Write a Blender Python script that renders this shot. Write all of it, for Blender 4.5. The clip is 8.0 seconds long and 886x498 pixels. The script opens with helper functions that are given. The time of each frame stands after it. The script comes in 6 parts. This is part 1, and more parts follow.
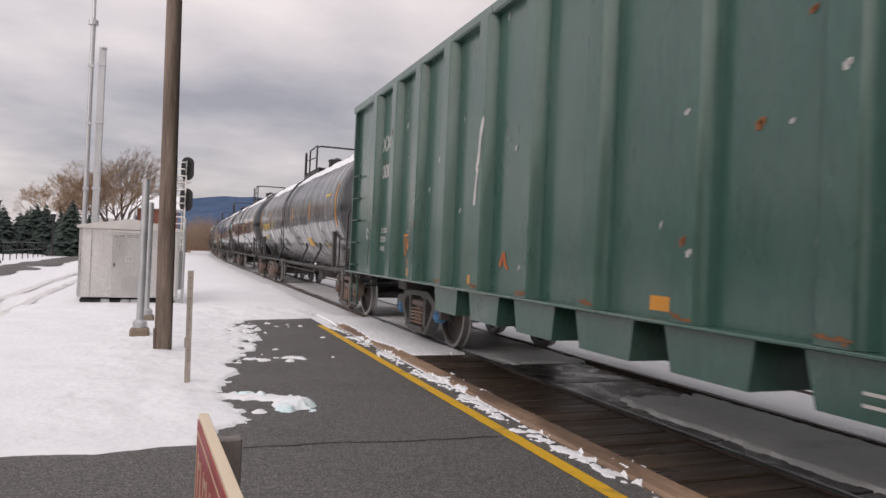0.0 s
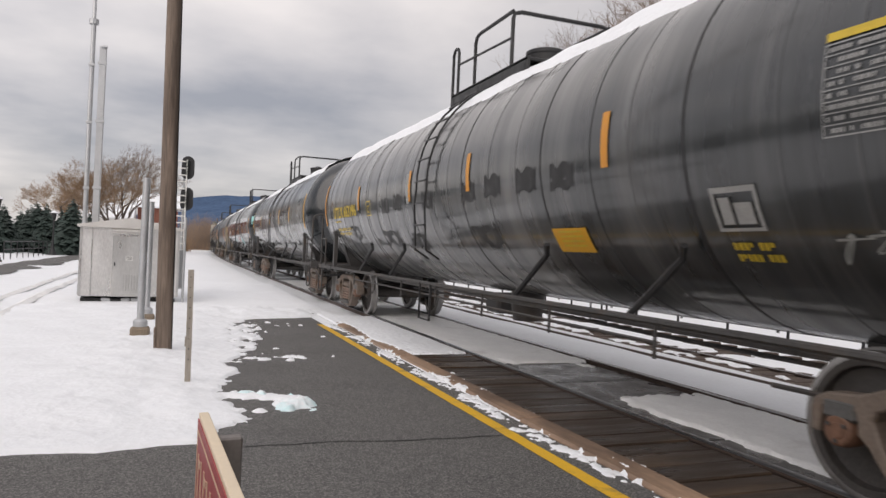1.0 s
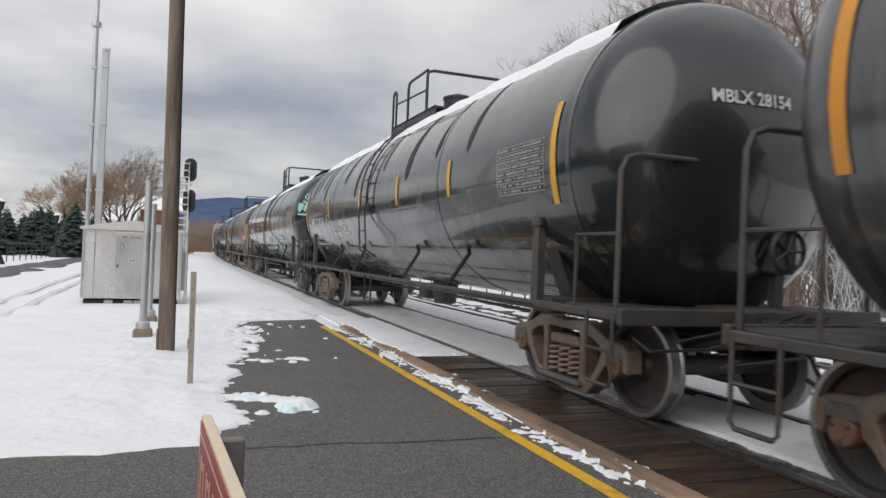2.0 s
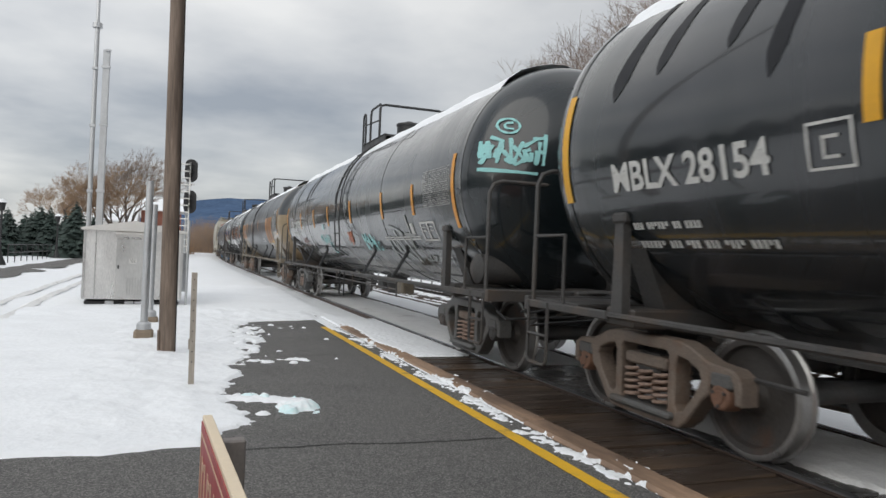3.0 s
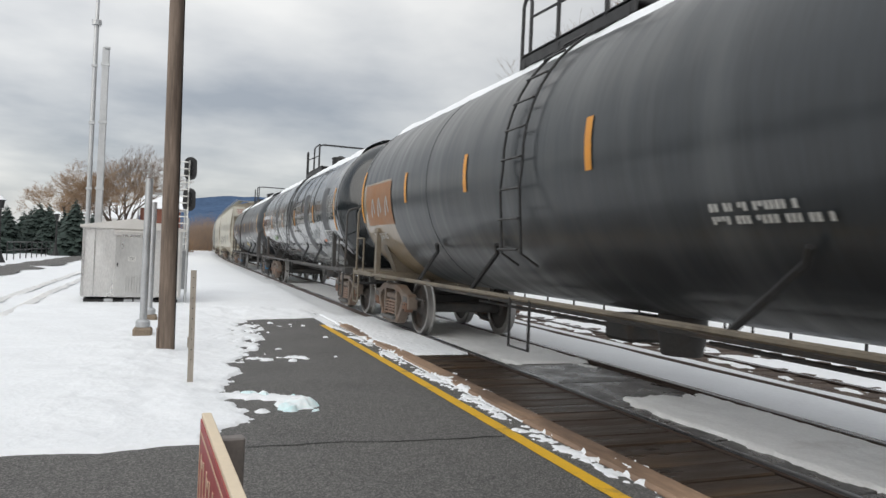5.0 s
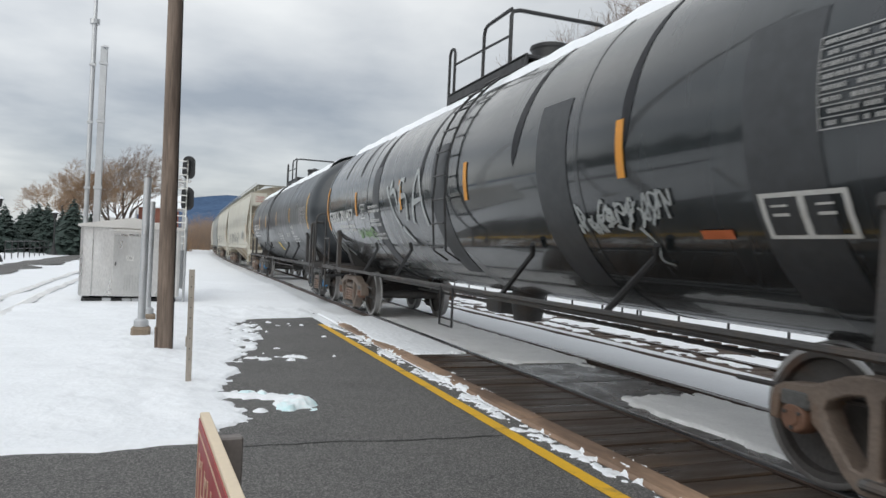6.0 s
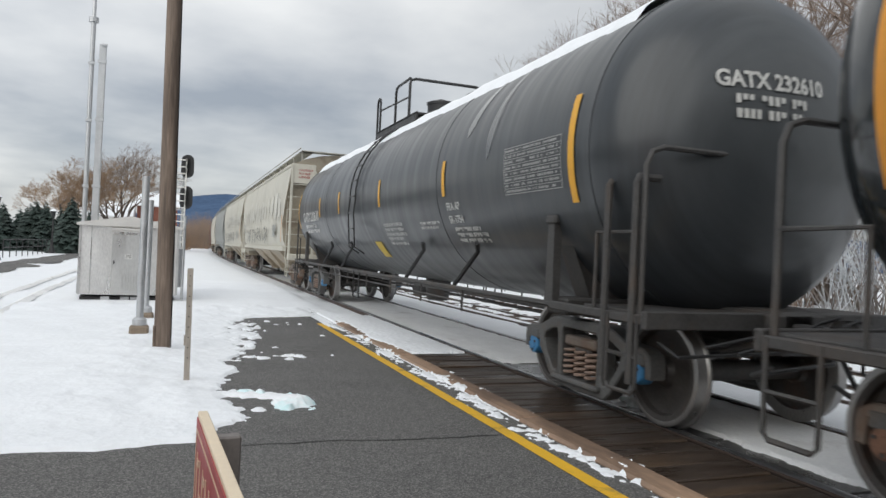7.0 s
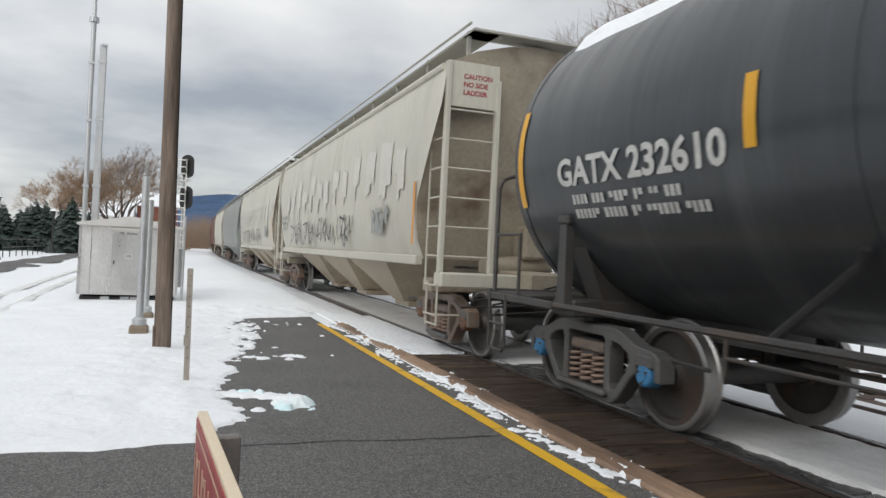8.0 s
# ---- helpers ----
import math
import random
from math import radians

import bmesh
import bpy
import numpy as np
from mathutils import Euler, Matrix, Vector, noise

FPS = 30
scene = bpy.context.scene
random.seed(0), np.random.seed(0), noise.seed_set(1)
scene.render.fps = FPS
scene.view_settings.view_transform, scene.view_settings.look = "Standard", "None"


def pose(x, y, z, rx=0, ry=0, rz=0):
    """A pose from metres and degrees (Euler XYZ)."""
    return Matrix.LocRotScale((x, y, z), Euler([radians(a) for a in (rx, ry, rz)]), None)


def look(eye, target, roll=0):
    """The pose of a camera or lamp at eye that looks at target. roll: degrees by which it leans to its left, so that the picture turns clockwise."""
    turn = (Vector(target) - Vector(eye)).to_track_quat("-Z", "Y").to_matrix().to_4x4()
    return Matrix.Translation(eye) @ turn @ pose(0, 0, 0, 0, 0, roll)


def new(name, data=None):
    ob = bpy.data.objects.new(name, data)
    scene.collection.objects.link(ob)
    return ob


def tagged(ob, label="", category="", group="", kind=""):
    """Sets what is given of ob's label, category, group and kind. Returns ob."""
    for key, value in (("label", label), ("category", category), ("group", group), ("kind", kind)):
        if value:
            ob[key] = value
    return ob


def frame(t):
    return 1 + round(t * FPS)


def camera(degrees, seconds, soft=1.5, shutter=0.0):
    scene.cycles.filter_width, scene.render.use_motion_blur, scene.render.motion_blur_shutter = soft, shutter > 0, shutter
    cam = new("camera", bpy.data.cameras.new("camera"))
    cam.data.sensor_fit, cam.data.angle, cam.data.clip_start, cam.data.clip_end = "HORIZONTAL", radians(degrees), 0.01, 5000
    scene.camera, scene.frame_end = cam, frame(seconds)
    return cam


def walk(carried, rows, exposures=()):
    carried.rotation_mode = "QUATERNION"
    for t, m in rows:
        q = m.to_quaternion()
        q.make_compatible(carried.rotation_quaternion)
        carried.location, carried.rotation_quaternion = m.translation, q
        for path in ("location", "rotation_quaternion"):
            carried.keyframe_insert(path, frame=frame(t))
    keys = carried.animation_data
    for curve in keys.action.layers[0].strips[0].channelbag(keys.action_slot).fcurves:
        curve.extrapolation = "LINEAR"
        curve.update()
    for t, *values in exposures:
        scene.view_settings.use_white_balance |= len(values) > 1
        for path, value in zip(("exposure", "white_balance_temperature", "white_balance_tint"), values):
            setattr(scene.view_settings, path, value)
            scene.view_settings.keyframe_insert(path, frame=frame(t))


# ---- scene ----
# ---- camera: hand-held from one spot beside the platform edge, looking along the track ----
cam = camera(64.82, 8.0, shutter=0.07)
EYE = Vector((0.0, 0.0, 1.385))


def view(yaw, pitch, lean):
    """Camera pose from degrees to the right of the track, upwards, and leaning left."""
    a, b = radians(yaw), radians(pitch)
    way = Vector((math.sin(a) * math.cos(b), math.cos(a) * math.cos(b), math.sin(b)))
    return look(EYE, EYE + way, lean)


SWAY = [(0.0, 0.14, -0.01, 0.00), (0.5, 0.12, -0.03, 0.07), (1.0, 0.11, -0.07, 0.04), (1.5, 0.0, 0.0, 0.0),
        (3.0, -0.14, 0.10, -0.09), (3.5, -0.17, 0.14, -0.06), (4.0, -0.14, 0.10, -0.04), (4.5, -0.13, 0.02, -0.01),
        (6.0, 0.05, -0.08, 0.06), (6.5, 0.06, -0.09, 0.09), (7.0, 0.16, -0.12, 0.21), (7.5, 0.17, -0.11, 0.23), (8.0, 0.16, -0.08, 0.31)]
walk(cam, [(t, view(20.732 + a, 0.441 + b, 2.484 + c)) for t, a, b, c in SWAY],
     exposures=[(0.0, 0.20, 6990, 20), (0.8, 0.24, 6950, 16), (1.7, 0.22, 6720, 12), (2.8, 0.23, 6560, 8), (4.6, 0.35, 6680, 8), (6.0, 0.32, 6420, 7), (8.0, 0.31, 6560, 8)])

# ---- sky: a closed cloud cover, brighter overhead ----
world = bpy.data.worlds.new("overcast_sky")
scene.world = world
world.use_nodes = True


def sky_nodes(nt):
    N, L = nt.nodes, nt.links
    bg = N["Background"]
    tc = N.new("ShaderNodeTexCoord")
    sep = N.new("ShaderNodeSeparateXYZ")
    L.new(tc.outputs["Generated"], sep.inputs[0])
    # flatten the clouds towards the horizon
    up = N.new("ShaderNodeMath"); up.operation = "ADD"; up.inputs[1].default_value = 0.16
    ab = N.new("ShaderNodeMath"); ab.operation = "MAXIMUM"; ab.inputs[1].default_value = 0.0
    L.new(sep.outputs["Z"], ab.inputs[0]); L.new(ab.outputs[0], up.inputs[0])
    div = N.new("ShaderNodeVectorMath"); div.operation = "DIVIDE"
    com = N.new("ShaderNodeCombineXYZ")
    for i in range(3):
        L.new(up.outputs[0], com.inputs[i])
    L.new(tc.outputs["Generated"], div.inputs[0]); L.new(com.outputs[0], div.inputs[1])
    n1 = N.new("ShaderNodeTexNoise"); n1.inputs["Scale"].default_value = 0.75; n1.inputs["Detail"].default_value = 7; n1.inputs["Roughness"].default_value = 0.5
    L.new(div.outputs[0], n1.inputs["Vector"])
    r1 = N.new("ShaderNodeValToRGB")
    r1.color_ramp.elements[0].position, r1.color_ramp.elements[0].color = 0.36, (0.275, 0.295, 0.335, 1)
    r1.color_ramp.elements[1].position, r1.color_ramp.elements[1].color = 0.66, (0.67, 0.665, 0.665, 1)
    L.new(n1.outputs["Fac"], r1.inputs[0])
    gr = N.new("ShaderNodeMapRange")
    gr.inputs["From Min"].default_value, gr.inputs["From Max"].default_value = 0.0, 1.0
    gr.inputs["To Min"].default_value, gr.inputs["To Max"].default_value = 0.85, 1.50
    L.new(ab.outputs[0], gr.inputs["Value"])
    mul = N.new("ShaderNodeVectorMath"); mul.operation = "SCALE"
    # the cover is a little thinner towards the low sun behind on the left
    sd = N.new("ShaderNodeMapRange")
    sd.inputs["From Min"].default_value, sd.inputs["From Max"].default_value = -0.6, 1.0
    sd.inputs["To Min"].default_value, sd.inputs["To Max"].default_value = 1.22, 0.62
    L.new(sep.outputs["X"], sd.inputs["Value"])
    sm = N.new("ShaderNodeMath"); sm.operation = "MULTIPLY"
    L.new(gr.outputs[0], sm.inputs[0]); L.new(sd.outputs[0], sm.inputs[1])
    L.new(r1.outputs[0], mul.inputs[0]); L.new(sm.outputs[0], mul.inputs["Scale"])
    sky = N.new("ShaderNodeTexSky"); sky.sky_type = "NISHITA"; sky.sun_disc = False
    sky.sun_elevation, sky.sun_rotation = radians(36), radians(223)
    dim = N.new("ShaderNodeVectorMath"); dim.operation = "SCALE"; dim.inputs["Scale"].default_value = 0.012
    L.new(sky.outputs[0], dim.inputs[0])
    add = N.new("ShaderNodeVectorMath"); add.operation = "ADD"
    L.new(mul.outputs[0], add.inputs[0]); L.new(dim.outputs[0], add.inputs[1])
    L.new(add.outputs[0], bg.inputs["Color"])
    bg.inputs["Strength"].default_value = 1.0


sky_nodes(world.node_tree)
sun = new("sun", bpy.data.lights.new("sun", "SUN"))
sun.data.energy, sun.data.angle, sun.data.color = 1.15, radians(70), (1.0, 0.96, 0.9)
sun.matrix_world = look((-12, -13, 13), (0, 0, 0))

# ---- materials ----


def mat(name, color, rough=0.7, metal=0.0, var=0.25, scale=6.0, fine=60.0, bump=0.3, second=None, mix=(0.5, 0.7),
        stretch=(1, 1, 1), spec=0.5, rvar=0.1, coat=0.0, dist=0.01, coat_rough=0.1):
    """A surface with variation at two scales; second: a stain colour that comes through where the coarse noise lies above mix."""
    m = bpy.data.materials.new(name)
    m.use_nodes = True
    N, L = m.node_tree.nodes, m.node_tree.links
    b = N["Principled BSDF"]
    tc = N.new("ShaderNodeTexCoord")
    mp = N.new("ShaderNodeMapping"); mp.inputs["Scale"].default_value = stretch
    L.new(tc.outputs["Object"], mp.inputs[0])
    info = N.new("ShaderNodeObjectInfo")
    n1 = N.new("ShaderNodeTexNoise"); n1.inputs["Scale"].default_value = scale; n1.inputs["Detail"].default_value = 6
    n2 = N.new("ShaderNodeTexNoise"); n2.inputs["Scale"].default_value = fine; n2.inputs["Detail"].default_value = 3
    off = N.new("ShaderNodeVectorMath"); off.operation = "MULTIPLY_ADD"
    cmb = N.new("ShaderNodeCombineXYZ")
    for i in range(3):
        L.new(info.outputs["Random"], cmb.inputs[i])
    off.inputs[1].default_value = (17, 31, 23)
    L.new(cmb.outputs[0], off.inputs[0]); L.new(mp.outputs[0], off.inputs[2])
    L.new(off.outputs[0], n1.inputs["Vector"]); L.new(off.outputs[0], n2.inputs["Vector"])
    v = N.new("ShaderNodeMix"); v.data_type = "RGBA"
    lo = tuple(c * (1 - var) for c in color); hi = tuple(min(1, c * (1 + var)) for c in color)
    v.inputs["A"].default_value, v.inputs["B"].default_value = (*lo, 1), (*hi, 1)
    ad = N.new("ShaderNodeMath"); ad.operation = "ADD"
    ha = N.new("ShaderNodeMath"); ha.operation = "MULTIPLY"; ha.inputs[1].default_value = 0.5
    hb = N.new("ShaderNodeMath"); hb.operation = "MULTIPLY"; hb.inputs[1].default_value = 0.5
    L.new(n1.outputs["Fac"], ha.inputs[0]); L.new(n2.outputs["Fac"], hb.inputs[0])
    L.new(ha.outputs[0], ad.inputs[0]); L.new(hb.outputs[0], ad.inputs[1])
    mr = N.new("ShaderNodeMapRange"); mr.inputs["From Min"].default_value, mr.inputs["From Max"].default_value = 0.3, 0.7
    L.new(ad.outputs[0], mr.inputs["Value"]); L.new(mr.outputs[0], v.inputs["Factor"])
    out = v.outputs["Result"]
    if second:
        n3 = N.new("ShaderNodeTexNoise"); n3.inputs["Scale"].default_value = scale * 0.45; n3.inputs["Detail"].default_value = 8; n3.inputs["Roughness"].default_value = 0.62
        L.new(off.outputs[0], n3.inputs["Vector"])
        k = N.new("ShaderNodeMapRange"); k.inputs["From Min"].default_value, k.inputs["From Max"].default_value = mix
        L.new(n3.outputs["Fac"], k.inputs["Value"])
        w = N.new("ShaderNodeMix"); w.data_type = "RGBA"; w.inputs["B"].default_value = (*second, 1)
        L.new(k.outputs[0], w.inputs["Factor"]); L.new(out, w.inputs["A"])
        out = w.outputs["Result"]
    L.new(out, b.inputs["Base Color"])
    rr = N.new("ShaderNodeMapRange"); rr.inputs["To Min"].default_value, rr.inputs["To Max"].default_value = max(0.02, rough - rvar), min(1, rough + rvar)
    rr.inputs["From Min"].default_value, rr.inputs["From Max"].default_value = 0.3, 0.7
    L.new(n1.outputs["Fac"], rr.inputs["Value"]); L.new(rr.outputs[0], b.inputs["Roughness"])
    b.inputs["Metallic"].default_value = metal
    b.inputs["Specular IOR Level"].default_value = spec
    b.inputs["Coat Weight"].default_value = coat
    b.inputs["Coat Roughness"].default_value = coat_rough
    if bump:
        bp = N.new("ShaderNodeBump"); bp.inputs["Strength"].default_value = bump; bp.inputs["Distance"].default_value = dist
        L.new(ad.outputs[0], bp.inputs["Height"]); L.new(bp.outputs[0], b.inputs["Normal"])
    return m


SNOW = mat("snow", (0.84, 0.86, 0.885), 0.75, var=0.05, scale=1.5, fine=16, bump=0.45, spec=0.3, dist=0.05)
SLUSH = mat("dirty_snow", (0.89, 0.89, 0.885), 0.6, var=0.08, scale=3, fine=35, bump=0.7, second=(0.60, 0.58, 0.56), mix=(0.58, 0.78), dist=0.02)
ICE = mat("blue_ice_melt", (0.60, 0.84, 0.87), 0.5, var=0.08, scale=5, fine=40, bump=0.4, second=(0.86, 0.90, 0.92), mix=(0.42, 0.6), dist=0.01)
ASPHALT_PLAIN = mat("asphalt", (0.094, 0.092, 0.090), 0.8, var=0.45, scale=1.3, fine=150, bump=0.6, second=(0.066, 0.066, 0.067), mix=(0.5, 0.7), dist=0.008)


def speckled(m, scale, lo, hi, amount):
    """Adds pale and dark stone grains to a surface's colour."""
    N, L = m.node_tree.nodes, m.node_tree.links
    b = N["Principled BSDF"]
    old = b.inputs["Base Color"].links[0].from_socket
    tc = N.new("ShaderNodeTexCoord")
    vo = N.new("ShaderNodeTexVoronoi"); vo.inputs["Scale"].default_value = scale; vo.inputs["Randomness"].default_value = 1.0
    L.new(tc.outputs["Object"], vo.inputs["Vector"])
    sp = N.new("ShaderNodeSeparateColor"); L.new(vo.outputs["Color"], sp.inputs[0])
    rp = N.new("ShaderNodeValToRGB")
    e = rp.color_ramp.elements
    e[0].position, e[0].color = 0.0, (*lo, 1)
    e[1].position, e[1].color = 1.0, (*hi, 1)
    mid = e.new(0.55); mid.color = tuple(0.7 * a + 0.3 * c for a, c in zip(lo, hi)) + (1,)
    L.new(sp.outputs[0], rp.inputs[0])
    mx = N.new("ShaderNodeMix"); mx.data_type = "RGBA"; mx.inputs["Factor"].default_value = amount
    L.new(old, mx.inputs["A"]); L.new(rp.outputs[0], mx.inputs["B"])
    L.new(mx.outputs["Result"], b.inputs["Base Color"])
    return m


ASPHALT = speckled(ASPHALT_PLAIN, 120, (0.030, 0.029, 0.029), (0.27, 0.26, 0.245), 0.66)
CRACK = mat("crack_filler", (0.02, 0.02, 0.02), 0.8, bump=0.1)
YELLOW = mat("yellow_line_paint", (0.74, 0.43, 0.025), 0.6, var=0.15, scale=9, fine=90, bump=0.3, second=(0.30, 0.20, 0.06), mix=(0.60, 0.75))
KERB = mat("rusty_kerb_timber", (0.34, 0.225, 0.15), 0.65, var=0.3, scale=4, fine=50, bump=0.5, second=(0.13, 0.085, 0.06), mix=(0.5, 0.7), stretch=(1, 0.25, 1))
PLANK = mat("wet_crossing_timber", (0.043, 0.030, 0.022), 0.40, var=0.5, scale=5, fine=70, bump=0.6, second=(0.092, 0.060, 0.037), mix=(0.50, 0.66), stretch=(0.25, 1.6, 1), rvar=0.2)
RUBBER_SLAB = mat("wet_crossing_panel", (0.055, 0.052, 0.05), 0.3, var=0.35, scale=3, fine=60, bump=0.4, second=(0.11, 0.105, 0.1), mix=(0.52, 0.7), rvar=0.2)
RAIL = mat("rail_side_rust", (0.085, 0.06, 0.048), 0.6, metal=0.3, var=0.3, scale=8, fine=80, stretch=(1, 0.1, 1))
RAILTOP = mat("polished_railhead", (0.36, 0.36, 0.37), 0.28, metal=0.9, var=0.15, scale=8, fine=60, stretch=(1, 0.05, 1), bump=0.05)
TIE = mat("tie_timber", (0.07, 0.05, 0.04), 0.8, var=0.4, scale=5, fine=60, bump=0.6)
BALLAST = mat("brown_ballast", (0.10, 0.075, 0.06), 0.9, var=0.6, scale=14, fine=70, bump=1.0, dist=0.03)
POLE = mat("weathered_pole_wood", (0.19, 0.145, 0.115), 0.85, var=0.5, scale=14, fine=60, bump=0.7, second=(0.09, 0.065, 0.05), mix=(0.5, 0.65), stretch=(1, 1, 0.07))
GALV = mat("galvanised_steel", (0.50, 0.51, 0.52), 0.42, metal=0.7, var=0.12, scale=7, fine=30, bump=0.05)
ALU = mat("brushed_aluminium", (0.72, 0.71, 0.69), 0.33, metal=0.75, var=0.20, scale=2.2, fine=40, bump=0.06, stretch=(1, 1, 0.3), rvar=0.12)
ALU_ROOF = mat("aluminium_roof", (0.64, 0.62, 0.59), 0.5, metal=0.4, var=0.08, scale=3, fine=30, bump=0.06)
DOOR_ALU = mat("door_aluminium", (0.58, 0.575, 0.56), 0.36, metal=0.75, var=0.12, scale=2.5, fine=40, bump=0.06, stretch=(1, 1, 0.3))
BLACK = mat("black_steel", (0.020, 0.020, 0.021), 0.5, var=0.3, scale=6, fine=40, bump=0.1)
CONCRETE = mat("base_concrete", (0.24, 0.19, 0.14), 0.85, var=0.3, scale=8, fine=50, bump=0.5)
WHITE = mat("white_paint", (0.72, 0.71, 0.68), 0.55, var=0.08, scale=8, fine=40, bump=0.05)
ORANGE = mat("yellow_reflective_tape", (0.70, 0.36, 0.02), 0.4, var=0.08, scale=8, fine=60, bump=0.03)
TAPE = mat("amber_reflective_tape", (0.66, 0.28, 0.03), 0.4, var=0.1, scale=8, fine=60, bump=0.03)
STENCIL = mat("yellow_stencil_paint", (0.62, 0.44, 0.04), 0.5, var=0.15, scale=9, fine=60, bump=0.03)
GLYPH = mat("white_stencil_paint", (0.55, 0.55, 0.53), 0.55, var=0.2, scale=9, fine=60, bump=0.03)
CREAM = mat("cream_paint", (0.72, 0.60, 0.44), 0.5, var=0.05, scale=6, fine=40, bump=0.03)
RED = mat("red_sign_paint", (0.36, 0.055, 0.06), 0.45, var=0.1, scale=6, fine=60, bump=0.03)
SIGNLETTER = mat("cream_letter_paint", (0.60, 0.42, 0.30), 0.5, var=0.05, bump=0.02)
STEELGREY = mat("sign_post_grey", (0.20, 0.18, 0.17), 0.6, metal=0.3, var=0.2, bump=0.1)
CHANNEL = mat("weathered_channel_post", (0.40, 0.36, 0.31), 0.6, metal=0.4, var=0.25, scale=9, fine=50, bump=0.2, stretch=(1, 1, 0.15))

TANK_DIRTY = mat("tank_paint_streaked", (0.030, 0.033, 0.035), 0.33, var=0.5, scale=1.5, fine=7, bump=0.02, second=(0.105, 0.106, 0.105), mix=(0.47, 0.66), stretch=(0.25, 2.4, 0.25), rvar=0.14, coat=0.75, coat_rough=0.11)
TANK_BLACK = mat("tank_paint_glossy", (0.009, 0.013, 0.015), 0.24, var=0.4, scale=1.2, fine=8, bump=0.006, second=(0.026, 0.028, 0.032), mix=(0.48, 0.66), stretch=(0.25, 1.6, 0.25), rvar=0.10, coat=0.66, coat_rough=0.05)
STREAK = mat("dark_runoff_stain", (0.016, 0.017, 0.020), 0.55, var=0.3, scale=2, fine=12, bump=0.01, spec=0.25)
FROST = mat("frosted_twigs", (0.46, 0.48, 0.50), 0.8, var=0.5, scale=1.5, fine=9, bump=0, second=(0.16, 0.13, 0.11), mix=(0.45, 0.6))
TANK_MATT = mat("tank_paint_dull", (0.030, 0.035, 0.040), 0.42, var=0.3, scale=1.6, fine=9, bump=0.010, second=(0.062, 0.068, 0.073), mix=(0.52, 0.72), stretch=(0.25, 3.0, 0.25), rvar=0.1, coat=0.3, coat_rough=0.15)
TANK_TAN = mat("tank_tan_grime", (0.23, 0.17, 0.10), 0.45, var=0.25, scale=1.5, fine=14, bump=0.03, second=(0.25, 0.14, 0.06), mix=(0.54, 0.72), stretch=(0.5, 1.2, 0.5), rvar=0.12, coat=0.7, coat_rough=0.16)
TANK_ORANGE = mat("tank_orange_patch", (0.27, 0.115, 0.035), 0.45, var=0.2, scale=2, fine=14, bump=0.03)
UNDER = mat("underframe_grime", (0.052, 0.050, 0.049), 0.6, var=0.4, scale=4, fine=40, bump=0.2, second=(0.08, 0.062, 0.05), mix=(0.5, 0.7))
UNDER_TAN = mat("underframe_tan", (0.17, 0.145, 0.11), 0.6, var=0.3, scale=4, fine=40, bump=0.2, second=(0.08, 0.065, 0.05), mix=(0.55, 0.7))
CAST = mat("cast_truck_steel", (0.17, 0.135, 0.11), 0.62, var=0.35, scale=5, fine=45, bump=0.3, second=(0.15, 0.085, 0.05), mix=(0.52, 0.7))
CAST_GREY = mat("cast_truck_grey", (0.10, 0.10, 0.098), 0.6, var=0.35, scale=5, fine=45, bump=0.3, second=(0.11, 0.08, 0.06), mix=(0.55, 0.72))
SPRING = mat("spring_rust", (0.27, 0.19, 0.15), 0.6, var=0.3, scale=9, fine=50, bump=0.2)
WHEEL = mat("wheel_plate", (0.066, 0.060, 0.056), 0.55, metal=0.2, var=0.35, scale=4, fine=40, bump=0.2, second=(0.10, 0.055, 0.035), mix=(0.55, 0.7))
TREAD = mat("worn_wheel_rim", (0.36, 0.35, 0.34), 0.35, metal=0.8, var=0.2, scale=6, fine=50, bump=0.05)
BLUECAP = mat("blue_bearing_cap", (0.05, 0.20, 0.40), 0.5, var=0.25, scale=12, fine=50, bump=0.1)
RUSTCAP = mat("rusty_bearing_cap", (0.17, 0.09, 0.058), 0.65, var=0.3, scale=12, fine=50, bump=0.2)
GREEN = mat("gondola_green_paint", (0.035, 0.100, 0.080), 0.32, var=0.25, scale=1.6, fine=18, bump=0.04, second=(0.07, 0.13, 0.112), mix=(0.50, 0.70), stretch=(1, 1, 0.35), rvar=0.1, coat=0.5, coat_rough=0.15)
GREENDARK = mat("gondola_rib_green", (0.028, 0.066, 0.054), 0.4, var=0.22, scale=2, fine=18, bump=0.04, stretch=(1, 1, 0.4))
RUST = mat("rust_scrape", (0.24, 0.10, 0.04), 0.8, var=0.4, scale=12, fine=60, bump=0.3)
HOPPER = mat("hopper_pale_grey", (0.53, 0.51, 0.44), 0.55, var=0.1, scale=1.3, fine=16, bump=0.04, second=(0.38, 0.36, 0.30), mix=(0.55, 0.75), stretch=(1, 1.6, 0.25))
HOPPER_TAN = mat("hopper_lower_tan", (0.36, 0.30, 0.22), 0.6, var=0.2, scale=2, fine=18, bump=0.08, second=(0.22, 0.16, 0.10), mix=(0.55, 0.72))
# Darker, browner tan for the end sheets, draft sill and end gear.
HOPPER_DARK = mat("hopper_end_dark_tan", (0.33, 0.29, 0.225), 0.6, var=0.2, scale=2, fine=18, bump=0.08, second=(0.14, 0.09, 0.06), mix=(0.55, 0.72))
HOPPER_GREEN = mat("hopper_green_grey", (0.27, 0.28, 0.265), 0.5, var=0.12, scale=1.5, fine=16, bump=0.04, stretch=(1, 1.6, 0.25))
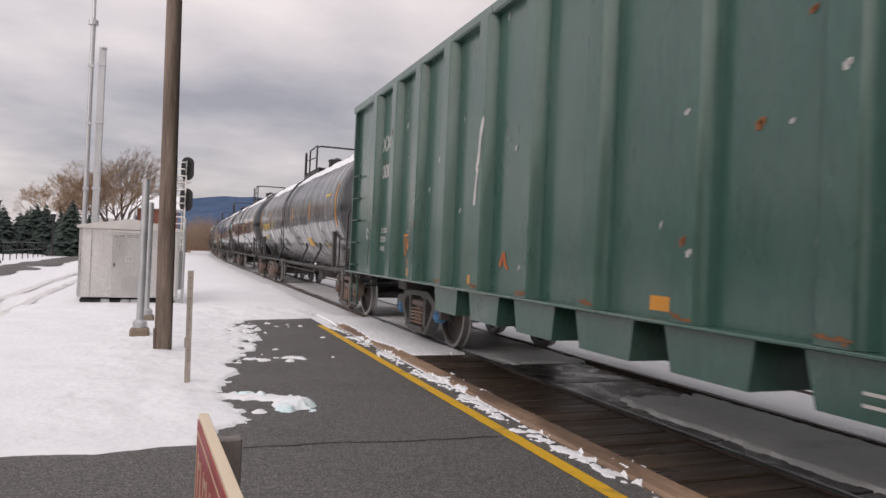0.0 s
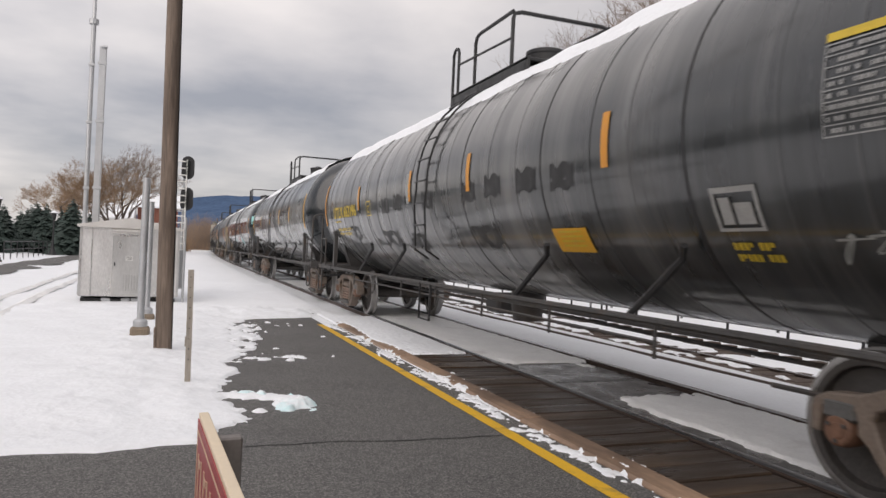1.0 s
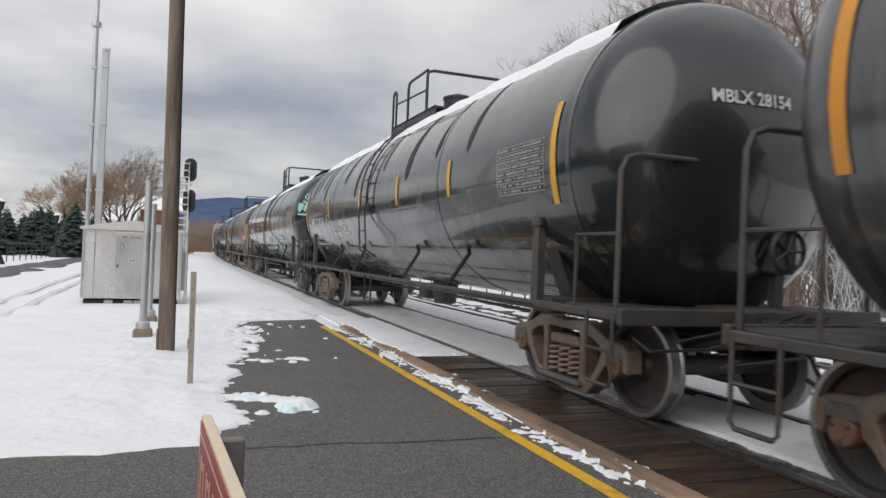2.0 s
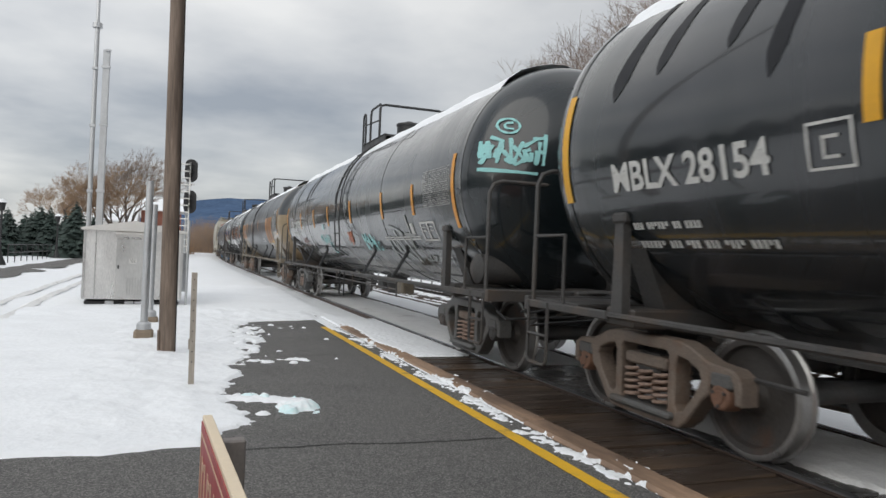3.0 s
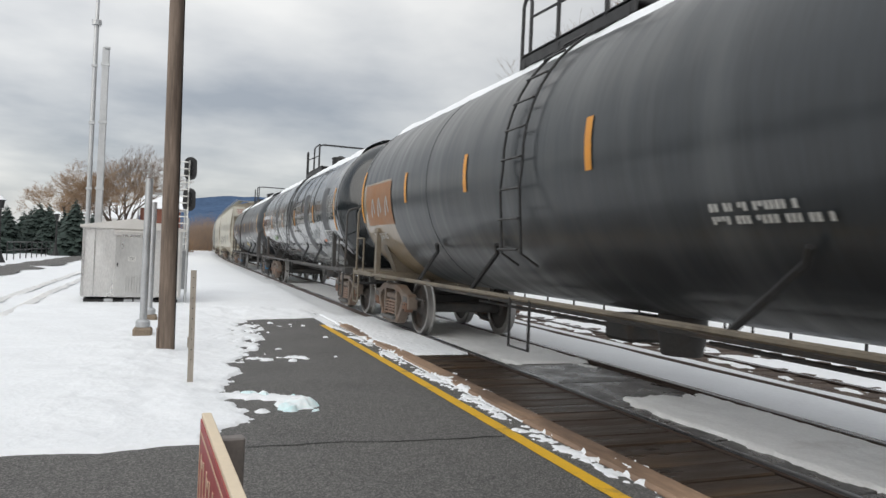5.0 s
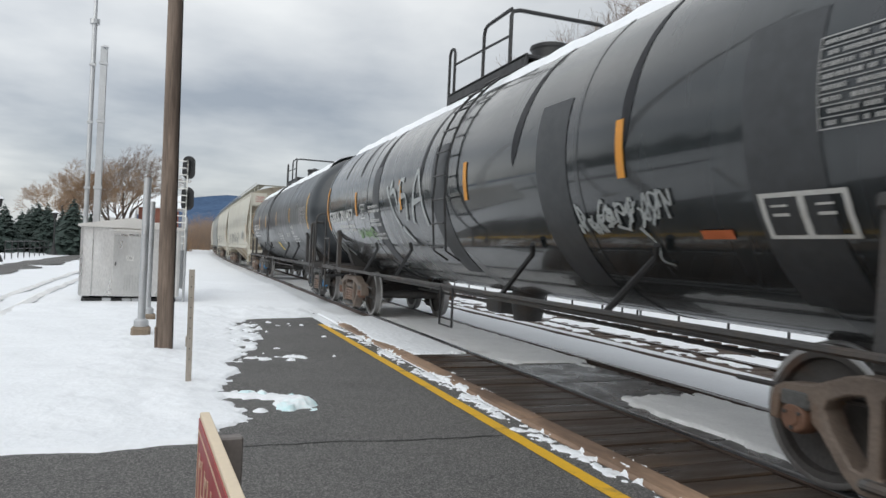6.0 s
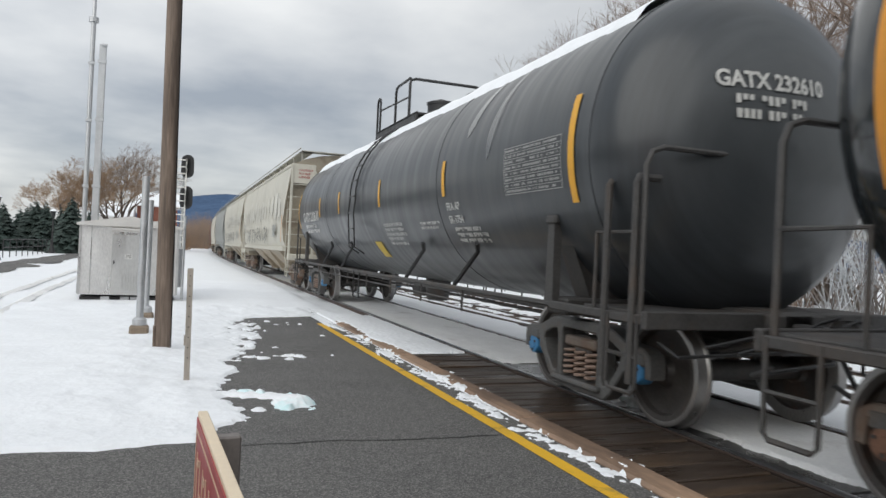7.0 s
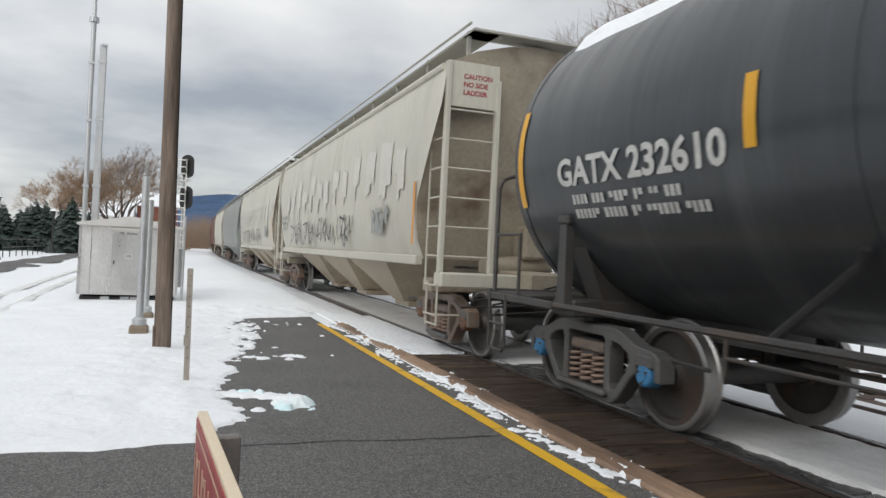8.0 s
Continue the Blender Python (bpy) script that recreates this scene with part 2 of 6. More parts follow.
BOXBROWN = mat("boxcar_brown", (0.14, 0.06, 0.035), 0.6, var=0.2, scale=1.5, fine=16, bump=0.05, stretch=(1, 1.6, 0.25))
GRATE = mat("roof_walk_steel", (0.40, 0.39, 0.35), 0.5, metal=0.4, var=0.15, bump=0.1)
TABLE = mat("grey_stencil_paint", (0.34, 0.34, 0.33), 0.55, var=0.2, scale=9, fine=60, bump=0.02)
HOPPER_PALE = mat("hopper_overpaint", (0.58, 0.565, 0.505), 0.55, var=0.1, scale=2, fine=16, bump=0.03)
DULL_BAND = mat("dull_repaint_grey", (0.045, 0.048, 0.052), 0.5, var=0.3, scale=2, fine=10, bump=0.01)
G_CYAN = mat("cyan_spray_paint", (0.28, 0.58, 0.58), 0.5, var=0.25, scale=4, bump=0.02)
G_WHITE = mat("white_spray_paint", (0.36, 0.38, 0.38), 0.5, var=0.4, scale=4, bump=0.02)
G_GREY = mat("grey_spray_paint", (0.30, 0.31, 0.30), 0.5, var=0.3, scale=4, bump=0.02)
G_RED = mat("orange_spray_paint", (0.46, 0.12, 0.04), 0.5, var=0.3, scale=4, bump=0.02)
G_FADED = mat("faded_red_spray_paint", (0.15, 0.06, 0.05), 0.5, var=0.4, scale=4, bump=0.02)
G_ORANGE = mat("pale_orange_spray_paint", (0.55, 0.20, 0.06), 0.5, var=0.3, scale=4, bump=0.02)
G_GREEN = mat("green_spray_paint", (0.16, 0.28, 0.10), 0.5, var=0.3, scale=4, bump=0.02)
G_BLACK = mat("black_spray_paint", (0.05, 0.05, 0.05), 0.5, var=0.2, scale=4, bump=0.02)

BARK = mat("grey_bark", (0.11, 0.085, 0.07), 0.9, var=0.3, scale=8, fine=40, bump=0.4)
TWIG = mat("bare_twigs", (0.20, 0.15, 0.12), 0.9, var=0.3, scale=0.6, fine=8, bump=0)
BUD = mat("russet_twigs", (0.30, 0.20, 0.125), 0.9, var=0.3, scale=0.5, fine=6, bump=0, second=(0.20, 0.145, 0.11), mix=(0.45, 0.65))
NEEDLE = mat("spruce_needles", (0.042, 0.064, 0.055), 0.8, var=0.5, scale=0.8, fine=7, bump=0, second=(0.06, 0.075, 0.07), mix=(0.55, 0.75))
# The blue of distance haze is mixed into the ridge's base colour.
HILL = mat("haze_blue_mountain", (0.075, 0.118, 0.20), 1.0, var=0.25, scale=0.02, fine=0.12, bump=0, spec=0.0, second=(0.115, 0.165, 0.26), mix=(0.55, 0.7))
BRICK = mat("brick_red_wall", (0.25, 0.10, 0.07), 0.8, var=0.2, bump=0.1)
GLASS = mat("dark_window_glass", (0.03, 0.035, 0.04), 0.1, var=0.1, bump=0)

# ---- mesh building ----
from mathutils import geometry


class Build:
    """Collects the faces of one mesh."""

    def __init__(self):
        self.v, self.f, self.m = [], [], []

    def face(self, idx, k=0):
        self.f.append(tuple(idx)); self.m.append(k)

    def grid(self, rows, k=0, closed=False, loop=False):
        base, n, r = len(self.v), len(rows[0]), len(rows)
        for row in rows:
            self.v.extend(tuple(p) for p in row)
        for i in range(r if loop else r - 1):
            j2 = (i + 1) % r
            for j in range(n if closed else n - 1):
                q = (j + 1) % n
                self.face((base + i * n + j, base + i * n + q, base + j2 * n + q, base + j2 * n + j), k)
        return base

    def box(self, c, s, b=0.0, k=0, m=None):
        hx, hy, hz = s[0] / 2, s[1] / 2, s[2] / 2
        c = Vector(c)
        tr = (lambda p: c + (m @ Vector(p))) if m is not None else (lambda p: c + Vector(p))
        base = len(self.v)
        if b <= 0:
            for x in (-hx, hx):
                for y in (-hy, hy):
                    for z in (-hz, hz):
                        self.v.append(tuple(tr((x, y, z))))
            for q in ((0, 1, 3, 2), (4, 6, 7, 5), (0, 4, 5, 1), (2, 3, 7, 6), (0, 2, 6, 4), (1, 5, 7, 3)):
                self.face([base + i for i in q], k)
            return
        ix = {}
        for sx in (-1, 1):
            for sy in (-1, 1):
                for sz in (-1, 1):
                    for a in range(3):
                        p = [sx * (hx - b), sy * (hy - b), sz * (hz - b)]
                        p[a] = (sx * hx, sy * hy, sz * hz)[a]
                        ix[sx, sy, sz, a] = len(self.v)
                        self.v.append(tuple(tr(p)))
                    self.face((ix[sx, sy, sz, 0], ix[sx, sy, sz, 1], ix[sx, sy, sz, 2]), k)
        for s_ in (-1, 1):
            self.face([ix[s_, y, z, 0] for y, z in ((-1, -1), (1, -1), (1, 1), (-1, 1))], k)
            self.face([ix[x, s_, z, 1] for x, z in ((-1, -1), (1, -1), (1, 1), (-1, 1))], k)
            self.face([ix[x, y, s_, 2] for x, y in ((-1, -1), (1, -1), (1, 1), (-1, 1))], k)
            for t_ in (-1, 1):
                self.face((ix[s_, t_, -1, 0], ix[s_, t_, 1, 0], ix[s_, t_, 1, 1], ix[s_, t_, -1, 1]), k)
                self.face((ix[s_, -1, t_, 0], ix[s_, 1, t_, 0], ix[s_, 1, t_, 2], ix[s_, -1, t_, 2]), k)
                self.face((ix[-1, s_, t_, 1], ix[1, s_, t_, 1], ix[1, s_, t_, 2], ix[-1, s_, t_, 2]), k)

    def tube(self, pts, r, n=6, k=0, r2=None, cap=True):
        pts = [Vector(p) for p in pts]
        rows = []
        last = None
        for i, p in enumerate(pts):
            d = (pts[min(i + 1, len(pts) - 1)] - pts[max(i - 1, 0)]).normalized()
            if last is None:
                a = d.orthogonal().normalized()
            else:
                a = (last - d * last.dot(d)).normalized()
            last = a
            b = d.cross(a)
            rad = r if r2 is None else r + (r2 - r) * i / (len(pts) - 1)
            rows.append([p + (a * math.cos(6.28319 * j / n) + b * math.sin(6.28319 * j / n)) * rad for j in range(n)])
        base = self.grid(rows, k, closed=True)
        if cap:
            self.face([base + j for j in range(n)], k)
            self.face([base + (len(rows) - 1) * n + j for j in range(n)], k)

    def rev(self, prof, axis="y", n=32, k=0, c=(0, 0, 0)):
        """prof: (along the axis, radius)."""
        rows = []
        for a, r in prof:
            row = []
            for j in range(n):
                u, w = math.cos(6.283185 * j / n) * r, math.sin(6.283185 * j / n) * r
                p = {"x": (a, u, w), "y": (u, a, w), "z": (u, w, a)}[axis]
                row.append((p[0] + c[0], p[1] + c[1], p[2] + c[2]))
            rows.append(row)
        self.grid(rows, k, closed=True)

    def prism(self, poly, x0, x1, k=0, axis="x"):
        """poly in the plane across the axis, extruded from x0 to x1."""
        f = {"x": lambda a, b, t: (t, a, b), "y": lambda a, b, t: (a, t, b), "z": lambda a, b, t: (a, b, t)}[axis]
        n, base = len(poly), len(self.v)
        for t in (x0, x1):
            self.v.extend(f(a, b, t) for a, b in poly)
        self.face([base + i for i in range(n)], k)
        self.face([base + n + i for i in range(n)][::-1], k)
        for i in range(n):
            j = (i + 1) % n
            self.face((base + i, base + j, base + n + j, base + n + i), k)

    def mesh(self, name, mats, smooth=35):
        me = bpy.data.meshes.new(name)
        me.from_pydata([tuple(p) for p in self.v], [], self.f)
        for m in mats if isinstance(mats, (list, tuple)) else [mats]:
            me.materials.append(m)
        me.polygons.foreach_set("material_index", self.m)
        bm = bmesh.new(); bm.from_mesh(me)
        bmesh.ops.recalc_face_normals(bm, faces=bm.faces)
        bm.to_mesh(me); bm.free()
        if smooth:
            me.polygons.foreach_set("use_smooth", [True] * len(me.polygons))
            me.set_sharp_from_angle(angle=radians(smooth))
        return me


def part(name, b, mats, parent=None, label="", at=None, smooth=35):
    """Links a Build, or a mesh already made, as one object under a thing or a part."""
    me = b if isinstance(b, bpy.types.Mesh) else b.mesh(name, mats, smooth)
    ob = new(name, me)
    if parent is not None:
        ob.parent = parent
    if at is not None:
        ob.matrix_basis = at
    if label:
        tagged(ob, label)
    return ob


def thing(name, label, category, at=None, group="", kind=""):
    ob = new(name)
    ob.empty_display_size = 0.2
    if at is not None:
        ob.matrix_basis = at
    return tagged(ob, label, category, group, kind)


def solo(name, b, mats, label, category="", group="", kind="", at=None, smooth=35):
    return tagged(part(name, b, mats, None, "", at, smooth), label, category, group, kind)


# ---- the track's line: straight, then a wide bend to the right ----
TRACK_X, BEND_FROM, BEND_R = 4.732, 50.0, 1355.0
SPEED = 13.65


def along(s, off=0.0):
    if s <= BEND_FROM:
        return Vector((TRACK_X + off, s, 0)), 0.0
    a = (s - BEND_FROM) / BEND_R
    r = BEND_R - off
    return Vector((TRACK_X + BEND_R - r * math.cos(a), BEND_FROM + r * math.sin(a), 0)), a


STATIONS = [-40, -20, -8, 0, 8, 20, 35, 50] + [50 + 12 * i for i in range(1, 30)]


def sweep(b, prof, off, z0=0.0, k=0, stations=STATIONS, closed=True):
    rows = []
    for s in stations:
        row = []
        for x, z in prof:
            p, a = along(s, off + x)
            row.append((p.x, p.y, z0 + z))
        rows.append(row)
    b.grid(rows, k, closed=closed)


# ---- ground ----


def soft(a, b, x):
    t = min(1.0, max(0.0, (x - a) / (b - a)))
    return t * t * (3 - 2 * t)


def lump(x, y, s, seed=0.0):
    return noise.noise((x * s + seed, y * s - seed, seed * 0.37))


def ground_height(x, y):
    bend = 0.0 if y <= BEND_FROM else (y - BEND_FROM) ** 2 / (2 * BEND_R)
    u = x - bend
    left = 0.0 + 0.05 * lump(x, y, 0.35) + 0.02 * lump(x, y, 1.7, 3)
    left += 0.16 * soft(16, 19, y) * soft(30, 22, y) * soft(-0.5, 1.5, u) * (0.6 + lump(x, y, 0.8, 5))
    if -4.6 < x < 3.2 and y < 15.2:
        left = -0.25
    if u < -3.9 and y < 15.4 and x >= -4.6:
        left = -0.25
    if u < 2.9:
        return left
    bed = -0.10 + 0.012 * lump(x, y, 1.3, 9)
    near = left + (bed - left) * soft(2.95, 3.55, u)
    if u < 3.6:
        return near if y > 15.2 else -0.16
    h = bed + (-0.42 - bed) * soft(7.5, 8.9, u)
    h += 0.02 * lump(x, y, 0.9, 2) * soft(5.8, 6.6, u)
    h += (0.55 + 0.2 * lump(x, y, 0.3, 7)) * soft(12.0, 16.0, u)
    return h


def lines(*spans):
    out = []
    for a, b, n in spans:
        out += [a + (b - a) * i / n for i in range(n)]
    return out + [spans[-1][1]]


def ground():
    b = Build()
    xs = lines((-3000, -300, 6), (-300, -40, 8), (-40, -8, 16), (-8, 2.9, 30), (2.9, 3.7, 5), (3.7, 6.6, 9), (6.6, 20, 30), (20, 60, 10), (60, 300, 6), (300, 3000, 6))
    ys = lines((-3000, -200, 6), (-200, -20, 8), (-20, 15, 36), (15, 16, 5), (16, 50, 70), (50, 130, 50), (130, 400, 27), (400, 3500, 8))
    b.grid([[(x, y, ground_height(x, y)) for x in xs] for y in ys])
    return tagged(part("ground", b, SNOW), "wide snow-covered ground running out to the hills", "snow ground", kind="structure")


ground()


def snow_edge(y):
    """How far the snow reaches over the platform from the left, at y."""
    pts = [(4.9, -0.2), (5.1, 0.30), (5.6, 0.40), (6.0, 0.50), (6.7, 0.52), (7.6, 0.62), (8.6, 0.82), (9.6, 0.72), (10.6, 0.72), (12.0, 0.62), (13.0, 0.66), (13.5, 1.5), (13.9, 2.7), (15.6, 3.0)]
    for (a, p), (c, q) in zip(pts, pts[1:]):
        if a <= y <= c:
            return p + (q - p) * (y - a) / (c - a)
    return -0.2 if y < 4.9 else 3.0


def snow_depth(x, y):
    n = 0.22 * lump(x, y, 1.6, 1) + 0.12 * lump(x, y, 5.0, 4) + 0.06 * lump(x, y, 13, 8)
    d = (snow_edge(y) - x) + n
    d = min(d, (y - 5.02) * 1.2 + 0.5 * n)
    # loose patches further in
    if 8.8 < y < 13.7:
        d = max(d, 0.26 * lump(x, y, 6.5, 11) + 0.20 * lump(x, y, 2.6, 4) + 0.12 * lump(x, y, 15, 3) + 0.16 + 0.06 * soft(10, 12, y) - 0.40 * soft(0.5, 1.75, x) - 0.12 * soft(9.8, 8.9, y))
    if 7.9 < y < 9.3:
        d = max(d, 0.10 - 0.9 * abs(y - 8.75 - 0.25 * lump(x, y, 1.5, 6)) - 0.22 * soft(0.8, 2.4, x) + 0.42 * lump(x, y, 4.5, 2) + 0.2 * lump(x, y, 12, 5))
    # tongue with the tinted lump
    d = max(d, 0.22 - 1.5 * abs(y - (6.85 - 0.42 * x)) - 0.35 * max(0, x - 0.6) + 0.8 * n + 0.2 * lump(x, y, 9, 9))
    d = max(d, 0.12 - math.hypot((x - 1.02) * 1.15, y - 6.12) + 0.5 * n)
    d = max(d, 0.07 - math.hypot(x - 0.70, (y - 5.98) * 1.2) + 0.3 * n)
    return d


def snow_cover():
    b = Build()
    xs = lines((-6.0, -0.9, 26), (-0.9, 2.82, 96))
    ys = lines((4.6, 9.5, 130), (9.5, 15.9, 130))
    rows = []
    for y in ys:
        row = []
        for x in xs:
            d = snow_depth(x, y)
            z = -0.03 + 0.055 * soft(-0.03, 0.10, d) + 0.025 * soft(0.1, 1.3, d)
            z += (0.035 * lump(x, y, 0.8, 2) + 0.030 * lump(x, y, 2.6, 5) + 0.014 * lump(x, y, 8, 7)) * soft(0, 0.4, d)
            z += 0.05 * soft(0.1, 0.5, d) * soft(13.6, 14.6, y) * (0.6 + lump(x, y, 2.2, 3))
            z -= 0.04 * math.exp(-((x + 2.75) / 0.14) ** 2)
            if d > 0.12:
                z = max(z, 0.012)
            if x < -5.4 or y > 15.5:
                z = min(z, ground_height(-7, y) - 0.03)
            row.append((x, y, z))
        rows.append(row)
    b.grid(rows)
    return tagged(part("snow", b, SNOW), "lumpy melting snow lying over the platform edge", "snow", kind="stuff")


snow_cover()


def ice_lump():
    b = Build()
    rows = []
    for i in range(46):
        row = []
        for j in range(50):
            x, y = 0.42 + 0.92 * j / 49, 5.78 + 1.12 * i / 45
            n = 0.14 * lump(x, y, 5, 3) + 0.10 * lump(x, y, 12, 5) + 0.05 * lump(x, y, 27, 2)
            d = 0.20 - math.hypot((x - 1.04) * 1.05, (y - 6.14) * 0.95) + n
            d = max(d, 0.09 - 0.9 * abs(y - (6.92 - 0.42 * x)) - 0.3 * max(0, x - 0.8) + n)
            row.append((x, y, -0.02 + 0.05 * soft(-0.03, 0.10, d) + 0.045 * soft(0.03, 0.25, d) + 0.010 * lump(x, y, 16, 1) * soft(0, 0.1, d)))
        rows.append(row)
    b.grid(rows)
    tagged(part("ice_lump", b, ICE), "pale blue lump of tinted melting ice on asphalt", "ice lump")


ice_lump()


def platform():
    b = Build()
    b.box((-1.0, 1.3, -0.15), (7.52, 27.4, 0.30), 0.01)
    tagged(part("platform", b, ASPHALT), "worn dark asphalt platform, cracked and damp", "platform", kind="structure")
    c = Build()
    random.seed(4)
    for x0, y0, x1, y1 in ((0.35, 4.95, 2.4, 4.86), (1.45, 9.2, 2.42, 9.28)):
        n = 26
        rows = []
        for i in range(n + 1):
            x = x0 + (x1 - x0) * i / n
            y = y0 + (y1 - y0) * i / n + 0.05 * lump(x, y0, 3.0, 2) + 0.02 * lump(x, y0, 13, 4)
            w = 0.006 + 0.004 * random.random()
            rows.append([(x, y - w, 0.004), (x, y + w, 0.004)])
        c.grid(rows)
    tagged(part("asphalt_crack", c, CRACK), "thin dark crack across the asphalt", "crack", kind="structure")
    y_ = Build()
    rows = []
    for i in range(140):
        y = -10 + 22.6 * i / 139
        rows.append([(2.425 + 0.006 * lump(1, y, 7), y, 0.005), (2.54 + 0.006 * lump(2, y, 7), y, 0.005)])
    y_.grid(rows)
    tagged(part("yellow_line", y_, YELLOW), "worn yellow safety line painted along the platform", "safety line", kind="structure")


platform()


def kerb():
    """Long rusty edge beams, butted end to end."""
    random.seed(9)
    root = thing("kerb", "rust-brown edge beam between platform and track", "kerb", kind="structure")
    y = -10.0
    for n in (5.6, 5.4, 4.3, 3.5, 4.2, 1.2):
        b = Build()
        b.box((2.895 + random.uniform(-0.006, 0.006), y + n / 2, -0.13), (0.235, n - 0.014, 0.30 + random.uniform(-0.006, 0.006)), 0.022)
        part("edge_beam", b, KERB, root)
        y += n
    return root


kerb()


def kerb_snow():
    b = Build()
    ys = lines((2.0, 9.5, 420), (9.5, 14.4, 150))
    xs = lines((2.52, 3.92, 80))
    rows = []
    for y in ys:
        row = []
        for x in xs:
            n = 0.26 * lump(x, y * 0.7, 2.6, 3) + 0.22 * lump(x, y, 8, 6) + 0.15 * lump(x, y, 22, 1) + 0.07 * lump(x, y, 43, 2)
            d = 0.055 - 0.8 * abs(x - (2.69 - 0.03 * soft(8, 13, y))) + 0.45 * n
            d = max(d, 0.015 - abs(x - 3.07) - 0.03 * soft(7, 3, y) + 0.42 * n)
            if y > 8.9:
                d = max(d, 0.55 * soft(8.9, 9.5, y + 0.5 * n) - abs(x - 3.50) * 0.80 + 0.22 * n - 0.05, 0.5 * soft(12.0, 13.6, y + n) - 0.1 + 0.2 * n)
            base = 0.0 if x < 2.78 else (0.02 if x < 3.02 else -0.03)
            row.append((x, y, base - 0.022 + 0.036 * soft(-0.01, 0.07, d) + 0.008 * lump(x, y, 17, 4)))
        rows.append(row)
    b.grid(rows)
    tagged(part("kerb_snow", b, SNOW), "broken strips of snow along the platform kerb", "snow", kind="stuff")


kerb_snow()

# ---- tracks ----
RAIL_PROF = [(-0.075, -0.17), (0.075, -0.17), (0.075, -0.155), (0.015, -0.135), (0.012, -0.045), (0.037, -0.032), (0.037, -0.012),
             (-0.037, -0.012), (-0.037, -0.032), (-0.012, -0.045), (-0.015, -0.135), (-0.075, -0.155)]
HEAD_PROF = [(-0.037, -0.014), (-0.037, -0.006), (-0.028, 0.0), (0.028, 0.0), (0.037, -0.006), (0.037, -0.014)]


def rail(off, z0, label, group):
    root = thing("rail", label, "rail", group=group)
    b = Build()
    sweep(b, RAIL_PROF, off, z0)
    part("web", b, RAIL, root)
    c = Build()
    sweep(c, HEAD_PROF, off, z0)
    part("railhead", c, RAILTOP, root, "polished running surface")


for o in (-0.755, 0.755):
    rail(o, 0.0, "steel rail with a polished head, in snow", "rails of the used track")
for o in (4.93, 6.36):
    rail(o, -0.33, "brown rusty rail of the second track", "rails of the second track")


def spare_rail():
    b = Build()
    sweep(b, [(-0.05, -0.05), (0.05, -0.05), (0.05, 0.0), (0.025, 0.03), (-0.025, 0.03), (-0.05, 0.0)], 2.40, -0.10, stations=[-20, 0, 10, 20, 35, 50, 70, 90])
    solo("spare_rail", b, RAIL, "old rusty rail lying in the snow between tracks", "rail")


spare_rail()


def second_bed():
    b = Build()
    sweep(b, [(3.9, -0.46), (4.3, -0.375), (4.75, -0.385), (5.3, -0.39), (6.0, -0.385), (6.7, -0.375), (7.2, -0.46)], 0.0, 0.0, closed=False, stations=lines((-30, 50, 40), (50, 200, 15)))
    tagged(part("ballast", b, BALLAST), "brown ballast showing through beside the second track", "ballast", kind="stuff")
    c = Build()
    ys = lines((2, 40, 190))
    for x0, x1, w in ((5.02, 6.28, 0.62), (4.30, 4.83, 0.30)):
        rows = []
        for y in ys:
            row = []
            for i in range(9):
                x = TRACK_X + x0 + (x1 - x0) * i / 8
                d = w - abs(x - TRACK_X - (x0 + x1) / 2) + 0.5 * lump(x, y, 1.2, 3) + 0.2 * lump(x, y, 5, 4) - 0.15
                row.append((x, y, -0.42 + 0.075 * soft(-0.05, 0.15, d)))
            rows.append(row)
        c.grid(rows)
    tagged(part("track_snow", c, SNOW), "snow lying between the rails of the second track", "snow", kind="stuff")


second_bed()


def bed_snow():
    """Packed grey snow between the rails of the near track."""
    b = Build()
    ys = lines((0.0, 12, 200), (12, 30, 60))
    xs = lines((4.03, 5.43, 34))
    rows = []
    for y in ys:
        row = []
        for x in xs:
            n = 0.26 * lump(x, y, 1.7, 5) + 0.26 * lump(x * 1.5, y, 4.5, 2) + 0.14 * lump(x, y, 13, 3)
            d = 0.4 if y > 8.4 else 0.35 - soft(0, 1, (y - 5.9) / 0.9)
            d = d - 0.75 * soft(0.50, 0.12, x - 4.03) * soft(9.4, 8.2, y) + 0.8 * n
            if 6.4 < y < 9:
                d = max(d, 0.12 - math.hypot((x - 5.25) * 1.2, (y - 8.2)) + 0.8 * n, -0.6 + soft(7.9, 8.8, y + n))
            row.append((x, y, -0.075 + 0.050 * soft(-0.05, 0.10, d) + 0.012 * lump(x, y, 7, 2) * soft(0, 0.2, d) + 0.006 * lump(x, y, 19, 2)))
        rows.append(row)
    b.grid(rows)
    tagged(part("bed_snow", b, SLUSH), "packed grey snow between the rails", "snow", kind="stuff")


bed_snow()


def crossing():
    """Wet timber crossing: boards laid across, each one a piece."""
    random.seed(21)
    root = thing("crossing", "dark wet timber crossing boards beside the rail", "crossing", kind="structure")
    y = -3.0
    while y < 8.95:
        w = random.choice((0.24, 0.27, 0.3))
        b = Build()
        b.box((3.475, y + w / 2, -0.09 + random.uniform(-0.008, 0.006)), (0.86 + random.uniform(-0.02, 0.01), w - 0.012, 0.14), 0.01)
        part("board", b, PLANK, root)
        y += w
    y = -3.0
    while y < 8.9:
        w = random.choice((1.15, 1.3, 1.22))
        b = Build()
        b.box((4.74, y + w / 2, -0.115), (1.33, w - 0.014, 0.12), 0.012)
        part("panel", b, RUBBER_SLAB, root, "dark wet crossing panel between the rails")
        y += w


crossing()


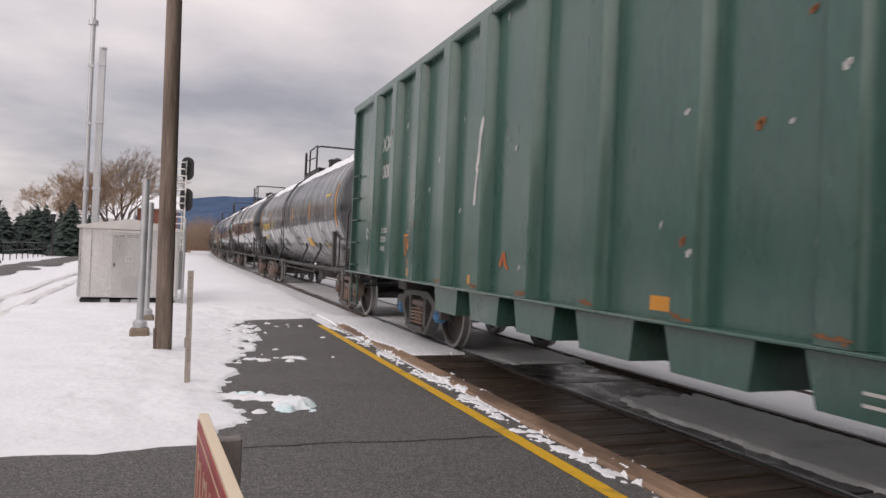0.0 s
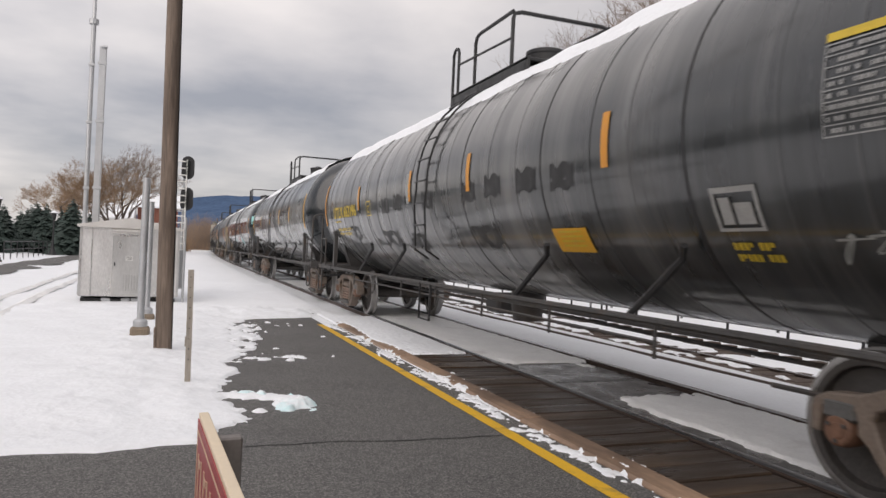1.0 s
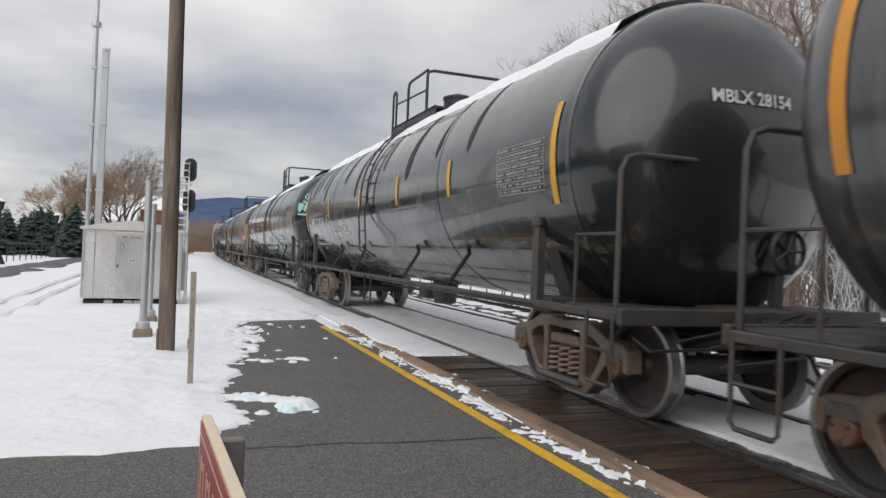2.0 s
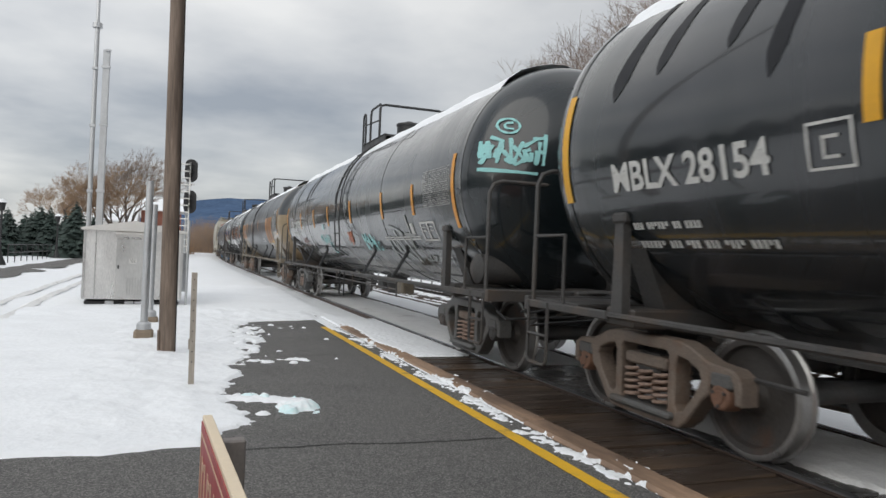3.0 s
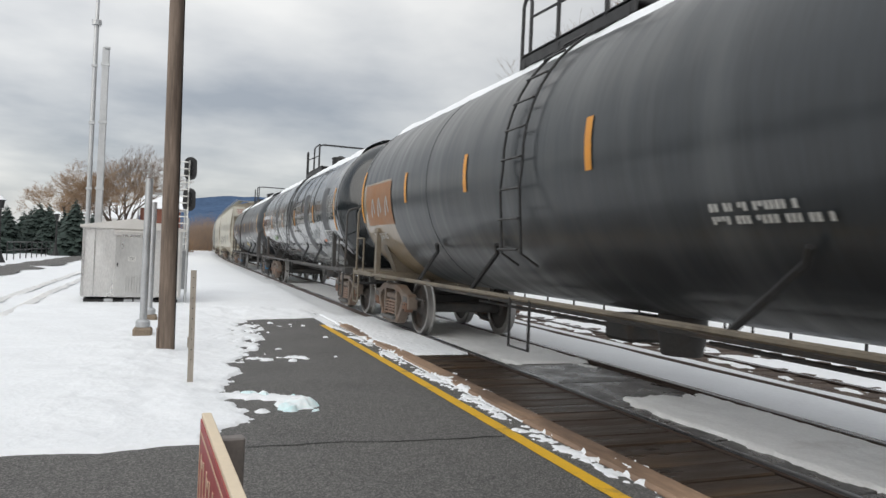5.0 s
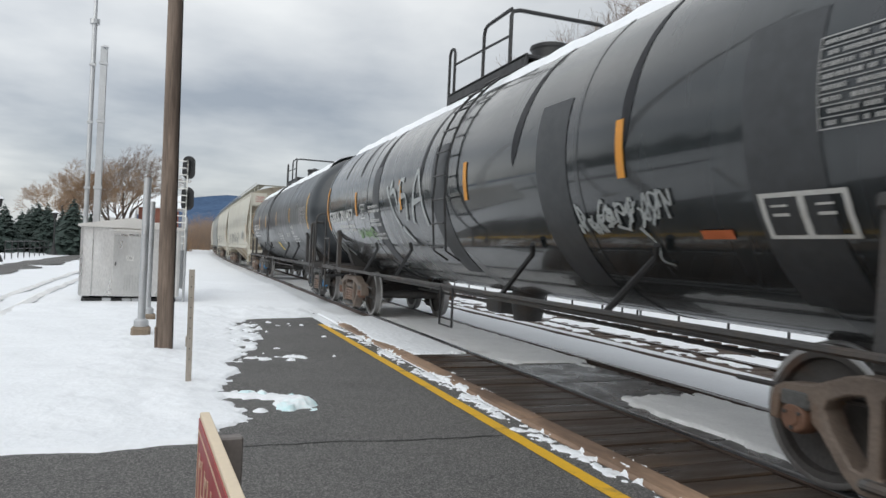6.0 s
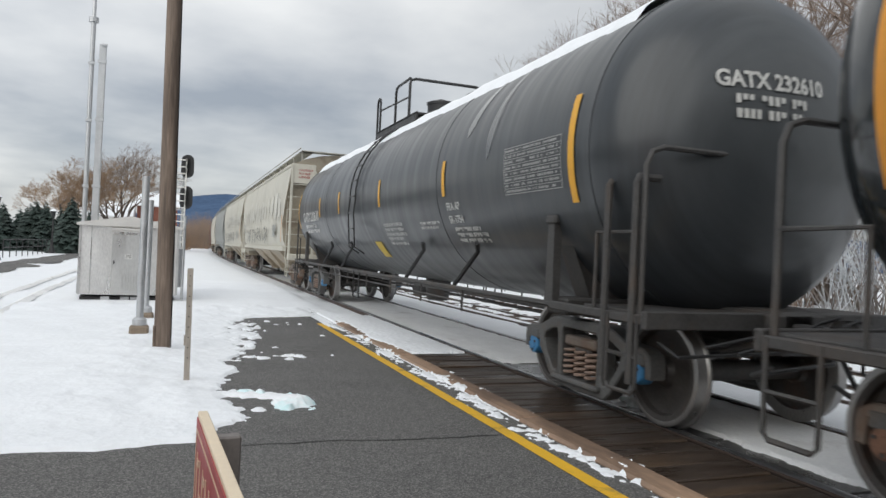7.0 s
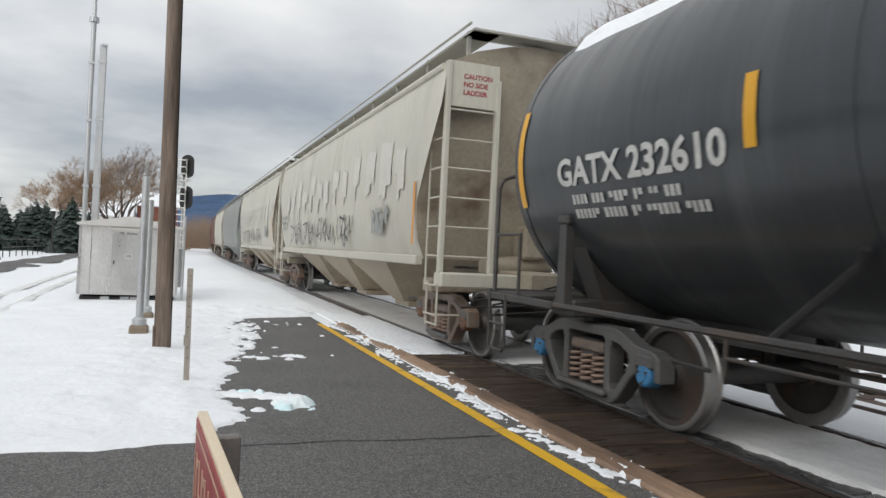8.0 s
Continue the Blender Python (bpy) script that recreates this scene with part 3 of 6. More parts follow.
def ties():
    random.seed(3)
    root = thing("ties", "dark snow-dusted timber ties of the second track", "railway ties", kind="structure")
    b = Build()
    b.box((0, 0, 0), (2.6, 0.23, 0.16), 0.015)
    me = b.mesh("tie", TIE)
    for i in range(90):
        p, a = along(-8 + 0.56 * i, 5.645)
        part("tie", me, None, root, at=pose(p.x + random.uniform(-0.03, 0.03), p.y, -0.44 + random.uniform(-0.008, 0.008), 0, 0, random.uniform(-1, 1)))


ties()

# ---- left side ----


def road():
    b = Build()
    rows = []
    for i in range(100):
        y = 15 + 80 * i / 99
        rows.append([(-7.4 + 0.3 * lump(1, y, 0.4), y, 0.03), (-6.5, y, 0.06), (-5.7 + 0.5 * lump(3, y, 0.5), y, 0.02)])
    b.grid(rows)
    tagged(part("road", b, ASPHALT), "ploughed dark road between snow banks", "road", kind="structure")
    c = Build()
    for x0 in (-3.35, -2.75):
        rows = []
        for i in range(120):
            y = 9.0 + 22 * i / 119
            x = x0 + 0.12 * lump(x0, y, 0.25) - 0.02 * (y - 12)
            w = 0.10 + 0.06 * lump(x0, y, 1.3, 2)
            rows.append([(x - w, y, 0.02), (x, y, 0.075 + 0.02 * lump(1, y, 1)), (x + w, y, 0.02)])
        c.grid(rows)
    tagged(part("tyre_rut", c, SLUSH), "grey slushy tyre ruts in the snow", "tyre ruts", kind="stuff")


road()


def shelter():
    """Bare aluminium signal equipment shelter with a low gable roof."""
    x0, x1, y0, y1, top = -1.97, 0.06, 16.9, 18.7, 1.70
    w, d = x1 - x0, y1 - y0
    root = thing("equipment_shelter", "bare aluminium signal equipment shelter with low gable roof, in snow", "shelter", at=pose(x0, y0, 0.0, 0, 0, 4))
    b = Build()
    b.box((w / 2, d / 2, 0.06 + top / 2), (w, d, top - 0.12), 0.012)
    body = part("wall", b, ALU, root)
    for x, n in ((0.02, "corner_trim"), (0.24, "panel_seam"), (1.40, "panel_seam"), (1.62, "panel_seam"), (w - 0.02, "corner_trim")):
        s = Build(); s.box((x, -0.008, 0.06 + top / 2), (0.05 if n == "corner_trim" else 0.02, 0.022, top - 0.16), 0.004)
        part(n, s, DOOR_ALU, body)
    r = Build()
    r.prism([(-0.06, top - 0.02), (w / 2, top + 0.17), (w + 0.06, top - 0.02), (w + 0.06, top - 0.07), (-0.06, top - 0.07)], -0.08, d + 0.08, axis="y")
    part("roof", r, ALU_ROOF, root, "pale low gable roof")
    dr = Build()
    dr.box((1.02, -0.022, 0.79), (0.74, 0.045, 1.34), 0.008)
    door = part("door", dr, DOOR_ALU, root, "aluminium service door")
    v = Build()
    for i in range(6):
        v.box((0.88 + 0.055 * i, -0.05, 0.42), (0.022, 0.02, 0.36), 0.004)
    part("louvre", v, DOOR_ALU, door)
    pl = Build(); pl.box((0.99, -0.05, 0.97), (0.15, 0.008, 0.10))
    part("notice", pl, WHITE, door, "white notice plate")
    bars = Build()
    for i in range(3):
        bars.box((0.99, -0.0555, 1.0 - 0.025 * i), (0.11, 0.002, 0.008))
    part("notice_text", bars, BLACK, door, "dark illegible lines")
    h = Build(); h.tube([(0.70, -0.07, 0.80), (0.70, -0.07, 0.88)], 0.012); h.box((0.70, -0.055, 0.84), (0.03, 0.03, 0.03))
    part("handle", h, BLACK, door, "small dark latch handle")
    for z in (0.35, 0.8, 1.3):
        hg = Build(); hg.tube([(1.40, -0.05, z - 0.04), (1.40, -0.05, z + 0.04)], 0.014)
        part("hinge", hg, GALV, door)
    hd = Build()
    hd.box((1.02, -0.05, 1.575), (0.80, 0.10, 0.045), 0.006); hd.box((1.02, -0.035, 1.53), (0.78, 0.06, 0.045), 0.006); hd.box((1.02, -0.02, 1.64), (0.80, 0.03, 0.08), 0.006)
    part("awning", hd, ALU_ROOF, root, "ribbed vent hood over the door")
    for x in (0.55, 0.95, 1.15, 1.75):
        f = Build(); f.box((x, 0.12, 0.02), (0.18, 0.18, 0.12), 0.01)
        part("foot", f, GALV, root)
    dk = Build(); dk.box((w / 2, d / 2 + 0.05, 0.035), (w - 0.1, d - 0.1, 0.06))
    part("base_frame", dk, BLACK, root, "dark recessed base frame")
    cb = Build(); cb.box((w + 0.06, 0.35, 0.75), (0.12, 0.30, 0.9), 0.01)
    part("side_box", cb, GALV, root, "grey junction box on the side wall")


shelter()


def mast(x, y, top, r, square, name, label):
    root = thing(name, label, "mast", at=pose(x, y, 0))
    b = Build()
    if square:
        b.box((0, 0, top / 2), (r * 2, r * 2, top), 0.01)
    else:
        b.tube([(0, 0, 0), (0, 0, top * 0.55), (0, 0, top)], r, 10)
    part("pole", b, GALV, root)
    c = Build(); c.tube([(0, 0, 0), (0, 0, 0.25)], r * 1.8, 10)
    part("base", c, GALV, root)
    for z in (2.6, 4.2, 5.6):
        k = Build(); k.box((0, -r, z), (r * 2.6, 0.05, 0.07), 0.008)
        part("clamp", k, GALV, root)
    return root


m_ = mast(-2.13, 19.0, 6.66, 0.055, False, "antenna_mast", "slim galvanised antenna mast beside the shelter")
a_ = Build(); a_.tube([(0, 0, 6.6), (0, 0, 6.72)], 0.11, 10); a_.tube([(0, 0, 6.7), (0, 0, 9.6)], 0.042, 8)
part("antenna", a_, GALV, m_, "thin whip antenna with a collar")
m_ = mast(-1.87, 18.75, 6.02, 0.075, True, "square_mast", "square galvanised mast behind the shelter")
a_ = Build(); a_.tube([(-0.02, -0.1, 6.0), (0.1, -0.1, 6.0)], 0.035, 8)
part("cap_bracket", a_, GALV, m_)


def conduit_pole(x, y, h, r, label):
    root = thing("conduit_pole", label, "post", at=pose(x, y, 0))
    b = Build(); b.tube([(0, 0, 0.1), (0, 0, h)], r, 14)
    part("tube", b, GALV, root)
    c = Build(); c.box((0, 0, 0.04), (0.26, 0.26, 0.20), 0.03)
    part("footing", c, CONCRETE, root, "rust-stained concrete footing")
    d = Build(); d.rev([(0.12, 0.10), (0.22, 0.10), (0.25, 0.07), (0.25, 0.0)], "z", 14)
    part("collar", d, GALV, root)


conduit_pole(-0.45, 10.97, 2.29, 0.052, "tall galvanised steel post on a concrete footing")
conduit_pole(-0.44, 12.9, 2.05, 0.05, "galvanised steel post standing behind its twin")


def utility_pole():
    b = Build()
    rows = []
    for i in range(24):
        z = -0.1 + 9.6 * i / 23
        r = 0.101 - 0.003 * z
        rows.append([(r * math.cos(a * 6.2832 / 20) * (1 + 0.03 * lump(a, z, 0.9)) + 0.010 * z, r * math.sin(a * 6.2832 / 20), z) for a in range(20)])
    b.grid(rows, closed=True)
    root = thing("utility_pole", "weathered brown wooden utility pole standing in snow", "utility pole", at=pose(-0.11, 9.35, 0, 0, -1.25, 0))
    part("trunk", b, POLE, root)
    c = Build(); c.box((-0.095, -0.02, 0.14), (0.03, 0.10, 0.36), 0.008)
    part("base_plate", c, POLE, root)
    d = Build(); d.tube([(0.100, -0.03, 0.05), (0.113, -0.03, 1.4), (0.130, -0.03, 4.0), (0.168, -0.03, 9.4)], 0.007, 5)
    part("ground_wire", d, BLACK, root, "thin dark ground wire")


utility_pole()


def channel_post():
    root = thing("channel_post", "weathered steel channel post without a sign", "post", at=pose(0.15, 7.22, 0, 0, -0.6, 0))
    b = Build()
    b.prism([(-0.027, -0.02), (0.027, -0.02), (0.027, 0.02), (0.020, 0.02), (0.016, -0.008), (-0.016, -0.008), (-0.020, 0.02), (-0.027, 0.02)], -0.1, 1.12, axis="z")
    part("channel", b, CHANNEL, root)
    c = Build(); c.box((-0.032, 0, 0.42), (0.012, 0.03, 0.10), 0.003)
    part("clip", c, CHANNEL, root)
    d = Build(); d.tube([(0, -0.0215, 0), (0, -0.0195, 0)], 0.006, 6)
    me = d.mesh("punched_hole", BLACK)
    for i in range(9):
        part("punched_hole", me, None, root, at=pose(0, 0, 0.25 + 0.1 * i))


channel_post()


def signal_mast():
    root = thing("signal_mast", "aluminium railway signal mast with ladder and two dark heads", "railway signal", at=pose(0.10, 44.0, 0))
    b = Build(); b.tube([(0.12, 0, 0), (0.12, 0, 6.0)], 0.07, 10)
    part("mast", b, GALV, root)
    c = Build()
    for x in (-0.28, 0.24):
        c.tube([(x, -0.45, 0.2), (x, -0.45, 6.2)], 0.042, 6)
    for i in range(15):
        c.tube([(-0.28, -0.45, 0.5 + 0.4 * i), (0.24, -0.45, 0.5 + 0.4 * i)], 0.036, 6)
    part("ladder", c, WHITE, root, "white-painted access ladder")
    for z in (5.30, 3.2):
        d = Build(); d.box((-0.12, -0.05, z), (0.85, 0.5, 0.05))
        part("platform_plate", d, GALV, root)
    for z in (5.75, 3.92):
        h = Build()
        n = 22
        poly = [(0.36 * math.cos(a) , z + (0.32 if math.sin(a) > 0 else -0.32) + 0.36 * math.sin(a)) for a in [6.2832 * i / n for i in range(n)]]
        h.prism([(x + 0.30, y) for x, y in poly], -0.40, -0.36, axis="y")
        head = part("signal_head", h, BLACK, root, "black oblong signal backing")
        for dz in (0.32, -0.0, -0.32):
            s = Build(); s.rev([(-0.60, 0.12), (-0.39, 0.12)], "y", 12, c=(0.30, 0, z + dz))
            part("hood", s, BLACK, head)
    e = Build(); e.box((-1.05, -0.3, 4.85), (0.22, 0.35, 1.5), 0.05)
    part("side_head", e, BLACK, root, "dark signal head turned away")
    f = Build(); f.tube([(-1.0, -0.2, 4.9), (0.1, 0, 4.9)], 0.04, 6)
    part("bracket", f, GALV, root)
    g = Build(); g.box((0.12, 0, 0.1), (0.5, 0.5, 0.3), 0.03)
    part("footing", g, CONCRETE, root)


signal_mast()


def slim_rod(x, y, h, label):
    b = Build(); b.tube([(0, 0, 0), (0, 0, h)], 0.03, 8)
    solo("marker_post", b, GALV, label, "post", at=pose(x, y, 0))


slim_rod(0.16, 17.1, 1.95, "slim galvanised post beside the shelter")


def near_sign():
    """Low red board with a cream border on a steel post, seen almost edge-on."""
    root = thing("platform_sign", "red sign board with a cream border on a grey post", "sign", at=pose(0.0976, 2.64, 0.0, 0, 0, -87.1))
    # local x runs towards the camera, local -y is the lettered face
    L_, z1, z0 = 1.30, 0.778, 0.20
    b = Build(); b.box((L_ / 2, 0.0185, (z0 + z1) / 2), (L_, 0.033, z1 - z0), 0.003)
    part("board", b, CREAM, root, "cream-edged board")
    f = Build(); f.box((L_ / 2, -0.0005, (z0 + z1) / 2), (L_ - 0.03, 0.004, z1 - z0 - 0.035), 0)
    part("face", f, RED, root, "red painted face")
    g = Build()
    g.box((L_ / 2, -0.004, z1 - 0.052), (L_ - 0.09, 0.002, 0.008)); g.box((0.05, -0.004, (z0 + z1) / 2), (0.010, 0.002, z1 - z0 - 0.10))
    part("pinstripe", g, SIGNLETTER, root, "thin cream line inside the border")
    t = Build()
    for i in range(11):
        x = 0.12 + 0.1 * i
        t.box((x, -0.004, z1 - 0.19), (0.022, 0.002, 0.15)); t.box((x + 0.035, -0.004, z1 - 0.14 - 0.09 * (i % 2)), (0.05, 0.002, 0.022))
    part("lettering", t, SIGNLETTER, root, "cream lettering seen edge-on")
    p = Build(); p.box((0.26, 0.078, 0.37), (0.05, 0.078, 0.77), 0.006)
    part("post", p, STEELGREY, root, "square grey steel post")


near_sign()


def lamp_post(x, y):
    root = thing("lamp_post", "black lamp post with a conical base and snow-capped lantern", "lamp post", at=pose(x, y, 0.05), group="lamp posts along the road")
    b = Build(); b.rev([(0, 0.30), (0.35, 0.16), (0.7, 0.06), (2.6, 0.045), (2.6, 0)], "z", 12)
    part("pole", b, BLACK, root)
    c = Build(); c.rev([(2.6, 0.0), (2.6, 0.12), (2.95, 0.16), (3.0, 0.24), (3.0, 0.0)], "z", 12)
    part("lantern", c, BLACK, root)
    d = Build(); d.rev([(3.0, 0.25), (3.1, 0.16), (3.2, 0.0)], "z", 12)
    part("snow_cap", d, SNOW, root, "cap of white snow")


for q in ((-8.1, 38.8), (-8.3, 56.5)):
    lamp_post(*q)


def fence(x, y0, y1, h, z, step, label, group):
    root = thing("fence", label, "fence", group=group)
    n = int((y1 - y0) / step)
    pb = Build(); pb.box((0, 0, h / 2), (0.05, 0.05, h), 0.006)
    me = pb.mesh("post", BLACK)
    for i in range(n + 1):
        part("post", me, None, root, at=pose(x, y0 + step * i, z))
    for k in (h, h * 0.55):
        r = Build(); r.tube([(x, y0, z + k), (x, y1, z + k)], 0.03, 6)
        part("fence_rail", r, BLACK, root)


fence(-8.8, 44, 78, 1.0, 0.0, 1.7, "dark post and rail fence along the snowy roadside", "fences")
fence(12.6, 8, 64, 0.62, -0.32, 1.8, "dark pipe fence behind the second track", "fences")

# Unseen wall, added to darken what the car sides mirror.
def unseen_wall():
    b = Build()
    b.box((-7.5, -7.0, 2.3), (13.0, 0.4, 4.9), 0.02)
    tagged(part("wall_station", b, BRICK), "plain dark brick wall added behind the camera, out of view", "wall", kind="structure")


unseen_wall()

# ---- trees, hills ----


def bare_tree(x, y, h, spread, seed, label, twig, depth=6, lean=0.0, thin=0.008, group="bare winter trees"):
    rnd = random.Random(seed)
    root = thing("bare_tree", label, "tree", at=pose(x, y, ground_height(x, y) - 0.05), group=group)
    t, c = Build(), Build()

    def grow(p, d, length, r, lev):
        n = 3 if lev < 3 else 2
        pts = [p]
        q, dd = p.copy(), d.copy()
        for i in range(n):
            dd = (dd + Vector((rnd.uniform(-1, 1), rnd.uniform(-1, 1), rnd.uniform(-0.5, 0.7))) * (0.13 + 0.035 * lev)).normalized()
            q = q + dd * length / n
            pts.append(q.copy())
        (t if lev < 3 else c).tube(pts, r, 7 if lev < 2 else (5 if lev < 3 else 3), 0, r * 0.6, cap=False)
        if lev >= depth:
            return
        kids = 3 if lev < depth - 1 else 4
        if lev == 0:
            kids = 5
        for i in range(kids):
            f = rnd.uniform(0.45, 1.0) if i else 1.0
            at_ = pts[0].lerp(pts[-1], f) if lev > 0 or f > 0.5 else pts[-1]
            ang = 6.2832 * (i + rnd.random()) / kids
            side = Vector((math.cos(ang), math.sin(ang), 0))
            tilt = rnd.uniform(0.35, 0.85) * spread
            nd = (dd + (side - dd * side.dot(dd)) * tilt * 1.4 + Vector((0, 0, 0.12))).normalized()
            grow(at_, nd, length * rnd.uniform(0.64, 0.82), max(r * 0.55, thin), lev + 1)

    grow(Vector((0, 0, 0)), Vector((lean, 0, 1)).normalized(), h * 0.30, h * 0.018, 0)
    part("trunk", t, BARK, root, smooth=60)
    part("crown", c, twig, root, "open crown of fine bare twigs", smooth=0)


bare_tree(-10.5, 80, 10.0, 0.95, 1, "spreading bare tree with russet twigs above the spruces", BUD, 7, thin=0.009)
bare_tree(-9.2, 86, 9.0, 0.9, 12, "low bare tree with russet twigs", BUD, 7, thin=0.009)
bare_tree(-6.3, 82, 10.5, 0.8, 3, "rounded bare tree with dense russet twigs", BUD, 7, thin=0.011)
bare_tree(-5.6, 88, 13.0, 0.65, 4, "taller grey bare tree behind the shelter", TWIG, 7, thin=0.009)
for i_, (x_, y_, h_, s_) in enumerate(((23.8, 33, 18.0, 0.8), (28.5, 36, 20, 0.85), (21.0, 18.0, 17, 0.9), (29, 32, 20, 0.8), (25.5, 23.5, 19, 0.85))):
    bare_tree(x_, y_, h_, s_, 30 + i_, "tall grey bare tree beyond the second track", TWIG, 7, thin=0.007, group="bare trees beyond the tracks")


def brush(x, y, h, seed, m, label, name="bush"):
    rnd = random.Random(seed)
    b = Build()
    for i in range(70):
        a, s = rnd.uniform(0, 6.28), rnd.uniform(0.15, 0.75)
        p = Vector((rnd.uniform(-0.3, 0.3) * h, rnd.uniform(-0.3, 0.3) * h, 0))
        d = Vector((math.cos(a) * s, math.sin(a) * s, 1)).normalized()
        n = rnd.uniform(0.5, 1.0) * h
        q = p + d * n * 0.5
        e = q + (d + Vector((rnd.uniform(-0.3, 0.3), rnd.uniform(-0.3, 0.3), 0.1))).normalized() * n * 0.5
        b.tube([p, q, e], 0.012 + 0.004 * h, 3, 0, 0.006, cap=False)
        for j in range(4):
            f = q.lerp(e, rnd.random())
            b.tube([f, f + Vector((rnd.uniform(-1, 1), rnd.uniform(-1, 1), rnd.uniform(0, 1))) * h * 0.16], 0.010, 3, 0, 0.004, cap=False)
    return solo(name, b, m, label, "bush", group="brush by the line", at=pose(x, y, ground_height(x, y) - 0.05), smooth=0)


rnd_ = random.Random(77)
for i_ in range(16):
    yy = 112 + 6 * i_
    brush(0.4 + 0.034 * (yy - 112) + rnd_.uniform(-2.4, 1.4), yy, rnd_.uniform(2.4, 4.4), 100 + i_, TWIG if i_ % 3 else BUD, "tangled leafless brush beside the bend")
for i_ in range(30):
    yy = 140 + 3.8 * i_
    xx = min(yy * math.tan(radians(rnd_.uniform(0.9, 3.4))), along(yy)[0].x - 4.0)
    brush(xx, yy, yy * rnd_.uniform(0.028, 0.052), 230 + i_, BUD if i_ % 3 == 0 else TWIG, "tall leafless thicket where the line bends away")
for i_ in range(12):
    brush(-3.0 - 1.2 * i_ + rnd_.uniform(-1, 1), 118 + rnd_.uniform(-8, 8), rnd_.uniform(3, 5), 140 + i_, TWIG, "leafless brush at the far edge of the snow")
for i_ in range(14):
    brush(17.5 + rnd_.uniform(-0.6, 2.2), 9 + 2.0 * i_ + rnd_.uniform(-0.6, 0.6), rnd_.uniform(1.6, 2.8), 170 + i_, FROST if i_ % 2 else TWIG, "snow-dusted brush behind the fence")
for i_ in range(16):
    brush(21.5 + rnd_.uniform(-1.2, 2.5), 7 + 2.1 * i_ + rnd_.uniform(-0.8, 0.8), rnd_.uniform(3.2, 5.5), 200 + i_, FROST if i_ % 2 else TWIG, "tall snow-laden thicket on the far bank")


def spruce_mesh(h, seed):
    rnd = random.Random(seed)
    b = Build()
    layers = 20
    for i in range(layers):
        z = h * (0.03 + 0.95 * i / layers)
        rad = h * 0.40 * (1 - i / layers) ** 0.85 + 0.06
        n = int(9 + 16 * (1 - i / layers))
        for j in range(n):
            a = 6.2832 * (j + rnd.random() * 0.8) / n
            r = rad * rnd.uniform(0.6, 1.12)
            c, s = math.cos(a), math.sin(a)
            w = r * 0.30
            tip = -0.20 * r + rnd.uniform(-0.06, 0.10) * r
            k = len(b.v)
            zz = z + rnd.uniform(-0.12, 0.12)
            for u, v_, dz in ((0, 0, 0.22 * r), (0.45, -1, -0.02 * r), (0.5, 0, 0.14 * r), (0.45, 1, -0.02 * r), (0.8, -0.6, tip), (0.85, 0.6, tip), (1.0, 0, tip * 0.6)):
                b.v.append((c * u * r - s * v_ * w, s * u * r + c * v_ * w, zz + dz))
            for q in ((0, 1, 2), (0, 2, 3), (1, 4, 2), (2, 5, 3), (2, 4, 6), (2, 6, 5)):
                b.face([k + e for e in q])
    return b


def spruces():
    rnd = random.Random(5)
    forms = [spruce_mesh(4.0, 60 + i).mesh("crown", NEEDLE, 0) for i in range(4)]
    tb = Build(); tb.tube([(0, 0, -0.1), (0, 0, 3.4)], 0.09, 8, 0, 0.02)
    trunk = tb.mesh("trunk", BARK)
    for i in range(30):
        x, y = -19.0 + 0.40 * i + rnd.uniform(-0.4, 0.4), 61 + rnd.uniform(-2, 6) + 4 * (i % 2)
        s = rnd.uniform(0.92, 1.2)
        root = thing("spruce", "dark green young spruce dusted with snow", "conifer tree", at=pose(x, y, ground_height(x, y), 0, 0, rnd.uniform(0, 360)) @ Matrix.Scale(s, 4), group="row of spruces")
        part("trunk", trunk, None, root)
        part("crown", forms[i % 4], None, root, "dense needled crown")


spruces()


def far_woods():
    """Unseen conifers, too far to count, added for the tanks' dark reflected band."""
    rnd = random.Random(15)
    form = spruce_mesh(4.0, 90)
    b = Build()
    for i in range(46):
        x, y = -33 + rnd.uniform(-3, 3), -46 + 2.35 * i + rnd.uniform(-0.8, 0.8)
        k, s, a = len(b.v), rnd.uniform(1.5, 2.1), rnd.uniform(0, 6.28)
        c, n = math.cos(a) * s, math.sin(a) * s
        b.v.extend((x + c * p[0] - n * p[1], y + n * p[0] + c * p[1], s * p[2] - 0.1) for p in form.v)
        for q in form.f:
            b.face([k + e for e in q])
    tagged(part("far_woods", b, NEEDLE, smooth=0), "belt of conifers added out of view beyond the road", "woods", kind="stuff")


far_woods()


def house(x, y, w, d, h, wall, label):
    root = thing("house", label, "house", at=pose(x, y, -0.1))
    b = Build(); b.box((0, 0, h / 2), (w, d, h), 0.02)
    part("wall", b, wall, root)
    r = Build(); r.prism([(-d / 2 - 0.4, h), (0, h + 1.9), (d / 2 + 0.4, h), (d / 2 + 0.4, h - 0.15), (-d / 2 - 0.4, h - 0.15)], -w / 2 - 0.3, w / 2 + 0.3, axis="x")
    part("roof", r, SNOW, root, "snow-covered gable roof")
    for i in (-1, 0, 1):
        q = Build(); q.box((i * w / 3.4, -d / 2 - 0.02, h * 0.55), (0.9, 0.06, 1.2), 0.01)
        win = part("window", q, WHITE, root)
        g = Build(); g.box((i * w / 3.4, -d / 2 - 0.055, h * 0.55), (0.75, 0.03, 1.05))
        part("pane", g, GLASS, win)


house(-9.6, 100, 8, 7, 4.2, WHITE, "pale house with a snowy roof behind the trees")
house(-2.6, 104, 5, 6, 6.0, BRICK, "brick-red house beyond the shelter")


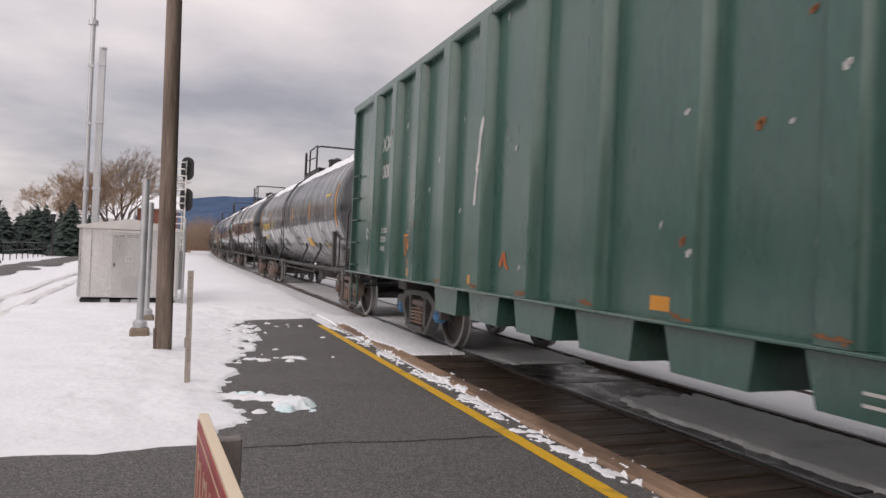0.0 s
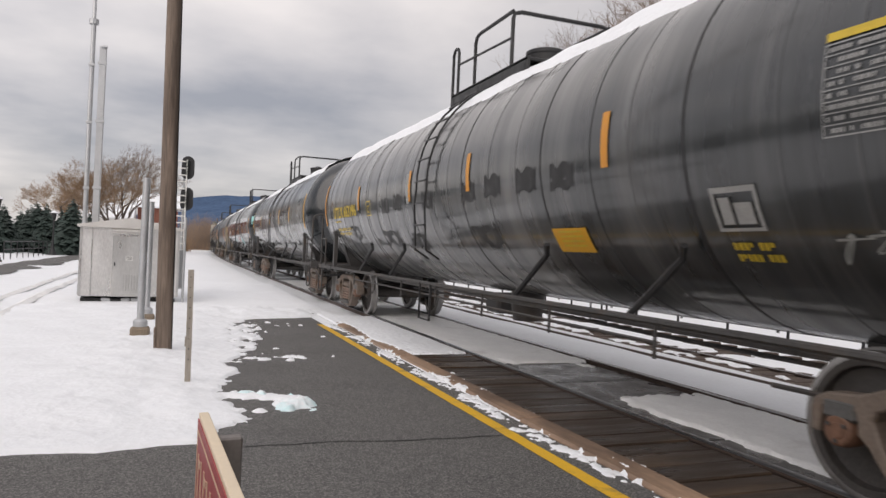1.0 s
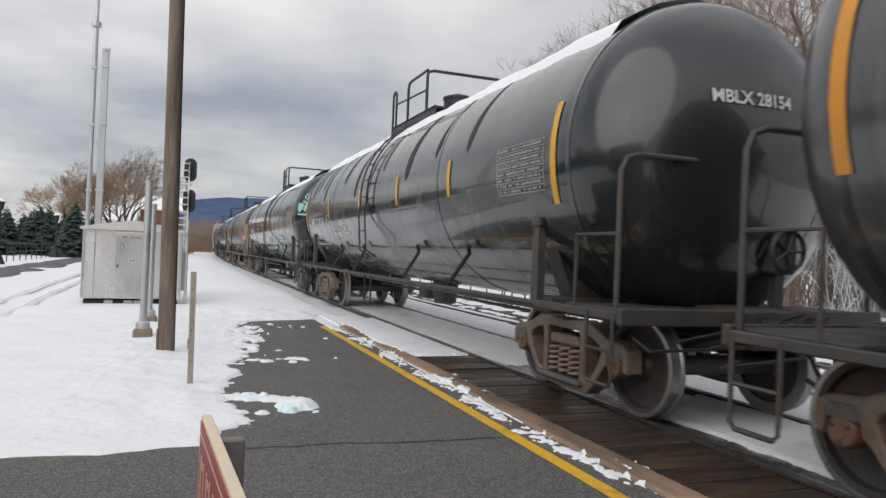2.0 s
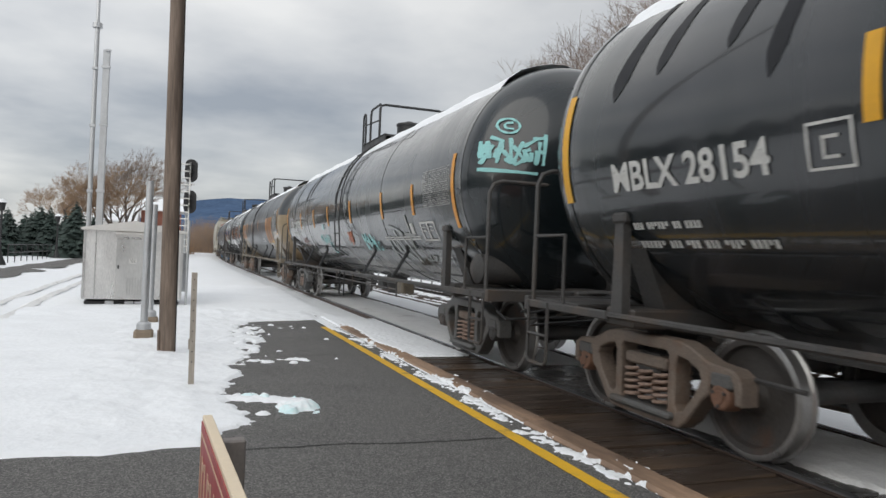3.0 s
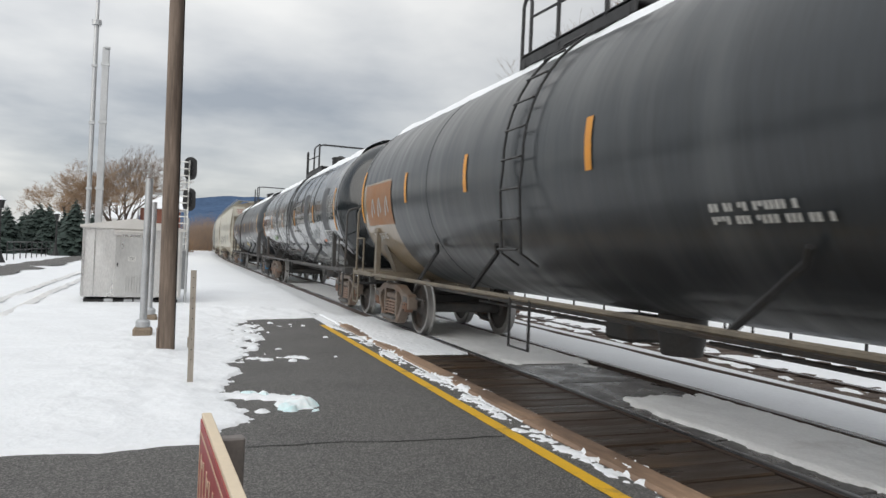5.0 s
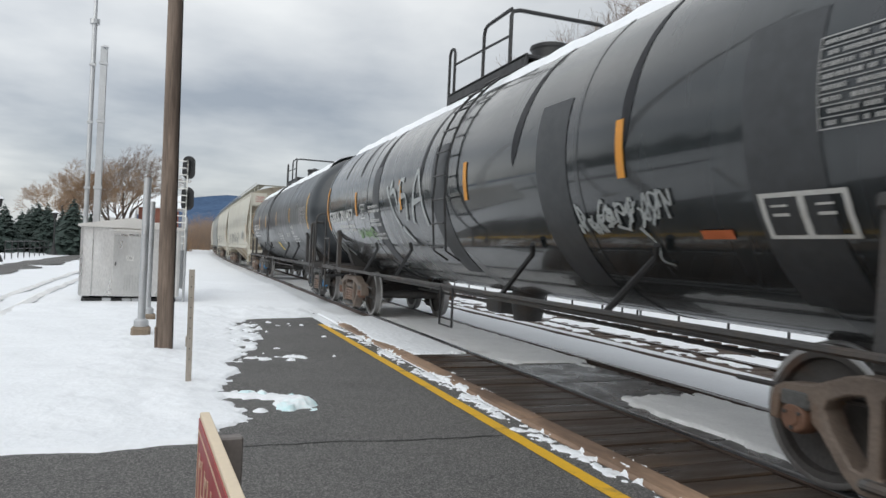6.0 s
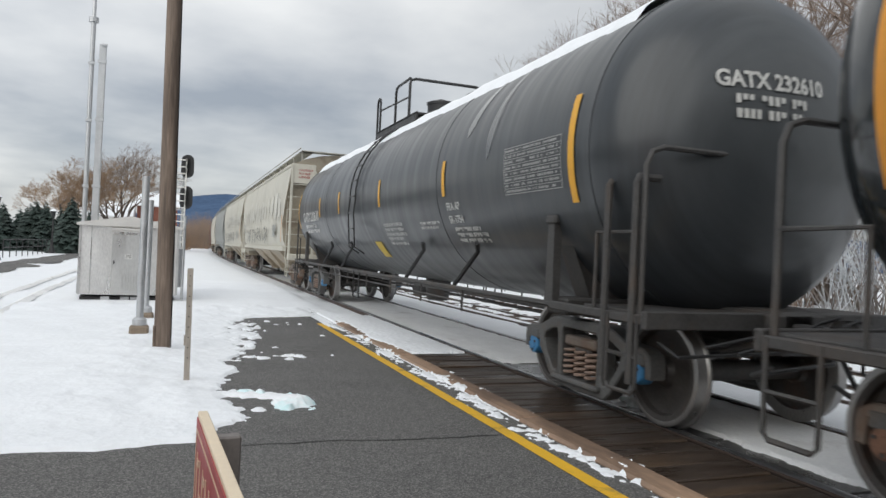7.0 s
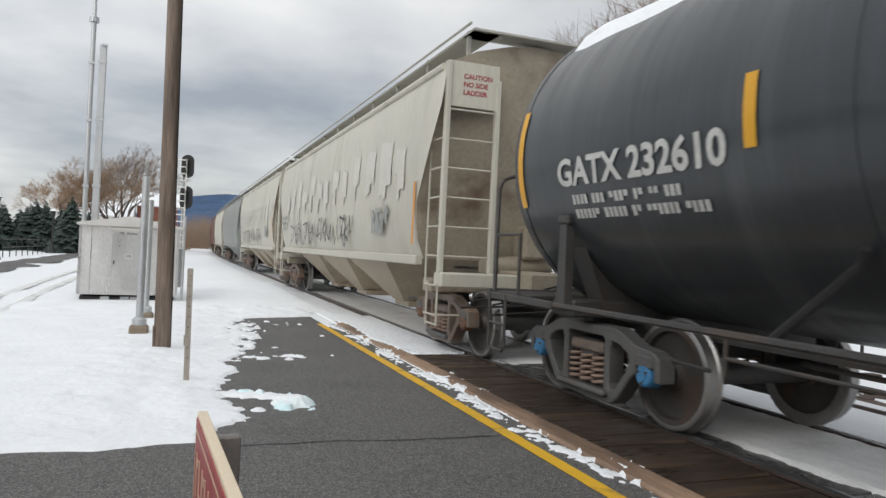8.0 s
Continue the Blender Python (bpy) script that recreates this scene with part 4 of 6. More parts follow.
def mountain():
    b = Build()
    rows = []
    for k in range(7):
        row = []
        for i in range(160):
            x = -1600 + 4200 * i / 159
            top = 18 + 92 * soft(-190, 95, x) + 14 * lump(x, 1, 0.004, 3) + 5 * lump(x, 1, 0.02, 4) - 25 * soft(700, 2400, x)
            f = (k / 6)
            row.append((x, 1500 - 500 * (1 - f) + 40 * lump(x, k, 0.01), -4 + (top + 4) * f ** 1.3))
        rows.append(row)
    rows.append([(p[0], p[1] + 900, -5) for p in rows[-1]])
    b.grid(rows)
    tagged(part("mountain", b, HILL), "wooded mountain ridge far behind the line, painted in haze blue", "mountain", kind="structure")


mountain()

# ---- the train ----
WHEEL_R, WHEELBASE = 0.457, 1.778
MOVERS, WHEELSETS = [], []


def wheel_mesh():
    b = Build()
    R = WHEEL_R
    # outward face at negative x
    b.rev([(-0.06, 0.0), (-0.075, 0.06), (-0.075, 0.11), (-0.02, 0.14), (0.015, 0.24), (-0.01, 0.355), (-0.060, 0.37), (-0.066, R - 0.042)], "x", 36, 0)
    b.rev([(-0.066, R - 0.042), (-0.068, R - 0.016), (-0.060, R), (0.03, R + 0.003), (0.045, R + 0.022), (0.062, R + 0.024), (0.070, R + 0.010), (0.070, 0.37)], "x", 36, 1)
    b.rev([(0.070, 0.37), (0.045, 0.355), (0.05, 0.14), (0.085, 0.11), (0.085, 0.0)], "x", 36, 0)
    return b.mesh("wheel", [WHEEL, TREAD])


def axle_mesh():
    b = Build()
    b.rev([(-1.05, 0.0), (-1.05, 0.07), (-0.86, 0.07), (-0.84, 0.09), (0.84, 0.09), (0.86, 0.07), (1.05, 0.07), (1.05, 0.0)], "x", 14)
    return b.mesh("axle", UNDER)


def shrink(poly, d):
    """A closed outline moved inwards by d (outwards where d < 0); the outline runs clockwise."""
    out, n = [], len(poly)
    for i in range(n):
        a, b, c = (Vector(poly[(i + k) % n]) for k in (-1, 0, 1))
        u, v = (b - a).normalized(), (c - b).normalized()
        k = Vector((u.y + v.y, -u.x - v.x))
        k = k.normalized() / max(0.5, abs(k.normalized().dot(Vector((u.y, -u.x)))))
        out.append(tuple(b + k * d))
    return out


def cast_plate(b, outer, holes, x0, x1, bevel):
    """A cast plate across x with windows through it and softened edges; outlines run clockwise in (y, z)."""
    loops = [(outer, bevel)] + [(h, -bevel) for h in holes]
    faces = {}
    for x, xi, inner in ((x0, x0 + bevel, True), (x1, x1 - bevel, False)):
        rim, edge = [], []
        for poly, d in loops:
            small = shrink(poly, d)
            r0 = len(b.v); b.v.extend((x, p[0], p[1]) for p in small)
            e0 = len(b.v); b.v.extend((xi, p[0], p[1]) for p in poly)
            n = len(poly)
            rim += list(range(r0, r0 + n)); edge.append((e0, n))
            for i in range(n):
                q = (i + 1) % n
                b.face((r0 + i, r0 + q, e0 + q, e0 + i))
        for t in geometry.tessellate_polygon([[Vector((p[0], p[1], 0)) for p in shrink(poly, d)] for poly, d in loops]):
            b.face([rim[k] for k in t])
        faces[inner] = edge
    for (a, n), (c, _) in zip(faces[True], faces[False]):
        for i in range(n):
            q = (i + 1) % n
            b.face((a + i, a + q, c + q, c + i))


def sideframe_mesh(m):
    b = Build()
    half = [(0.0, 0.80), (0.44, 0.80), (0.54, 0.775), (0.76, 0.685), (0.98, 0.665), (1.06, 0.62), (1.08, 0.56), (1.08, 0.42), (1.02, 0.42), (1.00, 0.575), (0.78, 0.575), (0.765, 0.45), (0.70, 0.40), (0.54, 0.20), (0.44, 0.125), (0.0, 0.115)]
    outer = half + [(-y, z) for y, z in half[-2:0:-1]]
    win = [(-0.31, 0.67), (-0.28, 0.705), (0.28, 0.705), (0.31, 0.67), (0.31, 0.25), (0.28, 0.22), (-0.28, 0.22), (-0.31, 0.25)]
    side = [(0.39, 0.62), (0.42, 0.68), (0.52, 0.665), (0.65, 0.605), (0.675, 0.55), (0.62, 0.43), (0.48, 0.26), (0.42, 0.25), (0.39, 0.30)]
    cast_plate(b, outer, [win, side, [(-y, z) for y, z in side[::-1]]], -0.085, 0.085, 0.012)
    return b.mesh("sideframe", m, 22)


def spring_mesh():
    b = Build()
    turns, n = 5, 12
    b.tube([(0.078 * math.cos(6.2832 * i / n), 0.078 * math.sin(6.2832 * i / n), 0.25 + 0.27 * i / (turns * n)) for i in range(turns * n + 1)], 0.0155, 6)
    return b.mesh("spring", SPRING)


def bolster_mesh():
    b = Build()
    b.box((0, 0, 0.56), (2.1, 0.30, 0.18), 0.03)
    b.box((0, 0, 0.70), (0.8, 0.42, 0.12), 0.03)
    for s in (-1, 1):
        b.box((0, s * 0.36, 0.40), (1.5, 0.10, 0.12), 0.02)
        for t in (-1, 1):
            b.box((t * 0.755, s * 0.40, 0.44), (0.10, 0.09, 0.30), 0.02)
    return b.mesh("bolster", UNDER)


def bearing_mesh(m):
    b = Build()
    b.rev([(-0.085, 0.0), (-0.085, 0.045), (-0.078, 0.050), (-0.078, 0.078), (-0.068, 0.092), (-0.02, 0.105), (0.06, 0.105), (0.06, 0.0)], "x", 18, 0)
    for i in range(3):
        a = 6.2832 * i / 3 + 0.5
        b.rev([(-0.092, 0.0), (-0.092, 0.013), (-0.076, 0.013)], "x", 6, 1, (0, 0.062 * math.cos(a), 0.062 * math.sin(a)))
    return b.mesh("bearing", [m, UNDER])


def small_box(name, size, m):
    b = Build(); b.box((0, 0, 0), size, 0.02)
    return b.mesh(name, m)


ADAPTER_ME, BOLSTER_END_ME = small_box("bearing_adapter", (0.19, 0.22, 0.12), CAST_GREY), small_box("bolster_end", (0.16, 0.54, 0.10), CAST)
WHEEL_ME, AXLE_ME, SPRING_ME, BOLSTER_ME = wheel_mesh(), axle_mesh(), spring_mesh(), bolster_mesh()
SEAT_ME = small_box("spring_seat", (0.30, 0.80, 0.06), CAST_GREY)
FRAME_ME = {"rust": sideframe_mesh(CAST), "grey": sideframe_mesh(CAST_GREY)}
CAP_ME = {"rust": bearing_mesh(RUSTCAP), "blue": bearing_mesh(BLUECAP), "black": bearing_mesh(UNDER)}


def truck(car, y, style="rust", cap="rust", turn=True):
    """A three-piece freight truck under the car, at y from its middle, with its two wheelsets."""
    tr = part("truck", BOLSTER_ME, None, car, "cast steel freight truck", at=pose(0, y, 0))
    for s in (-1, 1):
        part("sideframe", FRAME_ME[style], None, tr, at=pose(s * 1.0, 0, 0, 0, 0, 0 if s < 0 else 180))
        part("bolster_end", BOLSTER_END_ME, None, tr, at=pose(s * 1.0, 0, 0.585))
        part("spring_seat", SEAT_ME, None, tr, at=pose(s * 1.0, 0, 0.205))
        for a in (-1, 1):
            part("bearing_adapter", ADAPTER_ME, None, tr, at=pose(s * 1.0, a * WHEELBASE / 2, 0.575))
        for a in (-0.19, 0.0, 0.19):
            for dx in (-0.02, 0.15) if s < 0 else (0.0,):
                part("spring", SPRING_ME, None, tr, at=pose(s * 1.0 + dx, a, 0))
        for a in (-1, 1):
            part("bearing", CAP_ME[cap], None, tr, at=pose(s * 1.02, a * WHEELBASE / 2, WHEEL_R, 0, 0, 0 if s < 0 else 180))
    for a in (-1, 1):
        ax = part("wheelset", AXLE_ME, None, car, "steel wheelset with worn bright rims", at=pose(0, y + a * WHEELBASE / 2, WHEEL_R))
        for s in (-1, 1):
            part("wheel", WHEEL_ME, None, ax, at=pose(s * 0.755, 0, 0, 0, 0, 0 if s < 0 else 180))
        if turn:
            WHEELSETS.append((ax, y + a * WHEELBASE / 2))


def coupler(car, y, sgn, m=UNDER):
    b = Build()
    b.box((0, y, 0.86), (0.34, 1.3, 0.36), 0.03)
    b.box((0, y + sgn * 0.80, 0.86), (0.16, 0.5, 0.17), 0.02)
    b.box((0.03, y + sgn * 1.10, 0.86), (0.26, 0.26, 0.30), 0.05)
    part("coupler", b, m, car, "heavy knuckle coupler and draft sill")
    h = Build()
    h.tube([(0.3, y + sgn * 0.7, 0.85), (0.32, y + sgn * 0.9, 0.5), (0.2, y + sgn * 1.15, 0.38), (0.1, y + sgn * 1.3, 0.5)], 0.022, 6)
    h.tube([(-0.1, y + sgn * 0.95, 0.95), (-0.5, y + sgn * 1.0, 0.93), (-1.2, y + sgn * 0.95, 0.80)], 0.013, 5)
    part("air_hose", h, BLACK, car, "black brake hose and lift lever")
    c = Build()
    c.tube([(-1.30, y + sgn * 0.55, 0.78), (-1.28, y + sgn * 0.75, 0.70), (-0.45, y + sgn * 0.85, 0.74), (-0.20, y + sgn * 1.0, 0.98), (0.0, y + sgn * 1.02, 1.03)], 0.014, 6)
    part("cut_lever", c, BLACK, car, "bent uncoupling lever")
    c = Build()
    c.tube([(-0.42, y - sgn * 1.6, 0.66), (-0.42, y + sgn * 0.3, 0.68), (-0.30, y + sgn * 0.62, 0.80), (-0.28, y + sgn * 0.75, 0.80)], 0.024, 6)
    part("brake_pipe", c, UNDER, car)
    for x, d in ((-0.55, 0.30), (-0.75, 0.52)):
        c = Build(); c.box((x, y - sgn * d, 0.72), (0.20, 0.16, 0.24), 0.03)
        part("brake_valve", c, UNDER, car)
    c = Build(); c.tube([(-0.95, y - sgn * 2.4, 0.60), (-0.9, y - sgn * 0.6, 0.62), (-0.6, y + sgn * 0.1, 0.55)], 0.02, 6)
    part("brake_rod", c, UNDER, car)


def lettering(text, size, bold=0.0):
    """Flat glyph mesh data: (vertices, faces), with the left edge at 0 and the baseline at 0."""
    cu = bpy.data.curves.new("glyphs", "FONT")
    cu.body, cu.size, cu.offset, cu.resolution_u = text, size, bold, 3
    ob = new("glyphs", cu)
    me = bpy.data.meshes.new_from_object(ob.evaluated_get(bpy.context.evaluated_depsgraph_get()))
    v = [tuple(p.co) for p in me.vertices]
    f = [tuple(p.vertices) for p in me.polygons]
    bpy.data.objects.remove(ob); bpy.data.curves.remove(cu); bpy.data.meshes.remove(me)
    return v, f


def ladder(car, stiles, rungs, m, label, r=0.016, n=5):
    """A ladder part: the first stile, with the other stiles and each rung under it."""
    b = Build(); b.tube(stiles[0], r, n)
    root = part("ladder", b, m, car, label)
    for pts in stiles[1:]:
        b = Build(); b.tube(pts, r, n)
        part("stile", b, m, root)
    for pts in rungs:
        b = Build(); b.tube(pts, 0.014, 5)
        part("rung", b, m, root)
    return root


class Skin:
    """Places flat marks (u to the reader's right, v up, in metres) on the near side or the front head of a tank."""

    def __init__(self, car, R, zc, half, e=0.010):
        self.car, self.R, self.zc, self.half, self.e = car, R, zc, half, e

    def side(self, y, z):
        """Maps (u, v) to the side, with (0, 0) at length y and height z."""
        a0 = math.asin(max(-1, min(1, (z - self.zc) / self.R)))
        r = self.R + self.e
        return lambda u, v: (-r * math.cos(a0 + v / self.R), y - u, self.zc + r * math.sin(a0 + v / self.R))

    def head(self, x, z):
        """Maps (u, v) to the ellipsoidal head that faces the front."""
        def f(u, v):
            px, pz = x + u, z + v - self.zc
            q = min(0.98, (px * px + pz * pz) / (self.R * self.R))
            return (px, -self.half - self.R / 2 * math.sqrt(1 - q) - self.e * 1.5, self.zc + pz)
        return f

    def text(self, f, words, size, m, name="lettering", bold=0.0, label="", wide=1.0):
        v, fs = lettering(words, size, bold)
        k = wide if wide == 1.0 else wide / max(p[0] for p in v)
        b = Build()
        b.v = [f(p[0] * k, p[1]) for p in v]
        for q in fs:
            b.face(q)
        return part(name, b, m, self.car, label, smooth=0)

    def patch(self, f, u0, v0, u1, v1, m, name, label="", n=8):
        b = Build()
        b.grid([[f(u0 + (u1 - u0) * i / 4, v0 + (v1 - v0) * j / n) for i in range(5)] for j in range(n + 1)])
        return part(name, b, m, self.car, label, smooth=60)

    def bars(self, f, rows, m, name, label=""):
        """Rows of (u0, v0, u1, v1)."""
        b = Build()
        for u0, v0, u1, v1 in rows:
            k = max(1, int(abs(u1 - u0) / 0.4)); j = max(1, int(abs(v1 - v0) / 0.12))
            b.grid([[f(u0 + (u1 - u0) * i / k, v0 + (v1 - v0) * q / j) for i in range(k + 1)] for q in range(j + 1)])
        ob = part(name, b, m, self.car, label, smooth=0)
        return tagged(ob, kind="stuff") if len(rows) > 8 else ob

    def scrawl(self, f, strokes, w, m, name="graffiti", label="sprayed graffiti tag"):
        """Round-ended strokes: lists of (u, v), smoothed."""
        b = Build()

        def lifted(u, v, h):
            o = Vector(f(u, v))
            k = (Vector(f(u + 0.01, v)) - o).cross(Vector(f(u, v + 0.01)) - o)
            return o + k.normalized() * h

        for coat, st in enumerate(strokes):
            pts = [Vector((*p, 0)) for p in st]
            for _ in range(2):
                new_ = [pts[0]]
                for a, c in zip(pts, pts[1:]):
                    new_ += [a.lerp(c, 0.25), a.lerp(c, 0.75)]
                pts = new_ + [pts[-1]]
            rows = []
            for i, p in enumerate(pts):
                d = (pts[min(i + 1, len(pts) - 1)] - pts[max(0, i - 1)])
                if d.length < 1e-6:
                    continue
                d.normalize()
                nn = Vector((-d.y, d.x, 0)) * w * (0.5 + 0.12 * math.sin(i * 0.9))
                a, c = p + nn, p - nn
                rows.append([lifted(a.x, a.y, 0.0009 * coat + 0.00003 * i), lifted(c.x, c.y, 0.0009 * coat + 0.00003 * i)])
            if len(rows) > 1:
                b.grid(rows)
        return part(name, b, m, self.car, label, smooth=0)


def tag_strokes(seed, n, w, h):
    """A row of n loose letter-like strokes filling a box w by h."""
    r = random.Random(seed)
    out = []
    for i in range(n):
        x = w * i / n
        cw = w / n
        out.append([(x + r.uniform(-0.1, 1.1) * cw, h * r.choice((r.uniform(0, 0.25), r.uniform(0.4, 0.6), r.uniform(0.8, 1.0)))) for _ in range(r.randint(5, 7))])
        if r.random() < 0.5:
            out.append([(x, h * r.random()), (x + cw * 1.2, h * r.random())])
    return out


def rows_of_text(n, w, dh, seed, gap=0.35):
    """Illegible stencil lines: words of small plain bars."""
    r = random.Random(seed)
    out = []
    ch = dh * (1 - gap)
    for i in range(n):
        u, e = 0.0, w * r.uniform(0.72, 1.0)
        while u < e:
            for _ in range(r.randint(2, 6)):
                k = ch * r.uniform(0.45, 0.62)
                if u + k > e:
                    break
                lo = ch * r.choice((0, 0, 0, 0.4))
                out.append((u, -dh * i + lo, u + k, -dh * i + ch))
                u += k + ch * 0.22
            u += ch * 0.7
    return out


def data_table(w, h, n):
    """A ruled table of small illegible entries."""
    out = [(0, 0, w, 0.008), (0, h, w, h + 0.008), (0, 0, 0.008, h), (w - 0.008, 0, w, h)]
    r = random.Random(int(w * 100) + n)
    for i in range(1, n):
        out.append((0, h * i / n, w, h * i / n + 0.006))
    for i in range(n):
        z = h * i / n
        u = 0.03
        while u < w - 0.06:
            k = r.uniform(0.012, 0.03)
            if r.random() < 0.78:
                out.append((u, z + h / n * 0.36, u + k, z + h / n * 0.76))
            u += k + 0.010
    return out


def tank_car(s0, s1, spec):
    """A tank car whose leading axles of the front and rear truck stand at s0 and s1 along the track at the start."""
    B = s1 - s0
    mid = (s0 + s1) / 2 + WHEELBASE / 2
    R, zc = spec.get("R", 1.52), spec.get("zc", 2.39)
    half = B / 2 + 0.70
    car = thing("tank_car", spec["label"], "tank car", group="cars of the train")
    MOVERS.append((car, mid, B))
    shell_m, frame_m = spec["paint"], spec.get("frame", UNDER)
    sk = Skin(car, R, zc, half)
    # shell with welded courses
    b = Build()
    prof = []
    for i in range(9):
        a = math.pi / 2 * i / 8
        prof.append((-half - R / 2 * math.cos(a), R * math.sin(a)))
    ny = 44
    body = [(-half + 2 * half * i / ny, R) for i in range(1, ny)]
    prof = prof + body + [(-y, r) for y, r in prof[::-1]]
    b.rev(prof, "y", 72, 0, (0, 0, zc))
    two = spec.get("second")
    me = b.mesh("shell", [shell_m] + ([two] if two else []), 50)
    if two:
        bm = bmesh.new(); bm.from_mesh(me)
        for co, no in (((0, 0, 2.60), (0, 0, 1)), ((0, -half + 3.7, 0), (0, 1, 0)), ((0, half - 1.9, 0), (0, 1, 0))):
            bmesh.ops.bisect_plane(bm, geom=bm.verts[:] + bm.edges[:] + bm.faces[:], plane_co=co, plane_no=no)
        for q in bm.faces:
            c = q.calc_center_median()
            q.material_index = 1 if c.z < 2.60 and (c.y < -half + 3.7 or c.y > half - 1.9) else 0
        bm.to_mesh(me); bm.free()
    part("shell", me, None, car, spec.get("shell_label", ""))
    # weld bands
    for y in spec.get("bands", (-half + 0.02, -half / 2, half / 2, half - 0.02)):
        w = Build()
        w.rev([(y - 0.035, R - 0.01), (y - 0.03, R + 0.006), (y + 0.03, R + 0.006), (y + 0.035, R - 0.01)], "y", 72, 0, (0, 0, zc))
        part("weld_band", w, two if two and y < -half + 3.0 else shell_m, car, smooth=50)
    if spec.get("courses"):
        for i in range(22):
            y = -half + 0.5 + (2 * half - 1.0) * i / 21 + 0.09 * math.sin(i * 2.3)
            w = Build()
            w.rev([(y - 0.016, R - 0.01), (y - 0.013, R + 0.0035), (y + 0.013, R + 0.0035), (y + 0.016, R - 0.01)], "y", 72, 0, (0, 0, zc))
            part("shell_seam", w, BLACK if i % 3 == 0 else shell_m, car, smooth=50)
    # snow along the top
    sn = Build()
    rows = []
    for i in range(150):
        y = -half + 0.15 + (2 * half - 0.3) * i / 149
        wl = spec.get("snow", 0.42) + 0.41 + 0.08 * lump(y, s0, 0.7) + 0.05 * lump(y, s0, 3) + 0.03 * lump(y, s0, 9)
        row = []
        for j in range(11):
            a = wl * (j / 5 - 1)
            e = 0.026 + 0.085 * (1 - (j / 5 - 1) ** 2) * (0.8 + 0.6 * lump(y, j, 1.7)) if 0 < j < 10 else -0.01
            row.append(((R + e) * math.sin(a), y, zc + (R + e) * math.cos(a)))
        rows.append(row)
    sn.grid(rows)
    part("snow_cap", sn, SNOW, car, "strip of white snow on the tank top", smooth=80)
    # top platform, railing and dome
    ya, yb, yc = spec.get("rail", (1.5, 0.5, -0.6))
    pz = zc + R - 0.02
    hz = pz + 0.77
    for q in (-1, 1):
        pl = Build()
        pl.box((q * 0.60, (ya + yc) / 2 - 0.25, pz + 0.03), (0.32, ya - yc + 0.5, 0.04), 0.008)
        deck = part("top_platform", pl, BLACK, car, "black grated walkway over the manway")
        pf = Build(); pf.box((q * 0.74, (ya + yc) / 2 - 0.25, pz - 0.02), (0.04, ya - yc + 0.5, 0.16), 0.006)
        part("edge_beam", pf, BLACK, deck)
        for y in (ya - 0.1, (ya + yc) / 2, yc - 0.4):
            pf = Build(); pf.box((q * 0.74, y, pz - 0.16), (0.05, 0.06, 0.30))
            part("bracket", pf, BLACK, deck)
    for y in (ya - 0.16, yc - 0.40):
        pl = Build(); pl.box((0, y, pz + 0.045), (0.86, 0.30, 0.035), 0.008)
        part("cross_platform", pl, BLACK, car)
    for q in (-1, 1):
        x = q * 0.74
        ra = Build()
        ra.tube([(x, yb, pz), (x, yb, hz - 0.12), (x, yb - 0.04, hz - 0.03), (x, yb - 0.13, hz), (x, yc, hz)], 0.026, 8)
        part("guard_rail", ra, BLACK, car, "black tubular guard rail")
        rg = Build()
        rg.tube([(x, ya, pz - 0.2), (x, ya, hz - 0.08), (x, ya - 0.04, hz - 0.01), (x, ya - 0.11, hz + 0.01), (x, ya - 0.18, hz - 0.01), (x, ya - 0.22, hz - 0.08), (x, ya - 0.22, pz)], 0.024, 7)
        part("grab_hoop", rg, BLACK, car)
        rc = Build(); rc.tube([(x, ya - 0.22, pz + 0.50), (x, yc, pz + 0.42)], 0.018, 6)
        part("mid_rail", rc, BLACK, car)
    fr = Build()
    fr.tube([(-0.74, yc, pz), (-0.74, yc, hz - 0.10), (-0.72, yc, hz - 0.03), (-0.62, yc, hz), (0.62, yc, hz), (0.72, yc, hz - 0.03), (0.74, yc, hz - 0.10), (0.74, yc, pz)], 0.028, 8)
    part("end_rail", fr, BLACK, car, "tall hoop across the walkway end")
    do = Build()
    top = zc + R
    do.rev([(top - 0.06, 0.27), (top + 0.34, 0.27), (top + 0.36, 0.29), (top + 0.40, 0.29), (top + 0.42, 0.25), (top + 0.44, 0.10), (top + 0.47, 0.08), (top + 0.47, 0.0)], "z", 24, 0, (0, (yb + yc) / 2 - 0.2, 0))
    part("dome", do, BLACK, car, "black cylindrical manway housing")
    # side ladders at the middle
    ly = spec.get("ladder", 0.2)
    for s in (-1, 1):
        stiles, rungs = [], []
        for y in (ly - 0.22, ly + 0.22):
            pts = [(s * (R + 0.07) * math.cos(a), y, zc + (R + 0.07) * math.sin(a)) for a in [-0.05 + 1.15 * i / 9 for i in range(10)]]
            stiles.append([(s * (R - 0.16), y, 1.30), (s * (R + 0.04), y, 1.42), (s * (R + 0.09), y, zc - 0.3)] + pts)
        for i in range(9):
            z = 1.46 + 0.31 * i
            a = (z - zc) / (R + 0.09)
            p = (R + 0.09, z) if z < zc else ((R + 0.09) * math.cos(a), zc + (R + 0.09) * math.sin(a))
            rungs.append([(s * p[0], ly - 0.22, p[1]), (s * p[0], ly + 0.22, p[1])])
        ladder(car, stiles, rungs, BLACK, "black side ladder")
        stirrup = Build()
        stirrup.tube([(s * 1.44, ly - 0.22, 0.96), (s * 1.44, ly - 0.22, 0.45), (s * 1.44, ly + 0.22, 0.45), (s * 1.44, ly + 0.22, 0.96)], 0.016, 6)
